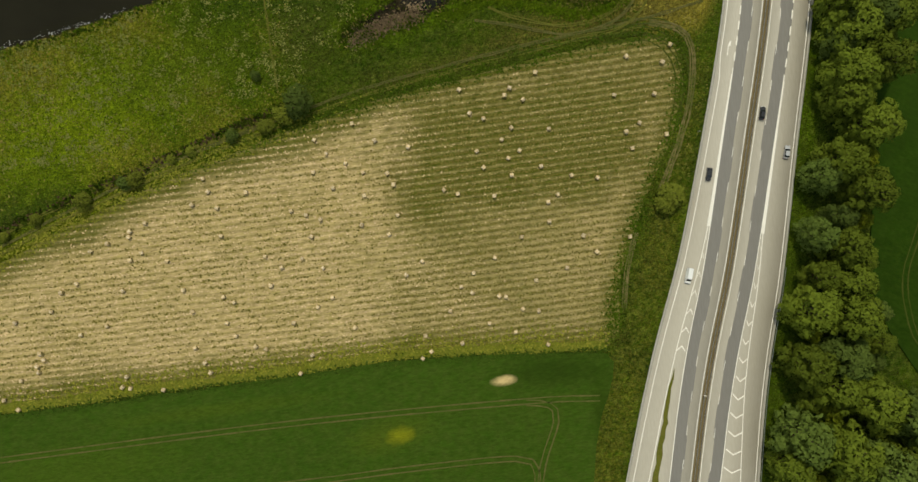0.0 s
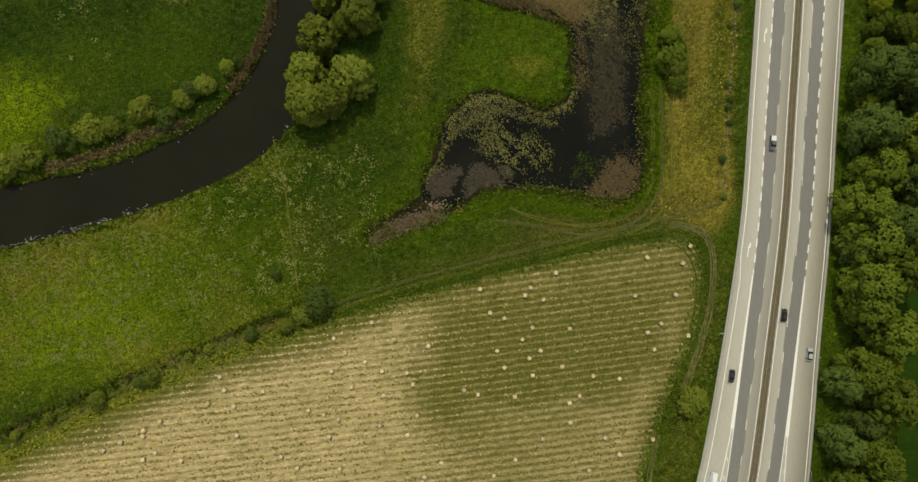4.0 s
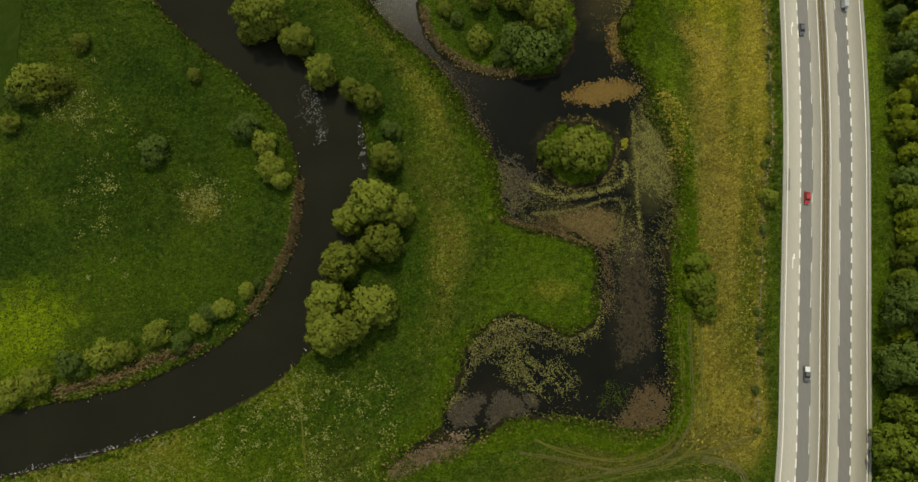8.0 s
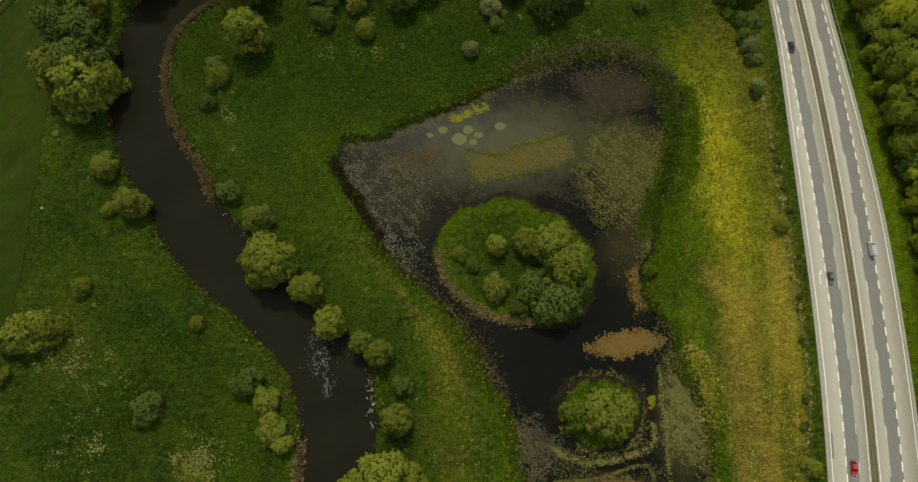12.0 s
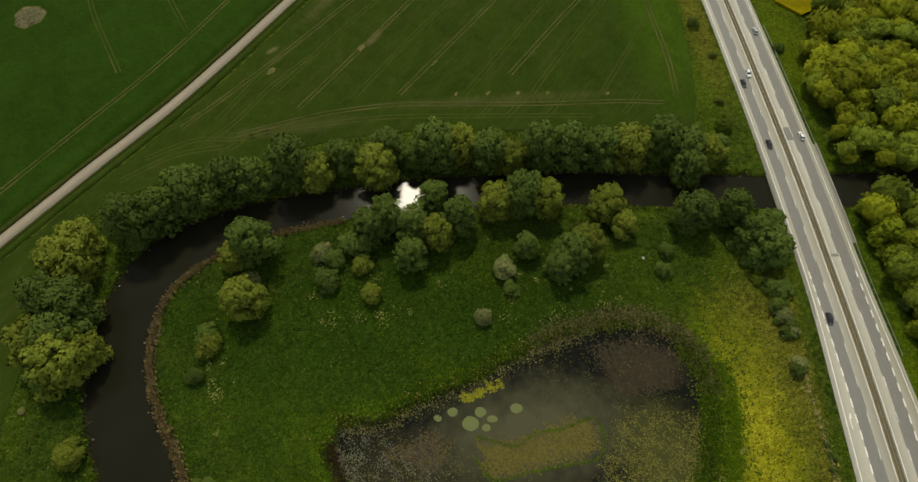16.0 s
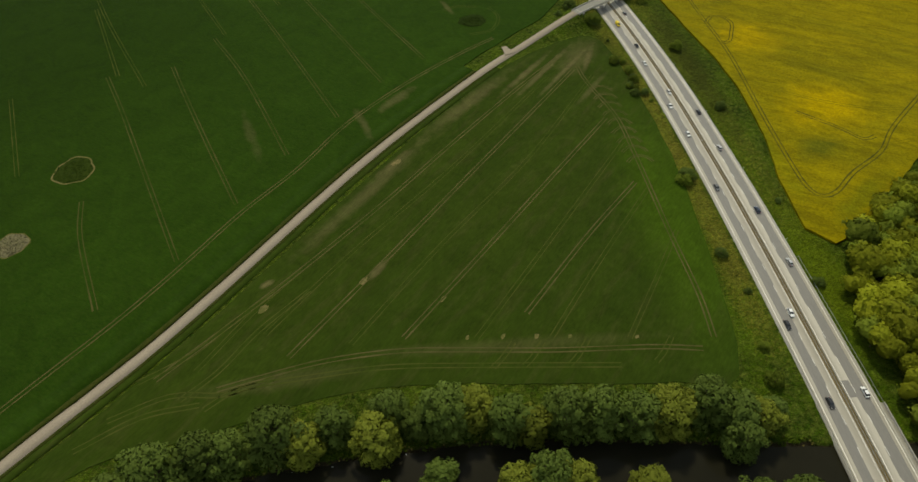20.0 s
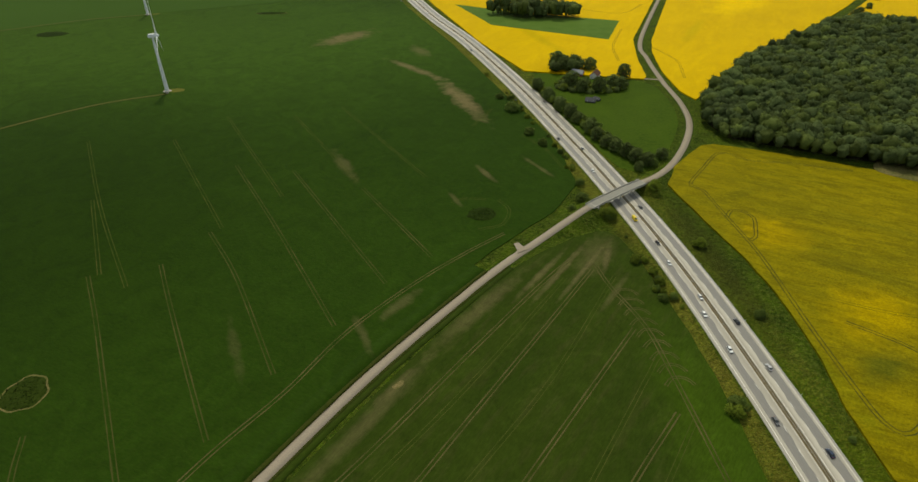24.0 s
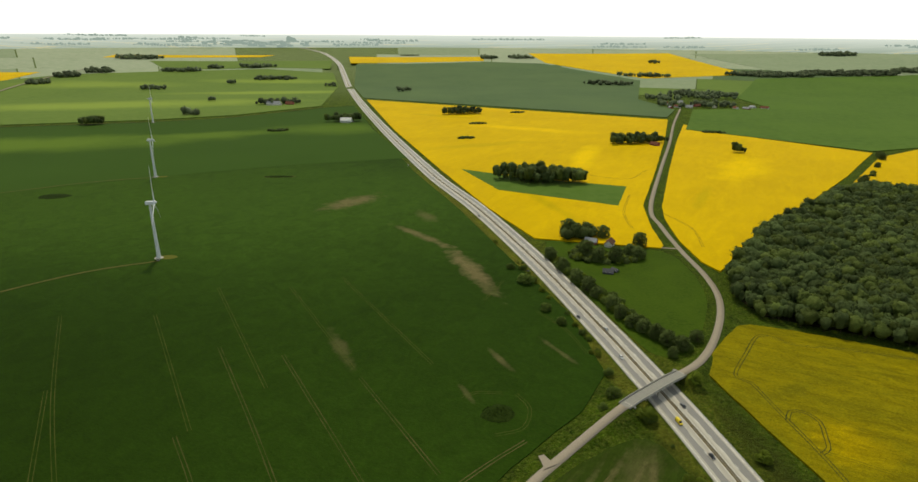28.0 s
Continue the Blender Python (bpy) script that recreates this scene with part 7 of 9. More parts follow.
for n, (x, y) in enumerate(BALES_0 + BALES_1 + BALES_2):
    s = rng.uniform(0.92, 1.08)
    m = Matrix.LocRotScale((x, y, 0.12), Euler((0, 0, rng.uniform(0, 3.14))), (s, s, s))
    if n == 0:
        first.matrix_world = m
    else:
        copy_thing(first, m).matrix_basis = m

# ---- mown headlands, ditch and paths ----
path_z = 0.17
for pts, w, m, lab in (
        ([(-260, -37), (-161, -1), (-139, 8), (-96, 24), (-45, 39), (-20, 45), (29, 53.5), (70, 59)], 1.3, MOWN, "pale mown swath along the field's edge"),
        ([(-260, -34), (-161, 1.4), (-139, 10.4), (-96, 26.4), (-45, 41.4), (-20, 47.4), (29, 56), (70, 61.5), (91, 66)], 1.2, TRACK, "worn wheel path along the field's edge"),
        ([(-163, 4.5), (-132, 16), (-100, 27), (-69, 36), (-50, 42)], 1.6, MOWN, "pale mown swath along the ditch"),
        ([(70, 108), (68.5, 85), (66.5, 73), (58, 64), (42, 61.5), (25, 66), (17, 70)], 1.4, MOWN, "curved mown swath round the pond"),
        ([(73, 108), (71.5, 85), (69.5, 72), (60, 61.5), (43, 58.5), (25, 63), (12, 66)], 1.3, TRACK, "curved wheel path round the pond"),
        ([(77, 108), (75, 85), (73, 70), (63, 59.5), (45, 57)], 1.2, MOWN, "curved mown swath round the pond"),
        ([(72, 60), (82, 57), (86, 50), (85, 36), (80, 20), (72, 2)], 2.2, SOIL, "bare worn strip at the field's corner"),
        ([(62, -12), (58, -25), (56, -38)], 1.8, SOIL, "bare worn strip at the field's edge"),
        ([(-63, 100), (-60, 80), (-59, 60), (-58, 48)], 0.5, MOWN, "narrow trodden path in the meadow"),
        ([(-150, 4), (-130, 12), (-112, 18), (-90, 26)], 1.0, MOWN, "pale mown swath along the ditch")):
    c = spline(pts, 3)
    w_ = w * (1 + 0.35 * wobble(c[:, 0], c[:, 1], 0.35, len(pts)))
    path_z += 0.012
    path = tagged(new("field_path"), lab, "path", kind="structure")
    pd_ = np.gradient(c, axis=0)
    pd_ /= np.linalg.norm(pd_, axis=1)[:, None] + 1e-9
    for o in ((-0.38, 0.0, 0.38) if w > 1.7 else (-0.25, 0.25)):
        side_ = c + np.column_stack([-pd_[:, 1], pd_[:, 0]]) * (o * w + 0.25 * wobble(c[:, 0], c[:, 1], 0.23, o * 9))[:, None]
        ribbon("rut", np.column_stack([side_, 0.17 * w_ + 0.18]), 0.5, path_z, m, path)
# the ditch and its scrub
c = spline([(-163.7, 5.2), (-146.8, 11.8), (-130, 17.6), (-111, 23.4), (-90, 30.8), (-73.4, 36.6), (-50, 43)], 1.2)
n = 900
q = c[rng.integers(len(c), size=n)] + rng.normal(0, 0.9, (n, 2))
q = q[wobble(q[:, 0], q[:, 1], 0.4) > -0.25]
n = len(q)
scatter("ditch_scrub", np.column_stack([q, np.full(n, 0.1)]), 0.5, TUSSOCK, "dark scrub and dead stalks along a ditch", rng, 0.9, cat="scrub")
q = c[rng.integers(len(c), size=260)] + rng.normal(0, 0.8, (260, 2))
scatter("ditch_stalks", np.column_stack([q, np.full(len(q), 0.1)]), 0.5, RUSSET, "brown dead stalks along a ditch", rng, 0.8, cat="scrub")

# ---- meadow tussocks ----
N = 210000
px, py = rng.uniform(-172, 122, N), rng.uniform(2, 352, N)
pz, pm, pl, pd, ph = terrain(px, py)
free = (pz > -0.45) & (pm < 0.5) & ~inside(px, py, hay_poly) & (px < mid_x(py) - half_left(py) - 1.5)
free &= ~inside(px, py, np.array([(-330, 165), (-165, 196), (-158, 215), (-157, 240), (-157, 300), (-160, 340), (-400, 340)], float))
free &= np.hypot((px - 20) / 22, (py - 122) / 13) > 0.95
px, py, pz, pl, pd, ph = (v[free] for v in (px, py, pz, pl, pd, ph))
roll = rng.uniform(0, 1, len(px))
lump_ = wobble(px, py, 0.9, 2) + 0.8 * wobble(px, py, 0.37, 6) + rng.uniform(-0.9, 0.9, len(px)) > -0.35
px, py, pz, pl, pd, ph, roll = (v[lump_] for v in (px, py, pz, pl, pd, ph, roll))
is_dry, is_lush = roll < pd * 0.95 + 0.008 + 0.03 * smooth(0.2, 1.0, wobble(px, py, 0.21, 5)) * (py < 104), roll > 1 - pl * 0.9
thin_ = (px > 60) & (pd > 0.2) & (rng.uniform(0, 1, len(px)) < 0.55)
is_dry, is_lush = is_dry & ~thin_, is_lush & ~thin_
is_olive = (pd > 0.42) & ~is_dry & ~is_lush & ~thin_
for mask, m, nm, lab in ((is_olive, OLIVE_TUFT, "olive_tufts", "olive grass tufts in the dry strip"), (is_dry, TUSSOCK_DRY, "dry_tussocks", "bleached grass tussocks"), (is_lush & ~is_dry, TUSSOCK_LUSH, "lush_sedge", "bright lush sedge tufts"), (~is_dry & ~is_lush & ~is_olive & ~thin_ & (ph <= 0.3), TUSSOCK, "grass_tussocks", "green grass tussocks in the meadow"), (~is_dry & ~is_lush & ~is_olive & ~thin_ & (ph > 0.3), HERB_TUFT, "dark_herbs", "dark green herbs in the meadow")):
    scatter(nm, np.column_stack([px, py, pz])[mask], 0.36, m, lab, rng, 0.14 if m in (TUSSOCK_DRY, OLIVE_TUFT) else 0.30, blades=1)

# bleached stalks standing in loose clusters
BLEACHED = mat("bleached_stalks", (0.150, 0.165, 0.038), (0.105, 0.125, 0.022), (0.21, 0.21, 0.06), 0.2, 1.5, 0.95, 0.0, per="island")
cl = np.column_stack([rng.uniform(-165, -28, 420), rng.uniform(28, 96, 420)])
cl = np.vstack([cl, np.column_stack([rng.normal(-92, 4, 30), rng.normal(158, 4, 30)]), np.column_stack([rng.normal(-128, 7, 22), rng.normal(160, 12, 22)]), np.column_stack([rng.normal(-140, 6, 14), rng.normal(195, 10, 14)]), np.column_stack([rng.uniform(78, 96, 26), rng.uniform(100, 260, 26)])])
cl = np.vstack([cl, np.column_stack([rng.normal(-146, 2, 16), rng.normal(203, 6, 16)]), np.column_stack([rng.normal(-128, 5, 10), rng.normal(188, 5, 10)]), np.column_stack([-65 + 6.5 * np.cos(np.arange(16)), 52 + 6 * np.sin(np.arange(16))]), np.column_stack([rng.uniform(-60, 60, 26), rng.uniform(304, 330, 26)]), np.column_stack([rng.normal(-88, 3, 8), rng.normal(283, 6, 8)])])
p = (cl[:, None, :] + rng.normal(0, 1.0, (len(cl), 16, 2)) * rng.uniform(0.4, 1.7, (len(cl), 1, 1))).reshape(-1, 2)
zz = terrain(p[:, 0], p[:, 1])[0]
ok = (zz > -0.3) & ~inside(p[:, 0], p[:, 1], hay_poly) & (p[:, 1] > 0.33 * p[:, 0] + 68)
ok |= ((p[:, 0] > 70) | (p[:, 1] > 270)) & (zz > -0.3)
scatter("bleached_stalks", np.column_stack([p, zz + 0.22])[ok], 0.30, BLEACHED, "bleached dead stalks in the rough grass", rng, 0.14, blades=1)

# ---- pond plants ----
LEVEL = -0.70


def mat_bed(name, pts, material, label, z=LEVEL + 0.01, ragged=0.9):
    return sheet(name, pts, z, material, label, "plant bed", 1.6, thick=0.06, ragged=ragged)


def fill(poly, n, clump=0.0, k=0.0, soft=3.0):
    """Random points in an outline, thinned into clumps and towards its rim."""
    poly = np.array(poly, float)
    lo, hi = poly.min(0) - soft, poly.max(0) + soft
    p = rng.uniform(lo, hi, (n, 2))
    d = signed(p[:, 0], p[:, 1], poly) + 1.6 * wobble(p[:, 0], p[:, 1], 0.5, k) + 0.8 * wobble(p[:, 0], p[:, 1], 1.7, k + 1)
    rim = d + rng.uniform(-soft, soft, n) < 0
    lump = wobble(p[:, 0], p[:, 1], 0.45, k) + 0.7 * wobble(p[:, 0], p[:, 1], 1.3, k + 2) + 0.5 * wobble(p[:, 0], p[:, 1], 2.9, k + 5) + rng.uniform(-0.3, 0.3, n) > clump - 0.35
    return p[rim & lump]


def at_level(p, z=LEVEL + 0.02):
    return np.column_stack([p, z + rng.uniform(0, 0.05, len(p))])


BRIGHT_WEED = mat("olive_water_weed", (0.150, 0.145, 0.036), (0.095, 0.100, 0.026), (0.20, 0.18, 0.055), 0.3, 1.5, 0.8, 0.0, per="island", vary=(0.5, 1.3))
FADED = mat("fading_lily_leaves", (0.125, 0.118, 0.024), (0.085, 0.085, 0.020), (0.17, 0.15, 0.035), 0.1, 1.5, 0.8, 0.0, per="island")
WEEDY_SILT = mat("weedy_silt", (0.092, 0.077, 0.020), (0.066, 0.059, 0.017), (0.112, 0.092, 0.023), 0.2, 1.0, per="island")
for x, y, r in ((-6.6, 272.4, 1.7), (-0.5, 268.3, 2.8), (3, 271.8, 1.9), (6.8, 269.4, 1.6), (15.3, 272.6, 2.0), (-11.5, 270.5, 1.3), (4.5, 266.8, 1.4)):
    a = np.linspace(0, 6.2832, 10)[:-1]
    mat_bed("lily_bed", [(x + r * math.cos(t), y + r * 0.85 * math.sin(t)) for t in a], PALE_PAD, "round pale green lily bed", ragged=0.3)
MUDFLAT = mat("brown_mud", (0.043, 0.036, 0.024), (0.030, 0.025, 0.017), (0.058, 0.048, 0.031), 0.15, 0.8, 0.75, 0.2, per="island", vary=(0.75, 1.2))
RUSTY = mat("rusty_silt", (0.098, 0.066, 0.024), (0.066, 0.048, 0.020), (0.120, 0.088, 0.032), 0.15, 0.8, 0.75, 0.2, per="island", vary=(0.7, 1.25))
RUSTBED = mat("pale_russet_reed", (0.155, 0.108, 0.060), (0.095, 0.070, 0.040), (0.20, 0.145, 0.085), 0.2, 0.6, 0.9, 0.0, per="island", vary=(0.6, 1.25))
MUD_BANKS = [
    ([(39, 187), (45, 190), (53, 192), (62, 191), (64, 188.5), (57, 186.5), (47, 185)], 2600, OCHRE, "ochre silt bar just above the water"),
    ([(57, 200), (62, 207), (62, 214), (57, 212)], 500, OCHRE, "ochre silt bar just above the water"),
    ([(3, 261), (12, 261), (20.4, 263), (33.5, 267.8), (40, 265), (40, 258), (23.4, 254.4), (9, 252), (4, 252.4)], 5200, WEEDY_SILT, "olive weedy silt bar in the pond"),
    ([(-3.5, 277), (2, 279.5), (9.5, 282), (10.5, 280.5), (6, 278), (0, 275.5)], 900, ALGAE, "bright yellow green algae bed"),
    ([(56.4, 170), (58, 170), (58, 167.5), (56.8, 167)], 260, ALGAE, "yellow algae clump on the pond"),
    ([(-27.3, 259), (-14.8, 266), (-7.7, 263.4), (-11, 256.5), (-23.3, 255.5)], 900, RUSSET, "purplish brown mud bank in the pond"),
    ([(53, 137), (60, 137), (61, 116), (59, 98), (49, 92), (51, 115)], 3600, PEAT, "dark brown mud bank in the pond"),
    ([(-33, 64), (-24, 68.5), (-14, 71.5), (-6, 72), (-6, 66), (-16, 60.5), (-24, 59)], 4200, RUSTBED, "pale russet reed bed on silt"),
    ([(-9.6, 83.2), (-0.4, 84.1), (-3.5, 78.5), (-8.9, 76.7)], 2600, MUDFLAT, "brown mud flat in the black pond"),
    ([(6.7, 85.2), (17.8, 82.3), (14.8, 78.2), (9.2, 75.4), (4.7, 73.1), (2.3, 77)], 3600, MUDFLAT, "brown mud flat in the black pond"),
    ([(46.6, 73.8), (56.2, 83.8), (62.4, 81.2), (61.7, 73.8), (54.8, 69), (47.5, 71.6)], 2600, RUSSET, "brown dead stalks in the pond's corner"),
    ([(8.3, 165.3), (17.2, 165.8), (25.4, 157.2), (15.8, 146.6), (11.8, 152.5)], 2600, MUDFLAT, "brown mud flat at the pond's edge"),
    ([(33, 143), (42, 145.8), (50.8, 144), (51, 136), (43, 134.5), (34.8, 137.4)], 2600, RUSTY, "rusty brown silt bar in the pond"),
    ([(-21.7, 259), (-15, 263.3), (-10.9, 257.2), (-15.4, 253.9)], 1500, MUDFLAT, "purplish brown mud bank in the pond"),
    ([(44, 292), (62, 296), (74, 288), (70, 278), (53, 276)], 3000, PEAT, "dark brown mud bank in the pond"),
    ([(28, 163), (34, 154), (48, 154), (54, 162), (54, 172), (44, 179), (33, 177)], 2600, WEEDY_SILT, "brown silt apron round the islet"),
    ([(18, 246), (40, 250), (60, 240), (66, 226), (50, 236), (30, 244)], 2200, PEAT, "brown silt in shallow water"),
]
for k, (poly, n, m, lab) in enumerate(MUD_BANKS):
    p = fill(poly, int(n * 2.2), -1.0 if m in (OCHRE, ALGAE, WEEDY_SILT) else -0.55, 7 + k * 2.1, 2.2 if m is OCHRE else 1.0 if m is ALGAE else 2.4)
    scatter("mud_bank", np.column_stack([p, LEVEL - 0.012 + rng.uniform(0, 0.03, len(p))]), 0.42, m, lab, rng, 0.02, cat="mud bank", blades=1, flat=True)

DRIFT = mat("grey_drift_weed", (0.100, 0.105, 0.070), (0.065, 0.070, 0.045), (0.15, 0.15, 0.10), 0.3, 1.5, 0.7, 0.0, per="island", vary=(0.5, 1.3))
BEDS = [
    ([(50.6, 270), (75, 267), (73, 246), (60, 231), (47, 233), (41.6, 251)], 5600, 0.0, FADED, "yellow floating leaves"),
    ([(6.7, 95.6), (13, 101), (20.7, 96.6), (31.3, 92), (31.5, 84.3), (19.7, 84), (10, 89.6)], 2700, 0.1, BRIGHT_WEED, "matted olive water weed"),
    ([(62.1, 170.5), (66, 183), (71, 183), (72.7, 169.8), (75.5, 159.3), (73.1, 148), (62.4, 153), (61.1, 159.2)], 5200, -0.25, BRIGHT_WEED, "matted yellow green water weed"),
    ([(43.4, 85.8), (48.5, 82.2), (45.8, 77.1), (41.8, 79.5)], 700, 0.0, TUSSOCK, "green water weed in the black pond"),
    ([(56, 141), (60, 138), (58, 128), (53, 131)], 500, -0.1, BRIGHT_WEED, "pale water weed"),
    ([(-48, 268), (-32, 266), (-14, 252), (-16, 222), (-32, 229), (-45, 253)], 5200, 0.45, DRIFT, "grey green drifting weed on black water"),
    ([(23.6, 156), (33.6, 152), (54.6, 155.5), (56, 158), (34, 154), (24, 158)], 700, -0.4, PAD, "matted olive water weed"),
    ([(-44, 262), (-20, 266), (-2, 262), (6, 246), (-12, 242), (-30, 232)], 2600, 0.35, PAD, "drifting water weed"),
    ([(-4, 97), (4, 107), (14, 111), (30, 106), (40, 110), (40, 103), (22, 104), (6, 100)], 3200, -0.1, PAD, "matted olive water weed"),
    ([(42, 112), (46, 135), (52, 150), (60, 150), (55, 130), (50, 110)], 1700, 0.3, PAD, "drifting water weed"),
    ([(8, 150), (14, 146), (30, 140), (36, 150), (24, 158), (12, 165)], 2200, 0.1, PAD, "drifting water weed"),
    ([(45, 72), (62, 74), (66, 86), (58, 90), (48, 80)], 1000, 0.1, RUSSET, "brown drifting weed"),
    ([(60, 120), (72, 125), (74, 145), (64, 140)], 1000, 0.2, PAD, "drifting water weed"),
    ([(-26, 222), (-16, 212), (0, 192), (10, 196), (-6, 212), (-14, 226)], 1300, 0.35, RUSSET, "brown drifting weed"),
    ([(28, 245), (60, 232), (66, 215), (58, 205), (48, 215), (42, 235)], 900, 0.45, PAD, "drifting water weed"),
    ([(10, 288), (45, 295), (75, 280), (70, 262), (30, 276)], 900, 0.4, PAD, "drifting water weed"),
]
for k, (poly, n, clump, m, lab) in enumerate(BEDS):
    scatter("water_weed", at_level(fill(poly, int(n * 3.4), clump, k * 1.3)), 0.2, m, lab, rng, 0.1, cat="water weed", blades=1, flat=True)
def weed_line(line, width, n, material, label, size=0.22):
    """A narrow broken band of floating weed along a curve."""
    c = spline(line, 0.7)
    p = c[rng.integers(len(c), size=n)][:, :2] + rng.normal(0, width, (n, 2)) * (0.6 + 0.5 * rng.uniform(0, 1, (n, 1)))
    p = p[wobble(p[:, 0], p[:, 1], 0.8, n) + rng.uniform(-0.6, 0.9, len(p)) > -0.3]
    scatter("water_weed", at_level(p, LEVEL + 0.03), size, material, label, rng, 0.12, cat="water weed", blades=1, flat=True)


weed_line([(57, 162), (55.8, 155.6), (46, 152.1), (33.8, 151.2), (28.4, 153.4), (23.7, 156.2)], 0.7, 1900, BRIGHT_WEED, "curved line of olive weed round the islet")
weed_line([(22.9, 146.1), (31.2, 146), (40.1, 147.1), (49.1, 149.3), (54.3, 148.3), (54.1, 141.6), (51.5, 132.8)], 0.4, 1200, PAD, "thin line of weed on the pond")
weed_line([(61.8, 180), (61, 158.1), (60, 147.9), (60.2, 137.8)], 0.6, 1000, BRIGHT_WEED, "thin line of yellow green weed on the pond")
weed_line([(1.2, 263.8), (8.7, 261.6), (14.8, 260.4), (21.3, 264.2), (30.7, 265.3), (40.2, 268.1), (43.6, 262.8), (40.5, 255.4), (29.6, 253.6), (17.2, 251.9), (6.4, 250.1), (0.7, 256.3)], 0.45, 2200, TUSSOCK, "dark green rim of a weedy silt bar")
weed_line([(-11, 83), (-6.5, 97), (1.5, 105), (12, 109.5), (24, 106.5), (32, 102.5), (40, 105), (44, 112)], 1.5, 2900, BRIGHT_WEED, "broken olive weed along the curved shore", 0.24)
weed_line([(-8, 84), (-3, 95), (6, 101), (16, 104), (26, 101), (36, 98)], 1.2, 1500, PAD, "broken dark olive weed on black water", 0.24)
weed_line([(46, 110), (47, 122), (45, 134), (36, 139), (24, 143)], 1.4, 2200, RUSSET, "brown broken stalks along the shore")
weed_line([(16, 75.5), (28, 75), (38, 73), (50, 70)], 0.9, 1500, PAD, "grey green weed along the southern shore")
weed_line([(-46, 262), (-40, 249), (-33, 232), (-24, 219), (-12, 206)], 3.0, 3600, RUSSET, "brown stalks and mud along the ragged shore")
weed_line([(-44, 262), (-38, 247), (-31, 231), (-22, 219)], 3.6, 1600, DRIFT, "grey drift weed along the ragged shore", 0.3)
weed_line([(-44, 268), (-32, 269), (-16, 275), (0, 281), (20, 291), (40, 297)], 2.2, 3000, PAD, "olive weed along the northern shore")
weed_line([(-14, 207), (-2, 190), (6, 174), (10, 158), (11, 149)], 1.8, 1600, DRIFT, "grey drift weed along the shore", 0.26)
weed_line([(-9, 206), (2, 190), (8, 176), (10, 160)], 1.6, 1800, RUSSET, "brown broken stalks along the shore")
weed_line([(62, 212), (66, 226), (70, 238), (74, 250), (76, 266)], 2.4, 3200, FADED, "yellow floating leaves along the shore")
# broad sedge belt on the pond's eastern shore
for line, w, n, m, lab in (
        ([(64, 228), (70, 240), (77, 252), (81, 266), (82, 280), (78, 292)], 2.4, 5200, TUSSOCK, "dark green sedge belt beside the pond"),
        ([(70, 226), (77, 238), (84, 252), (88, 268), (88, 284)], 1.6, 3000, TUSSOCK_LUSH, "bright green sedge belt beside the pond"),
        ([(64, 206), (70, 214), (72, 224)], 2.6, 1600, TUSSOCK_LUSH, "bright green sedge belt beside the pond"),
        ([(76, 180), (79, 168), (78, 150), (77, 130), (72, 112), (70, 92), (69, 76), (60, 67), (46, 65), (30, 70), (16, 72), (2, 68)], 1.2, 5200, TUSSOCK_LUSH, "bright green sedge rim of the pond"),
        ([(73, 186), (77, 176), (76, 160)], 1.6, 1200, OLIVE_TUFT, "olive sedge at the pond's edge")):
    c = spline(line, 1.0)
    q = c[rng.integers(len(c), size=n)] + rng.normal(0, w, (n, 2))
    scatter("sedge_belt", np.column_stack([q, np.maximum(terrain(q[:, 0], q[:, 1])[0], LEVEL)]), 0.42, m, lab, rng, 0.55, cat="sedge", blades=1)
# sedge and dark herbs round the pond and along the river
NS = 20000
around = POND[rng.integers(len(POND), size=NS)] + rng.normal(0, 1.0, (NS, 2)) * rng.uniform(0.4, 3.0, (NS, 1))
z9 = terrain(around[:, 0], around[:, 1])[0]
ok = (z9 > -0.9) & (around[:, 0] < mid_x(around[:, 1]) - 22) & (wobble(around[:, 0], around[:, 1], 0.18, 2) + rng.uniform(-0.7, 0.7, NS) > -0.15)
ok &= signed(around[:, 0], around[:, 1], np.array([(6, 143), (14, 142), (30, 136), (41, 131), (42, 120), (37, 111), (28, 108), (14, 113), (4, 112), (-4, 110), (-4, 143)], float)) > 0.6
around, z9 = around[ok], z9[ok]
pick = rng.uniform(0, 1, len(around))
for lo, hi, m, lab in ((0, 0.22, TUSSOCK_LUSH, "bright sedge at the pond's edge"), (0.22, 0.84, TUSSOCK, "dark herbs at the pond's edge"), (0.84, 1.01, TUSSOCK_DRY, "bleached sedge at the pond's edge")):
    w = (pick >= lo) & (pick < hi)
    scatter("shore_sedge", np.column_stack([around, z9])[w], 0.38, m, lab, rng, 0.7, cat="sedge", blades=2)
k = rng.uniform(0, len(RIVER) - 1.01, 12000)
sidew = rng.choice([-1, 1], 12000)
along = np.column_stack([np.interp(k, np.arange(len(RIVER)), RIVER[:, c]) for c in range(3)])
dirs = np.gradient(RIVER[:, :2], axis=0)[k.astype(int)]
dirs /= np.linalg.norm(dirs, axis=1)[:, None]
shore_r = along[:, :2] + np.column_stack([-dirs[:, 1], dirs[:, 0]]) * (sidew * (along[:, 2] + rng.normal(0.8, 1.0, 12000)))[:, None]
zr = terrain(shore_r[:, 0], shore_r[:, 1])[0]
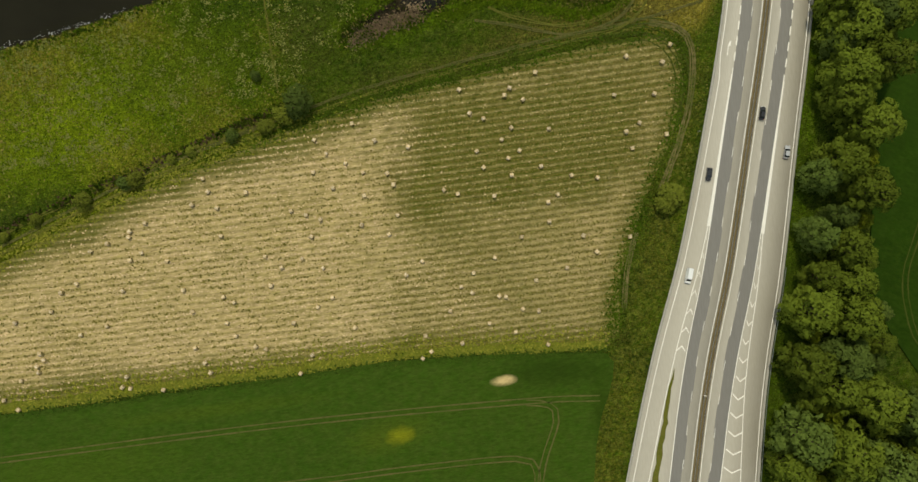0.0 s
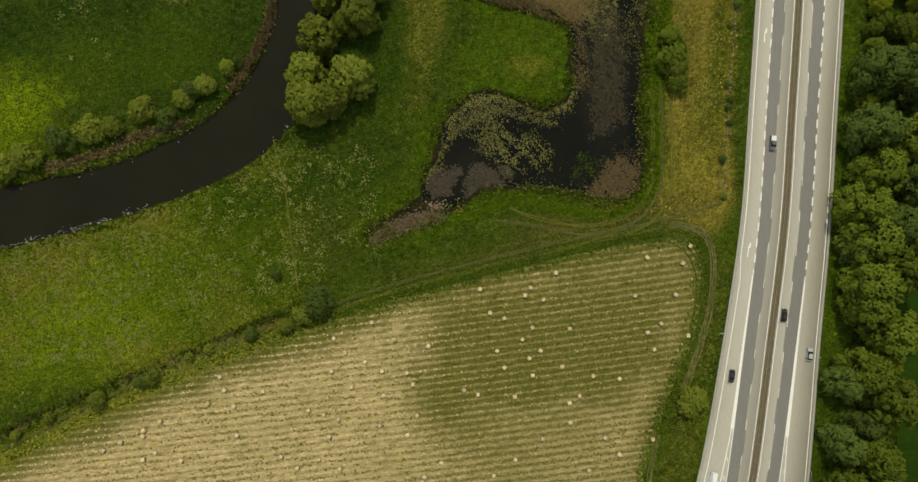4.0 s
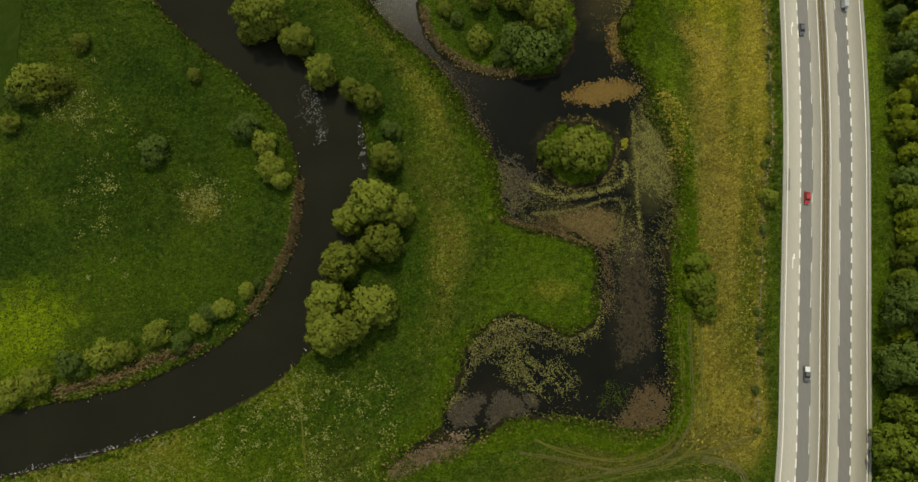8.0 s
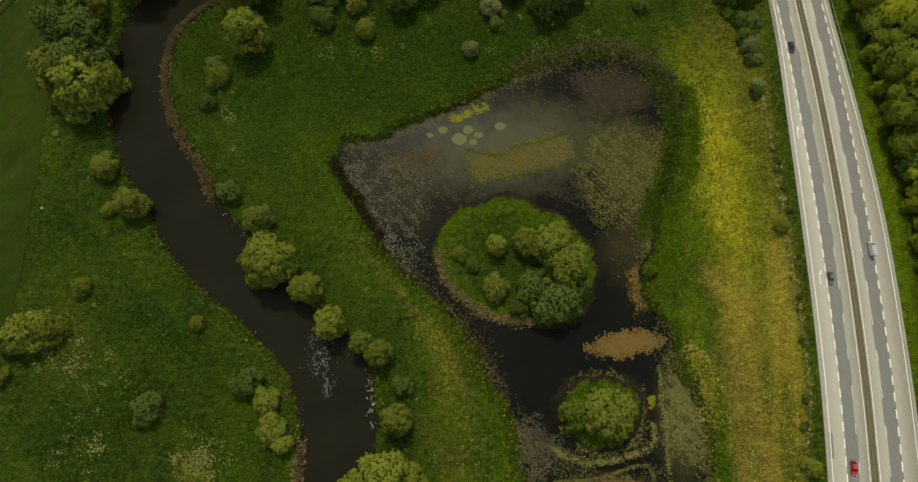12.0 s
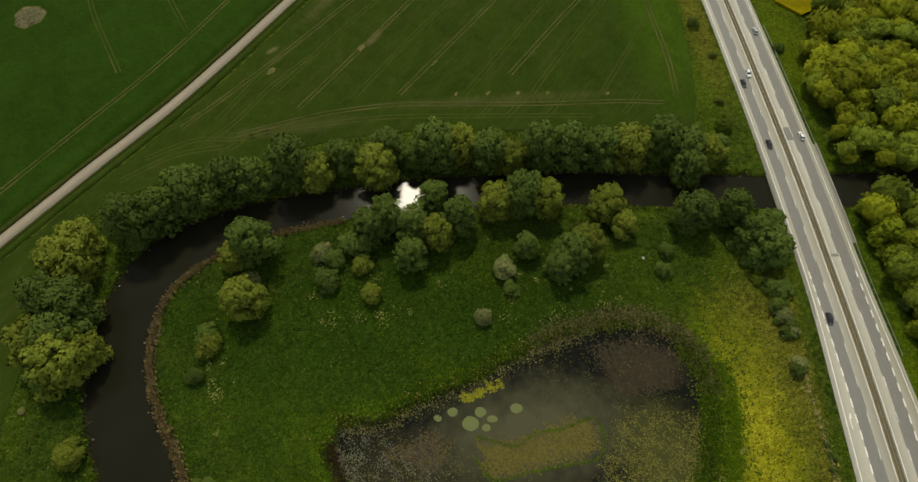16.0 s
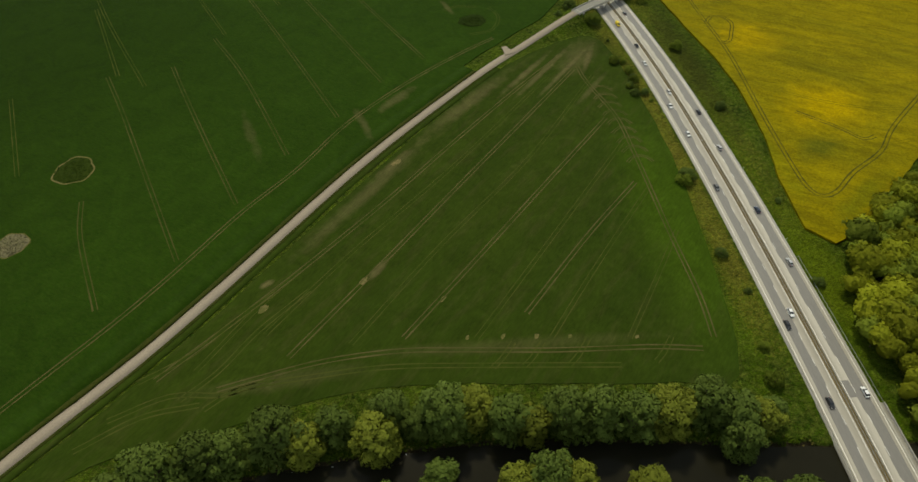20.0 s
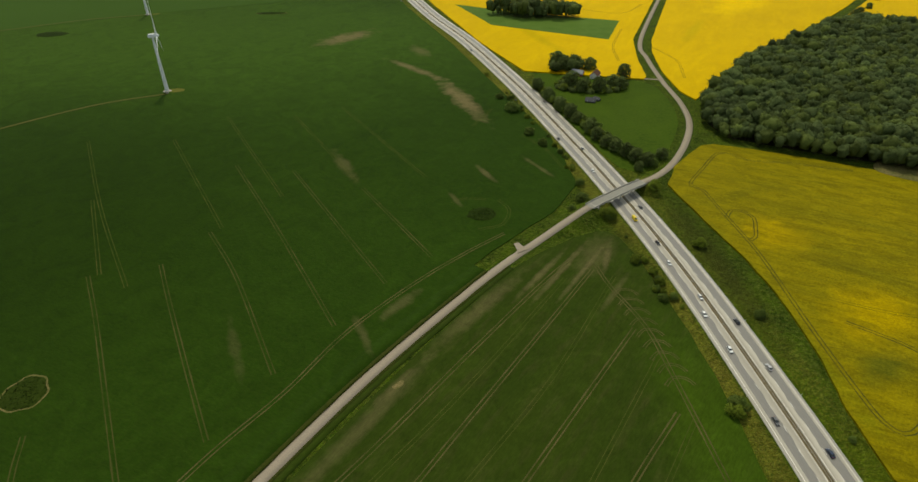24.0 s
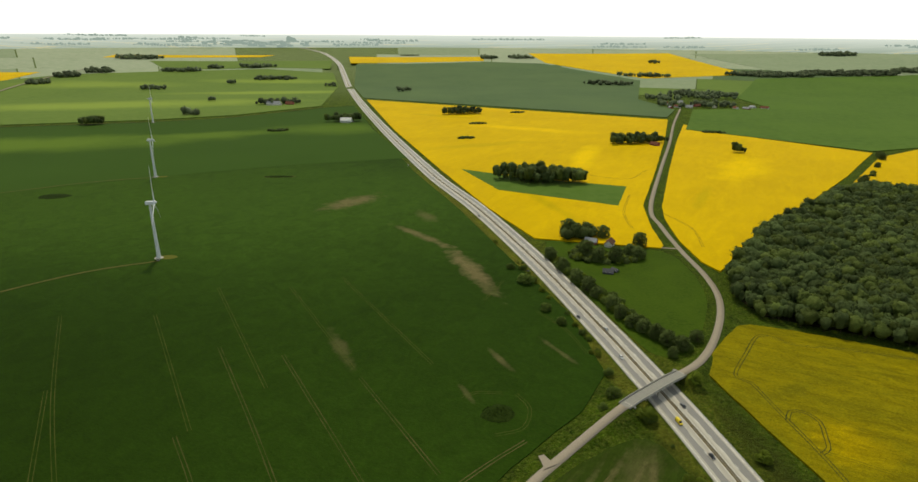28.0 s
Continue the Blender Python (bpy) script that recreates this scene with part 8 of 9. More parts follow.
ok = (zr > -1.15) & (zr < 0.6) & (np.abs(shore_r[:, 0] - mid_x(shore_r[:, 1])) > 19) & (np.abs(shore_r[:, 0]) < 172)
shore_r, zr = shore_r[ok], zr[ok]
pick = rng.uniform(0, 1, len(shore_r))
for lo, hi, m, lab in ((0, 0.64, TUSSOCK, "green herbs on the river bank"), (0.64, 0.88, TUSSOCK_LUSH, "bright sedge on the river bank"), (0.88, 1.01, TUSSOCK_DRY, "bleached stalks on the river bank")):
    w = (pick >= lo) & (pick < hi)
    scatter("bank_herbs", np.column_stack([shore_r, zr])[w], 0.42, m, lab, rng, 0.7, cat="herbs", blades=2)
# broken weed all along the shore
edge = POND[rng.integers(len(POND), size=5200)] + rng.normal(0, 1.5, (5200, 2))
dd = signed(edge[:, 0], edge[:, 1], POND)
edge = edge[(dd < 0.3) & (dd > -4)]
scatter("shore_weed", at_level(edge), 0.34, PAD, "broken weed along the pond's shore", rng, 0.15, cat="water weed", blades=1, flat=True)


edge = POND[rng.integers(len(POND), size=16000)] + rng.normal(0, 4.2, (16000, 2))
dd = signed(edge[:, 0], edge[:, 1], POND)
lump = wobble(edge[:, 0], edge[:, 1], 0.33, 9) + 0.8 * wobble(edge[:, 0], edge[:, 1], 1.1, 3) + rng.uniform(-0.4, 0.4, len(edge)) > 0.1
edge = edge[(dd < 0.3) & (dd > -11) & lump & (signed(edge[:, 0], edge[:, 1], ISLAND) > 0)]
pick = rng.uniform(0, 1, len(edge))
for lo, hi, m, lab in ((0, 0.6, PEAT, "black broken stalks in the shallows"), (0.6, 0.9, PAD, "olive weed in the shallows"), (0.9, 1.01, REED, "pale broken stalks in the shallows")):
    scatter("shallows_debris", at_level(edge[(pick >= lo) & (pick < hi)]), 0.26, m, lab, rng, 0.2, cat="water weed", blades=1, flat=True)


OLD_REED = mat("old_reed", (0.125, 0.108, 0.042), (0.082, 0.076, 0.028), (0.165, 0.138, 0.062), 0.2, 1.0, 0.95, 0.0, per="island", vary=(0.7, 1.25))


def reeds(line, width, n, material, label, z0=-0.5, tall=1.1):
    n = int(n * 1.9)
    c = spline(line, 1.0)
    p = c[rng.integers(len(c), size=n)][:, :2] + rng.normal(0, width * 0.45, (n, 2))
    z = terrain(p[:, 0], p[:, 1])[0]
    z = np.maximum(z, -1.0)
    scatter("reeds", np.column_stack([p, z]), 0.34, material, label, rng, tall, cat="reeds", blades=1)


reeds([(-58, 163), (-60.5, 147), (-64, 137), (-69.5, 128), (-76, 119)], 1.8, 1500, REED, "strip of dead tan reeds along the river bank")
reeds([(-94, 108), (-112, 104), (-122, 100), (-142, 96)], 2.4, 800, REED, "dead tan reeds on the river bank")
reeds([(-92, 250), (-97, 262), (-104.5, 274), (-111, 289), (-113, 306), (-110, 321), (-101, 331)], 2.1, 2600, REED, "strip of dead tan reeds along the river bank")
reeds([(-101, 331), (-88, 339), (-70, 345), (-48, 349)], 2.0, 900, REED, "dead tan reeds on the river bank")
reeds([(24, 296), (42, 301), (58, 304), (72, 299), (80, 290), (83, 275)], 5.5, 2600, OLD_REED, "faded brown reeds round the pond's head", tall=0.6)
reeds([(-47, 262), (-43, 252), (-36, 240), (-30, 230)], 2.6, 800, RUSSET, "russet dead reeds on the pond's shore")
reeds([(-30, 63), (-20, 67), (-8, 69)], 3.0, 1600, RUSTBED, "pale russet reed bed in the silted arm", tall=0.4)
reeds([(12, 145), (20, 142), (30, 139), (40, 134)], 1.0, 450, REED, "pale dead reeds on the pond's shore")
reeds([(-11, 225), (-7, 212), (6, 201), (20, 198)], 2.0, 700, REED, "tan reeds on the island's shore", tall=0.8)
reeds([(63, 188), (69, 178), (73, 166), (72, 150), (67, 134)], 4.5, 900, BRIGHT_WEED, "yellow green sedge standing in the shallows", tall=0.6)
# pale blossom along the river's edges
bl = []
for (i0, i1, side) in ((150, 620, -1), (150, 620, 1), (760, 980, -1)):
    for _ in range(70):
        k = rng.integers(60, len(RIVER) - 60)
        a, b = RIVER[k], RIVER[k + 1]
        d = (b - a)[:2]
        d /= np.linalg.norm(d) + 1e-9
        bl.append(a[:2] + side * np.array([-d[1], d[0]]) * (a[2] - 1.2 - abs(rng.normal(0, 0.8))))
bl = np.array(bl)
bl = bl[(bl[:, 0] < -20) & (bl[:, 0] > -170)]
scatter("water_blossom", at_level(bl, -0.97), 0.17, BLOSSOM_GLINT, "small white water blossom near the river bank", rng, 0.1, cat="water blossom", blades=1, flat=True)
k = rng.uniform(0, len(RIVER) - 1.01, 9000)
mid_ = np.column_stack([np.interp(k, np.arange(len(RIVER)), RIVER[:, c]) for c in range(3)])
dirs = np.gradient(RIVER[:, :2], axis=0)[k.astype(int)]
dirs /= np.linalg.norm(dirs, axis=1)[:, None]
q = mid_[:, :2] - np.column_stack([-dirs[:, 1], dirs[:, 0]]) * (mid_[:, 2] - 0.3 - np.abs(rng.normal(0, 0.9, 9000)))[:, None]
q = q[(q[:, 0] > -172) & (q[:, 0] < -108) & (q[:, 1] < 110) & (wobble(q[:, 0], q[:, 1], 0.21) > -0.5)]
scatter("water_blossom", at_level(q, -0.97), 0.15, BLOSSOM_GLINT, "small white water blossom near the river bank", rng, 0.1, cat="water blossom", blades=1, flat=True)
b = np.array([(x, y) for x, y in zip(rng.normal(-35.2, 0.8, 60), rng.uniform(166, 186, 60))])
scatter("water_blossom", at_level(b, -0.97), 0.2, BLOSSOM_GLINT, "small white water blossom near the river bank", rng, 0.1, cat="water blossom", blades=1, flat=True)

# white flecks laid out as sun glitter on ripples, with some blossom
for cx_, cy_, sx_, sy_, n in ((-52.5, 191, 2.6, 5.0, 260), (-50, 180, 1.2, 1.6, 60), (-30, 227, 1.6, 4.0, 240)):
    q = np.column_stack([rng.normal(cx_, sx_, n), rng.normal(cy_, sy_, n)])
    scatter("water_blossom", at_level(q, -0.97 if cx_ < -40 else LEVEL + 0.02), 0.12, BLOSSOM_GLINT, "drifts of white flecks, sun glitter on ripples with some blossom", rng, 0.1, cat="water blossom", blades=1, flat=True)

# ---- field hollows ----
HOLLOW_TURF = mat("olive_hollow_grass", (0.017, 0.031, 0.003), (0.011, 0.022, 0.002), (0.030, 0.045, 0.006), 0.12, 0.8)
WEEDY_TURF = mat("pale_weedy_turf", (0.120, 0.105, 0.050), (0.050, 0.060, 0.014), (0.16, 0.14, 0.08), 0.25, 1.2, 0.95, 0.4)

def hollow(x, y, rx, ry, rot, label, z=0.5, rim=SOIL, turf=DEEP_GRASS):
    """A grassy pit left uncropped, with a worn rim."""
    thing = new("field_hollow")
    tagged(thing, label, "hollow", "hollows in the wheat")
    k = 40
    a = np.arange(k) / k * 6.2832
    wob = 1 + 0.06 * np.sin(3 * a + x) + 0.04 * np.sin(7 * a + y)

    def ring(s, h):
        ex, ey = rx * s * wob * np.cos(a), ry * s * wob * np.sin(a)
        c, sn = math.cos(rot), math.sin(rot)
        return np.column_stack([x + ex * c - ey * sn, y + ex * sn + ey * c, np.full(k, h)])

    q = np.arange(k)
    for nm, rings, m in (("rim", [(1.06, z + 0.03), (1.0, z + 0.05), (0.95, z + 0.03)], rim), ("basin", [(0.97, z + 0.035), (0.8, z + 0.45), (0.5, z + 0.3), (0.2, z + 0.25), (0.001, z + 0.25)], turf)):
        v = np.vstack([ring(s, h) for s, h in rings])
        f = np.vstack([np.column_stack([q + n * k, (q + 1) % k + n * k, (q + 1) % k + (n + 1) * k, q + (n + 1) * k]) for n in range(len(rings) - 1)])
        mesh_ob(nm, v, f, m, thing, smooth=True)
    n = 260
    rr, t = np.sqrt(rng.uniform(0, 0.9, n)), rng.uniform(0, 6.2832, n)
    ex, ey = rx * rr * np.cos(t), ry * rr * np.sin(t)
    p = np.column_stack([x + ex * math.cos(rot) - ey * math.sin(rot), y + ex * math.sin(rot) + ey * math.cos(rot), np.full(n, z + 0.3)])
    ob = scatter("rough_grass", p, 0.4, turf, "rough grass", rng, 0.3, parent=thing)
    del ob["category"]


hollow(17.5, 671, 10, 8.5, 0.3, "round dark grassy hollow in the wheat", rim=CROP)
hollow(-197.6, 523.5, 9.6, 10.5, 0.2, "oval dark grassy hollow with a pale rim", rim=SOIL, turf=HOLLOW_TURF)
hollow(-206, 472, 7.0, 7.5, 0.2, "pale weedy hollow in the wheat", rim=TRACK, turf=WEEDY_TURF)
hollow(-508, 1143, 20, 13, 0.0, "dark grassy hollow in the wheat", rim=CROP)
hollow(-250, 1250, 22, 6, 0.0, "low weedy hollow in the wheat", rim=TRACK)


# ---- vehicles ----
RUBBER = plain("tyre_rubber", (0.02, 0.02, 0.02), 0.85)
GLASS_DARK = plain("tinted_car_glass", (0.02, 0.024, 0.026), 0.12, spec=0.6)
LAMP_WHITE = plain("headlight", (0.75, 0.75, 0.72), 0.2)
LAMP_RED = plain("tail_light", (0.35, 0.02, 0.015), 0.3)
RIM = plain("wheel_rim", (0.45, 0.45, 0.46), 0.35, 0.8)
TRIM = plain("black_plastic", (0.025, 0.025, 0.026), 0.6)
CAR_PAINT = {
    "black": plain("black_car_paint", (0.022, 0.022, 0.024), 0.3, spec=0.5), "grey": plain("grey_car_paint", (0.14, 0.14, 0.14), 0.35, 0.3),
    "silver": plain("silver_car_paint", (0.50, 0.50, 0.49), 0.35, 0.3), "white": plain("white_car_paint", (0.78, 0.78, 0.75), 0.35),
    "red": plain("red_car_paint", (0.50, 0.03, 0.025), 0.35), "yellow": plain("yellow_van_paint", (0.78, 0.58, 0.02), 0.4), "blue": plain("dark_blue_car_paint", (0.025, 0.04, 0.075), 0.3)}


def hull(profile, half, taper, bevel):
    """A side profile (y, z) pulled across the width, narrowed towards its top."""
    bm = bmesh.new()
    zs = [p[1] for p in profile]
    lo, hi = min(zs), max(zs)
    sides = []
    for s in (-1, 1):
        sides.append([bm.verts.new((s * half * (1 - taper * (z - lo) / (hi - lo)), y, z)) for y, z in profile])
    bm.faces.new(sides[0])
    bm.faces.new(sides[1][::-1])
    n = len(profile)
    for k in range(n):
        bm.faces.new([sides[0][k], sides[1][k], sides[1][(k + 1) % n], sides[0][(k + 1) % n]][::-1])
    bmesh.ops.recalc_face_normals(bm, faces=bm.faces[:])
    bmesh.ops.bevel(bm, geom=bm.edges[:], offset=bevel, segments=2, affect='EDGES')
    return bm


def make_car(kind, colour):
    """A car, van or pickup that faces along +y."""
    paint = CAR_PAINT[colour]
    name = {"car": "car", "van": "van", "pickup": "pickup_truck"}[kind]
    car = new(name)
    L, W = {"car": (4.5, 1.8), "van": (5.4, 2.0), "pickup": (5.2, 1.9)}[kind]
    h = L / 2
    if kind == "van":
        low = [(-h, 0.35), (-h, 1.15), (h - 0.5, 1.1), (h, 0.95), (h, 0.35)]
        cab = [(-h + 0.03, 1.1), (-h + 0.06, 2.2), (h - 1.6, 2.2), (h - 0.75, 1.1)]
        roof = [(-h + 0.1, 2.16), (-h + 0.1, 2.28), (h - 1.7, 2.28), (h - 1.6, 2.16)]
    elif kind == "pickup":
        low = [(-h, 0.4), (-h, 1.05), (h - 0.3, 1.02), (h, 0.85), (h, 0.4)]
        cab = [(-0.6, 1.0), (-0.5, 1.72), (0.7, 1.72), (1.35, 1.0)]
        roof = [(-0.48, 1.69), (-0.46, 1.77), (0.62, 1.77), (0.72, 1.69)]
    else:
        low = [(-h, 0.3), (-h, 0.78), (-h + 0.25, 0.92), (h - 1.2, 0.92), (h - 0.2, 0.74), (h, 0.55), (h, 0.3)]
        cab = [(-h + 0.3, 0.88), (-h + 0.85, 1.42), (0.35, 1.45), (h - 1.15, 0.88)]
        roof = [(-h + 0.9, 1.40), (-h + 0.95, 1.48), (0.2, 1.50), (0.36, 1.42)]
    body = part("body", hull(low, W / 2, 0.06, 0.09), paint, car, smooth=False)
    glass = part("cabin_glass", hull(cab, W / 2 - 0.06, 0.16, 0.06), paint if kind == "van" else GLASS_DARK, car)
    part("roof", hull(roof, W / 2 - 0.2, 0.1, 0.03), paint, car)
    if kind == "van":
        part("windscreen", hull([(h - 1.52, 2.05), (h - 0.74, 1.12), (h - 0.70, 1.13), (h - 1.47, 2.08)], W / 2 - 0.14, 0.05, 0.01), GLASS_DARK, car)
    if kind == "pickup":
        part("load", box(-W / 2 + 0.15, W / 2 - 0.15, -h + 0.1, -0.75, 1.0, 1.35, 0.05), CAR_PAINT["white"], car, "white load under a cover")
    part("bumper", box(-W / 2 + 0.05, W / 2 - 0.05, h - 0.08, h + 0.05, 0.32, 0.52, 0.03), TRIM, car)
    part("bumper", box(-W / 2 + 0.05, W / 2 - 0.05, -h - 0.05, -h + 0.08, 0.32, 0.55, 0.03), TRIM, car)
    for s in (-1, 1):
        part("headlight", box(s * (W / 2 - 0.32) - 0.2, s * (W / 2 - 0.32) + 0.2, h - 0.14, h + 0.02, 0.58, 0.74, 0.03), LAMP_WHITE, car)
        part("tail_light", box(s * (W / 2 - 0.25) - 0.15, s * (W / 2 - 0.25) + 0.15, -h - 0.02, -h + 0.1, 0.68, 0.84, 0.03), LAMP_RED, car)
        part("wing_mirror", box(s * (W / 2 + 0.1) - 0.1, s * (W / 2 + 0.1) + 0.1, h - 1.55, h - 1.43, 0.92, 1.04, 0.03), TRIM, car)
        for y in (-h + 0.85, h - 0.85):
            wh = part("wheel", tube((s * (W / 2 - 0.22), y, 0.32), (s * (W / 2 + 0.01), y, 0.32), 0.32, 0.32, 16), RUBBER, car)
            part("rim", tube((s * (W / 2 - 0.02), y, 0.32), (s * (W / 2 + 0.025), y, 0.32), 0.2, 0.18, 12), RIM, wh)
    return car


CARS = [(108.5, 25.5, "car", "black"), (116, 11.4, "car", "silver"), (88.6, 6, "car", "black"), (79, -28.5, "van", "white"), (118.8, 144.9, "car", "red"), (110.1, 85.1, "pickup", "grey"), (125.7, 206.8, "car", "grey"), (142.6, 216.3, "van", "silver"), (133, 378.4, "car", "black"), (148.1, 382.2, "car", "white"), (131.7, 299.3, "car", "black"), (144.3, 479, "car", "blue"), (146.2, 446, "car", "silver"), (123, 632, "car", "black"), (129.4, 579, "car", "white"), (126.1, 565, "car", "white"), (140.6, 558.6, "car", "black"), (141.9, 526.4, "car", "silver"), (130, 495.5, "car", "grey"), (131.4, 413, "car", "black"), (135.3, 419, "car", "white"), (116.8, 660.4, "van", "yellow"), (125, 675.7, "car", "grey"), (122.8, 610.8, "car", "white"), (128.5, 538.7, "car", "white"), (105.1, 730, "car", "white"), (105.6, 770, "car", "silver"), (89.7, 789, "car", "black"), (65, 879.5, "car", "blue"), (31.3, 1049, "car", "black"), (-63, 1323, "van", "grey"), (-22, 1240, "car", "white")]
built = {}
for x, y, kind, colour in CARS:
    slope = math.atan2(float(mid_x(y + 3) - mid_x(y - 3)), 6.0)
    north = x > mid_x(y)
    m = pose(x, y, ROADZ + 0.03, 0, 0, -math.degrees(slope) + (0 if north else 180))
    key = (kind, colour)
    if key not in built:
        built[key] = make_car(kind, colour)
        noun = {"car": "passenger car", "van": "panel van", "pickup": "pickup truck"}[kind]
        tagged(built[key], "%s %s on the pale asphalt motorway" % (colour if colour != "blue" else "dark blue", noun), {"pickup": "pickup truck"}.get(kind, kind), "vehicles on the motorway")
        built[key].matrix_world = m
    else:
        copy_thing(built[key], m)

# ---- wind turbines ----
TOWER = plain("white_steel_tower", (0.72, 0.73, 0.72), 0.45)


def turbine(x, y, spin, scale=1.0):
    thing = new("wind_turbine")
    tagged(thing, "slender white wind turbine standing in the wheat", "wind turbine", "row of wind turbines")
    hub = 54.0
    part("tower", tube((0, 0, 0), (0, 0, hub - 1.2), 1.9, 1.05, 20), TOWER, thing, smooth=False)
    part("foundation", tube((0, 0, -0.4), (0, 0, 0.5), 4.2, 4.0, 20), CONCRETE, thing)
    nac = hull([(-3.6, hub - 1.5), (-3.9, hub + 0.6), (-3.0, hub + 1.7), (2.4, hub + 1.6), (3.0, hub + 0.2), (2.6, hub - 1.5)], 1.5, 0.12, 0.25)
    part("nacelle", nac, TOWER, thing)
    bm = bmesh.new()
    bmesh.ops.create_uvsphere(bm, u_segments=14, v_segments=8, radius=1.8, matrix=Matrix.Translation((0, 3.6, hub)) @ Matrix.Diagonal((1, 1.5, 1, 1)))
    part("hub", bm, TOWER, thing, smooth=True)
    for k in range(3):
        a = radians(spin + 120 * k)
        bm = bmesh.new()
        prof = [(0.8, 0.75, 0.75), (2.5, 1.0, 0.75), (6.5, 1.7, 0.5), (15.0, 1.2, 0.34), (25.0, 0.75, 0.22), (34.0, 0.2, 0.08)]
        rings = []
        for r, c, t in prof:
            rings.append([bm.verts.new((math.sin(a) * r + math.cos(a) * u, 3.7 + w, hub + math.cos(a) * r - math.sin(a) * u)) for u, w in ((-c * 0.4, 0), (0, t), (c, 0.0), (0, -t))])
        for p, q in zip(rings, rings[1:]):
            for n in range(4):
                bm.faces.new([p[n], p[(n + 1) % 4], q[(n + 1) % 4], q[n]])
        bm.faces.new(rings[-1])
        bmesh.ops.recalc_face_normals(bm, faces=bm.faces[:])
        part("blade", bm, TOWER, thing)
    part("transformer_kiosk", box(5.2, 8.0, -1.2, 1.2, -0.2, 2.2, 0.08), CONCRETE, thing, "small grey transformer kiosk")
    bm = box(-0.5, 0.5, -1.96, -1.86, 0.6, 2.8, 0.02)
    part("tower_door", bm, STEEL, thing)
    thing.matrix_world = Matrix.LocRotScale((x, y, 0.3), Euler((0, 0, radians(-72))), (scale, scale, scale))
    return thing


turbine(-279, 920, -9)
turbine(-427, 1250, 16)
turbine(-669, 1788, 2)
for x, y, w in ((-272, 922, 9), (-420, 1252, 9), (-661, 1790, 9)):
    a = np.linspace(0, 6.2832, 12)[:-1]
    sheet("gravel_pad", [(x + w * math.cos(t), y + 0.6 * w * math.sin(t)) for t in a], 0.56, MOWN, "worn grassy pad at a turbine's foot", "pad", 3, thick=0.1)

# ---- houses ----
BRICKWALL = plain("whitewashed_wall", (0.70, 0.68, 0.62), 0.8)
ROOF_RED = mat("red_tile_roof", (0.23, 0.085, 0.05), (0.18, 0.07, 0.045), (0.14, 0.06, 0.04), 0.4, 3.0, 0.85, 0.3, 0.03)
ROOF_GREY = mat("grey_sheet_roof", (0.36, 0.36, 0.35), (0.30, 0.30, 0.30), (0.25, 0.25, 0.25), 0.3, 2.0, 0.7, 0.2, 0.02)
SLATE = plain("dark_slate", (0.07, 0.07, 0.072), 0.8)
ROOF_BROWN = mat("brown_tile_roof", (0.14, 0.075, 0.05), (0.11, 0.06, 0.042), (0.09, 0.05, 0.036), 0.4, 3.0, 0.85, 0.3, 0.03)
PANE = plain("window_pane", (0.03, 0.035, 0.04), 0.15, spec=0.6)
WOODRED = plain("red_painted_boards", (0.24, 0.05, 0.035), 0.8)


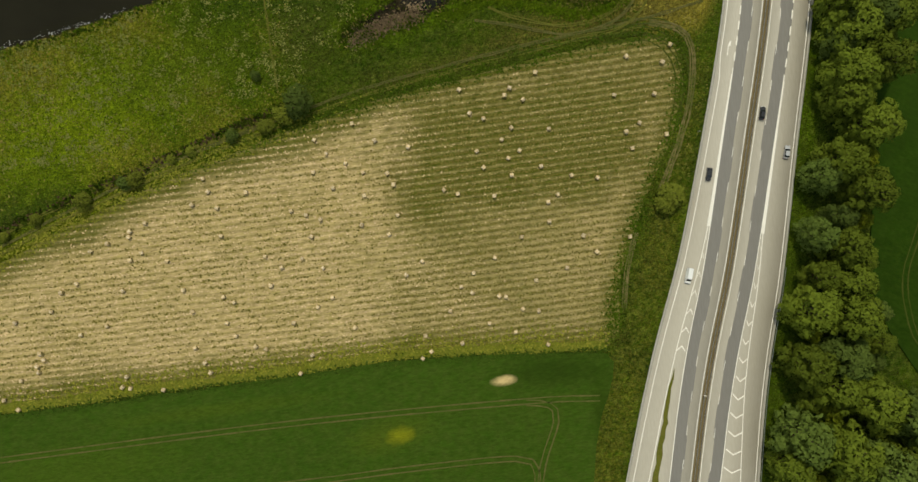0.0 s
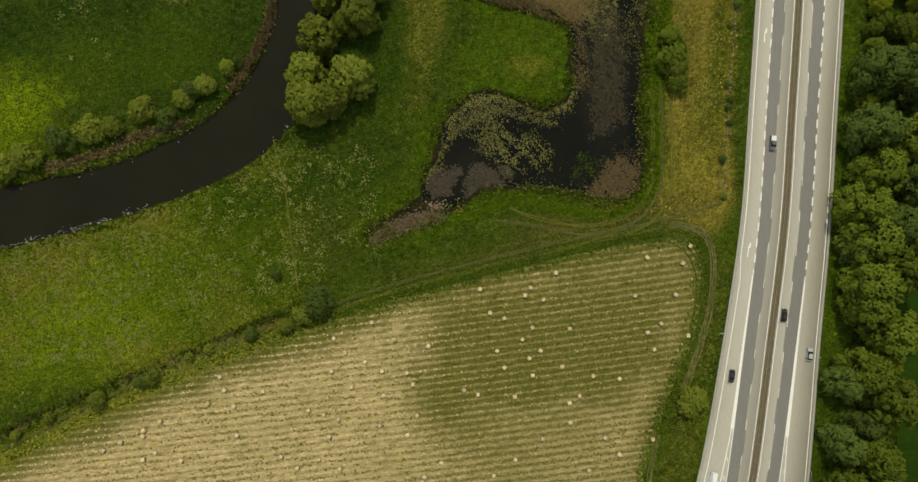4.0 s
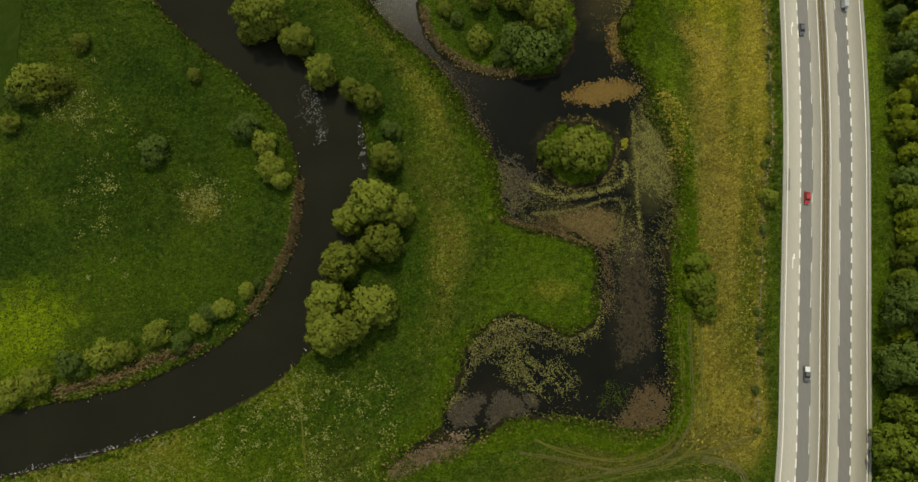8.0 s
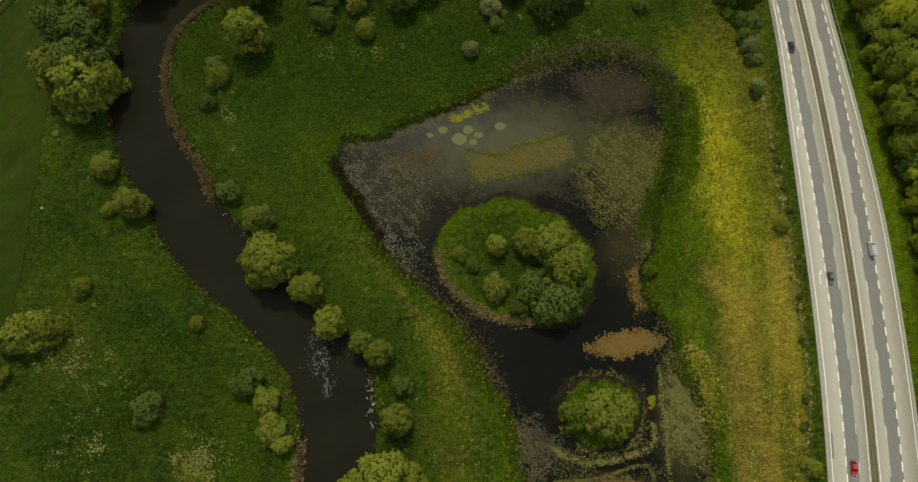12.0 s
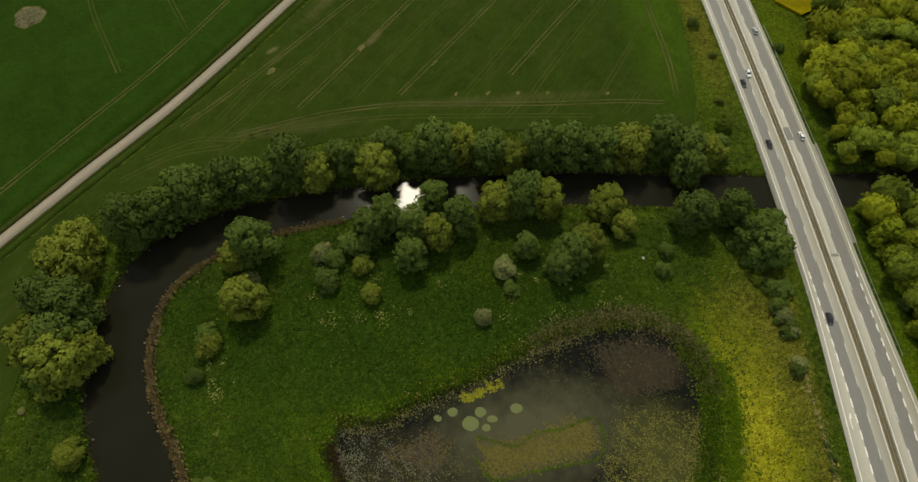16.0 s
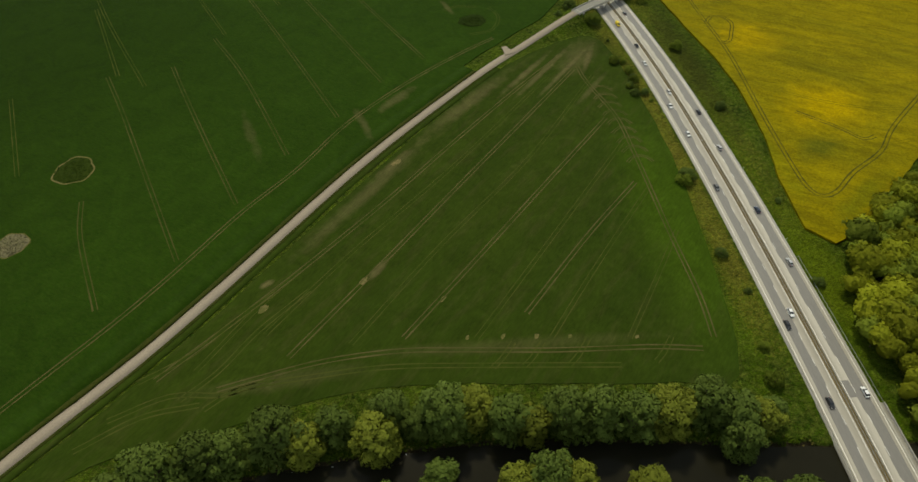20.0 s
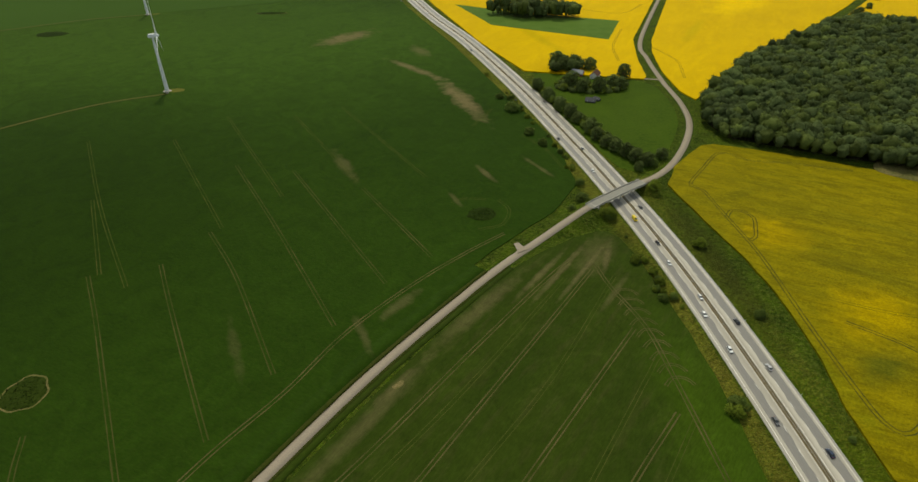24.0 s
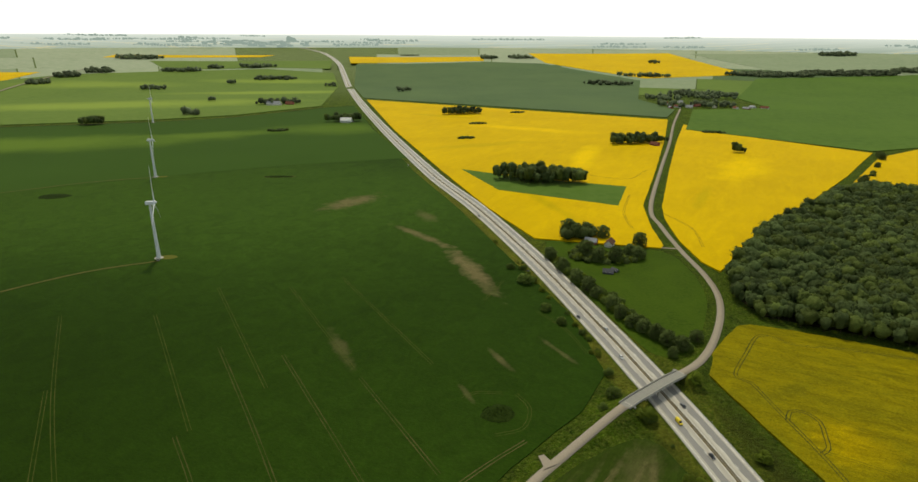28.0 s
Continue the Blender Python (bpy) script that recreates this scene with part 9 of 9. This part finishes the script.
def house(x, y, w, l, h, turn, wall, roofing, label, base=0.0, barn=False):
    """A gabled house or barn with openings, eaves and chimney."""
    thing = new("barn" if barn else "farmhouse")
    tagged(thing, label, "barn" if barn else "house")
    up = w * 0.42
    bm = bmesh.new()
    pr = [(-w / 2, 0), (w / 2, 0), (w / 2, h), (0, h + up), (-w / 2, h)]
    ends = [[bm.verts.new((px, sy * l / 2, pz)) for px, pz in pr] for sy in (-1, 1)]
    bm.faces.new(ends[0])
    bm.faces.new(ends[1][::-1])
    for k in range(5):
        bm.faces.new([ends[0][k], ends[0][(k + 1) % 5], ends[1][(k + 1) % 5], ends[1][k]])
    bmesh.ops.recalc_face_normals(bm, faces=bm.faces[:])
    part("wall", bm, wall, thing)
    for s in (-1, 1):
        bm = bmesh.new()
        o, t = 0.5, 0.22
        a, b = (s * (w / 2 + o), h - o * up / (w / 2)), (0, h + up)
        vs = [bm.verts.new((px, sy * (l / 2 + 0.4), pz + dz)) for sy in (-1, 1) for px, pz, dz in ((a[0], a[1], 0.02), (b[0], b[1], 0.02), (b[0], b[1], t), (a[0], a[1], t))]
        for f in ((0, 1, 2, 3), (7, 6, 5, 4), (0, 4, 5, 1), (1, 5, 6, 2), (2, 6, 7, 3), (3, 7, 4, 0)):
            bm.faces.new([vs[n] for n in f])
        bmesh.ops.recalc_face_normals(bm, faces=bm.faces[:])
        part("roof", bm, roofing, thing)
    if not barn:
        part("chimney", box(-0.4, 0.4, l * 0.18, l * 0.18 + 0.8, h + up - 0.8, h + up + 1.1, 0.04), ROOF_RED, thing)
    for sy in (-1, 1):
        for wx in (-w * 0.22, w * 0.22):
            win = part("window", box(wx - 0.55, wx + 0.55, sy * l / 2 - 0.05, sy * l / 2 + 0.05, 1.0, 2.2, 0.02), TOWER, thing)
            part("pane", box(wx - 0.45, wx + 0.45, sy * l / 2 - 0.07, sy * l / 2 + 0.07, 1.1, 2.1), PANE, win)
    for sx in (-1, 1):
        for n in range(max(2, int(l / 4))):
            wy = -l / 2 + (n + 0.5) * l / max(2, int(l / 4))
            if n == 0 and sx > 0:
                part("door", box(sx * w / 2 - 0.06, sx * w / 2 + 0.06, wy - 0.5, wy + 0.5, 0, 2.1, 0.02), WOODRED, thing)
                continue
            win = part("window", box(sx * w / 2 - 0.05, sx * w / 2 + 0.05, wy - 0.55, wy + 0.55, 1.0, 2.2, 0.02), TOWER, thing)
            part("pane", box(sx * w / 2 - 0.07, sx * w / 2 + 0.07, wy - 0.45, wy + 0.45, 1.1, 2.1), PANE, win)
    thing.matrix_world = pose(x, y, base + float(rise(x, y)), 0, 0, turn)
    return thing


house(157, 948, 8, 13, 3.4, -28, BRICKWALL, ROOF_BROWN, "white farmhouse with a brown tiled roof among trees", 0.1)
house(140, 956, 7, 12, 2.8, 60, WOODRED, ROOF_GREY, "red boarded barn with a grey roof", 0.1, True)
house(136, 876, 6, 9, 1.6, 70, SLATE, SLATE, "low dark grey shed below the farm", 0.15, True)
house(143, 880, 4, 6, 1.4, 40, SLATE, SLATE, "low dark grey shed below the farm", 0.15, True)
house(-481, 2126, 16, 40, 5, 75, BRICKWALL, ROOF_GREY, "long pale barn with a grey roof", 0.5, True)
house(-440, 2140, 12, 24, 4, 80, WOODRED, ROOF_RED, "red farm building with a tiled roof", 0.5, True)
house(-230, 1798, 14, 26, 5, 80, BRICKWALL, BRICKWALL, "white barn beside the motorway", 0.5, True)
house(395, 1500, 9, 16, 3.5, 40, WOODRED, ROOF_RED, "small red house at the edge of a copse", 0.3)
for k, (x, y) in enumerate(((640, 2075), (668, 2098), (700, 2092), (735, 2120), (775, 2095), (820, 2060), (846, 2052), (660, 2180), (720, 2210), (800, 2200), (880, 2085), (905, 2065))):
    house(x, y, 9 + k % 3, 15 + 2 * (k % 4), 3.4, 37 * k % 180, BRICKWALL if k % 3 else WOODRED, ROOF_RED if k % 2 else ROOF_GREY, "village house with a pitched roof among trees", 0.3)

# ---- small things by the road and in the meadow ----
def marker(x, y, z=0.05):
    post = new("marker_post")
    tagged(post, "white roadside marker post with a dark band", "marker post", "roadside marker posts")
    part("post", box(-0.06, 0.06, -0.05, 0.05, -0.2, 1.0, 0.02), TOWER, post)
    part("reflector", box(-0.065, 0.065, -0.055, 0.055, 0.72, 0.86), TRIM, post)
    post.location = (x, y, z)
    return post


mk = marker(0, 0)
spots_m = [(s, y) for y in range(-90, 700, 50) for s in (-1, 1) if not 325 < y < 390]
for n, (s, y) in enumerate(spots_m):
    x = float(mid_x(y)) + s * (float(half_left(y) if s < 0 else half_right(y)) + 1.3)
    if n == 0:
        mk.location = (x, y, 0.05)
    else:
        copy_thing(mk, pose(x, y, 0.05))


def road_sign(x, y, w, h, high, turn, face, label):
    sign = new("road_sign")
    tagged(sign, label, "road sign")
    for s in (-1, 1):
        part("post", tube((s * w * 0.3, 0, -0.3), (s * w * 0.3, 0, high + h), 0.06, 0.06, 8), STEEL, sign)
    part("panel", box(-w / 2, w / 2, -0.12, -0.07, high, high + h, 0.02), face, sign)
    part("backing", box(-w / 2 + 0.05, w / 2 - 0.05, -0.06, -0.03, high + 0.05, high + h - 0.05), STEEL, sign)
    sign.matrix_world = pose(x, y, 0.05, 0, 0, turn)


SIGN_BLUE = plain("blue_sign_face", (0.02, 0.09, 0.22), 0.4)
road_sign(126.6, 327.7, 2.6, 1.6, 1.6, 175, SIGN_BLUE, "blue motorway sign on two posts")
road_sign(86.2, 21, 0.8, 0.8, 1.4, 170, PAINT, "small white sign on the verge")
road_sign(81.5, -71, 0.9, 1.2, 1.0, 180, PAINT, "white sign in the grass wedge")


def boulder(x, y, r, label):
    bm = bmesh.new()
    bmesh.ops.create_icosphere(bm, subdivisions=2, radius=r)
    for v in bm.verts:
        v.co *= 1 + 0.18 * noise.noise(v.co * 1.3 + Vector((x, y, 0)))
        v.co.z *= 0.5
    tagged(part("boulder", bm, SOIL if r > 1 else CONCRETE, smooth=True), label, "boulder").location = (x, y, ground_at(x, y) + r * 0.15)


boulder(-151.8, 279, 1.5, "pale heap of earth beside the wheat")
boulder(-153.3, 249.5, 0.5, "pale boulder at the field's edge")
boulder(69, 327, 0.6, "white boulder in the meadow")
# wire fence between the dry strip and the motorway verge
c = spline([(91.7, 68), (94.2, 86), (96.8, 104.4), (100.5, 125), (104, 148), (109.5, 165), (112.6, 197.6), (114.5, 228), (115.8, 254), (116.1, 283)], 4.0)
fence = new("wire_fence")
tagged(fence, "thin wire fence with weathered wooden posts", "fence")
for k, (x, y) in enumerate(c):
    part("post", tube((x, y, -0.2), (x, y, 1.15), 0.06, 0.05, 6), BARK, fence)
for h in (0.5, 0.9):
    ribbon("wire", c, 0.02, h, STEEL, fence, thick=0.02)
q = c[rng.integers(len(c), size=500)] + rng.normal(0, 0.8, (500, 2))
scatter("fence_weeds", np.column_stack([q, np.full(len(q), 0.05)]), 0.6, TUSSOCK_DRY, "bleached weeds along the wire fence", rng, 0.6, blades=1)
for k in range(26):
    x, y = c[rng.integers(len(c))]
    plant("green_bush", float(x + rng.normal(0, 1.0)), float(y + rng.normal(0, 2)), rng.uniform(0.7, 1.7), rng)
# earth heap field behind the forest
sheet("ploughed_patch", [(318, 722), (352, 745), (420, 720), (430, 660), (360, 690)], 1.2, SOIL, "brown ploughed patch beside the forest", "field", 6, thick=0.5)

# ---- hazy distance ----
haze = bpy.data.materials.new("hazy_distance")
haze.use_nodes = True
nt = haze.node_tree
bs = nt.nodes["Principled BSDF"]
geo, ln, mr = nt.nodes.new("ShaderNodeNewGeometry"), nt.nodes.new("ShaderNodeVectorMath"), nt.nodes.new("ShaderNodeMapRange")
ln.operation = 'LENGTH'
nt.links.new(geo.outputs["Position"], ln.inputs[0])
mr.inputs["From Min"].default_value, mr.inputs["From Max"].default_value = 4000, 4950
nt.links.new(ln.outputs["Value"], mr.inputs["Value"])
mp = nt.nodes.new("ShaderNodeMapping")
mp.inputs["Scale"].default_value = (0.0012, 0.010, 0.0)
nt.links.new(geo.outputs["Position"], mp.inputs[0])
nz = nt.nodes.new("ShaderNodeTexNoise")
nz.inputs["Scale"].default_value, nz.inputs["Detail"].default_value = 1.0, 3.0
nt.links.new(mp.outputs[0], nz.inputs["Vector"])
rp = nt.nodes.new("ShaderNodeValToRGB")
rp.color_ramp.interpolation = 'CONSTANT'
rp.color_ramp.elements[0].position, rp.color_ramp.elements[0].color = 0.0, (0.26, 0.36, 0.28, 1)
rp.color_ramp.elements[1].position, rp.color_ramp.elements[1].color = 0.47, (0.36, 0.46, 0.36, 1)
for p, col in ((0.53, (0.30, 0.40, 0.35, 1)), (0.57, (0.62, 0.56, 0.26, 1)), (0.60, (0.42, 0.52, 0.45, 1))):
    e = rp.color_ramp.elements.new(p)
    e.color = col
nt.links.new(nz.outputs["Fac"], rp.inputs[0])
# haze is painted as a glow that whitens with distance
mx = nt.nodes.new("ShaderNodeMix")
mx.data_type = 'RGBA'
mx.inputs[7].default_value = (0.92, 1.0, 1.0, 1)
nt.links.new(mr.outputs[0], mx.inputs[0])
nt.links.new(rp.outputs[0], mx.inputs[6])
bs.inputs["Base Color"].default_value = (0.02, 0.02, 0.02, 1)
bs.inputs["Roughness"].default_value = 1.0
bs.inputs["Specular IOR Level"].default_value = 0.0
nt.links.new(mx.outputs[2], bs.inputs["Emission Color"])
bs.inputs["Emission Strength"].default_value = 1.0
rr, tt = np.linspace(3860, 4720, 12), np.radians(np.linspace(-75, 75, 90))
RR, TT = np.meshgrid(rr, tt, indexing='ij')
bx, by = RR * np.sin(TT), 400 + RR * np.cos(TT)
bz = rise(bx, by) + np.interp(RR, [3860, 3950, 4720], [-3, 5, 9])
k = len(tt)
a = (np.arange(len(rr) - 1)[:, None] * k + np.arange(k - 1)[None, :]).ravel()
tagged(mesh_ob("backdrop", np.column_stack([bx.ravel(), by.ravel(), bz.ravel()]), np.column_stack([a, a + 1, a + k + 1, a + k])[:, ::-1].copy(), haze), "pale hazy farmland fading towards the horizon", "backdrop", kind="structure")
# far trees and town glow pale grey green, haze put in as emission
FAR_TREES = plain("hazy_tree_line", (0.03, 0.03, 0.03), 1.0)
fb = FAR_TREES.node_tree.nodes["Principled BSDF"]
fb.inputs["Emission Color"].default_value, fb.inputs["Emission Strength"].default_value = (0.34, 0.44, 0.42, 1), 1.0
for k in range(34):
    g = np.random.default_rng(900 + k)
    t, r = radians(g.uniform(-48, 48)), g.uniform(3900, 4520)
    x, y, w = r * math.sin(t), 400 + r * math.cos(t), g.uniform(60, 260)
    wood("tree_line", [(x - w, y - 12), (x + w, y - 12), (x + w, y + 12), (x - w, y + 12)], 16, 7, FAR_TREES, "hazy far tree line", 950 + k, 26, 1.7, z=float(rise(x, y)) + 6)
town = new("far_town")
tagged(town, "hazy far town with blocks and a tower", "town", kind="structure")
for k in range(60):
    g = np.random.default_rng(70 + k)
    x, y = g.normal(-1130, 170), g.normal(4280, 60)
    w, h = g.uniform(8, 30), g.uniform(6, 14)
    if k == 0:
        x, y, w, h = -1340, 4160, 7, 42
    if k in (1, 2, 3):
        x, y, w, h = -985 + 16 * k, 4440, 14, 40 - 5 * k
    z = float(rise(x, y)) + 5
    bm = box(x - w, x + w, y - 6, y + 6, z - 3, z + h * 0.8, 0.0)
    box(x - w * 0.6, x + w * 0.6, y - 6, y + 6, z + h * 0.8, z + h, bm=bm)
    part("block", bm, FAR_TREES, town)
# added glowing band, so that the sky is bright low over the horizon
glow = bpy.data.materials.new("white_sky_glow")
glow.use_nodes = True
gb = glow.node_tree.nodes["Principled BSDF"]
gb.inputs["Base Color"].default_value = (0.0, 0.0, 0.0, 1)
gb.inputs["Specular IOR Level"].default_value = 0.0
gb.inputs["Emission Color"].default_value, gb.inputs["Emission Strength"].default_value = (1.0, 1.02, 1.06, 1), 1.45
zz = np.array([140.0, 260, 420, 640, 900])
R2, T2 = np.meshgrid(zz, tt, indexing='ij')
sx, sy = 4740 * np.sin(T2), 400 + 4560 * np.cos(T2)
k = len(tt)
a = (np.arange(len(zz) - 1)[:, None] * k + np.arange(k - 1)[None, :]).ravel()
tagged(mesh_ob("backdrop", np.column_stack([sx.ravel(), sy.ravel(), R2.ravel()]), np.column_stack([a, a + 1, a + k + 1, a + k]), glow), "glowing white sky band low over the horizon", "backdrop", kind="structure")
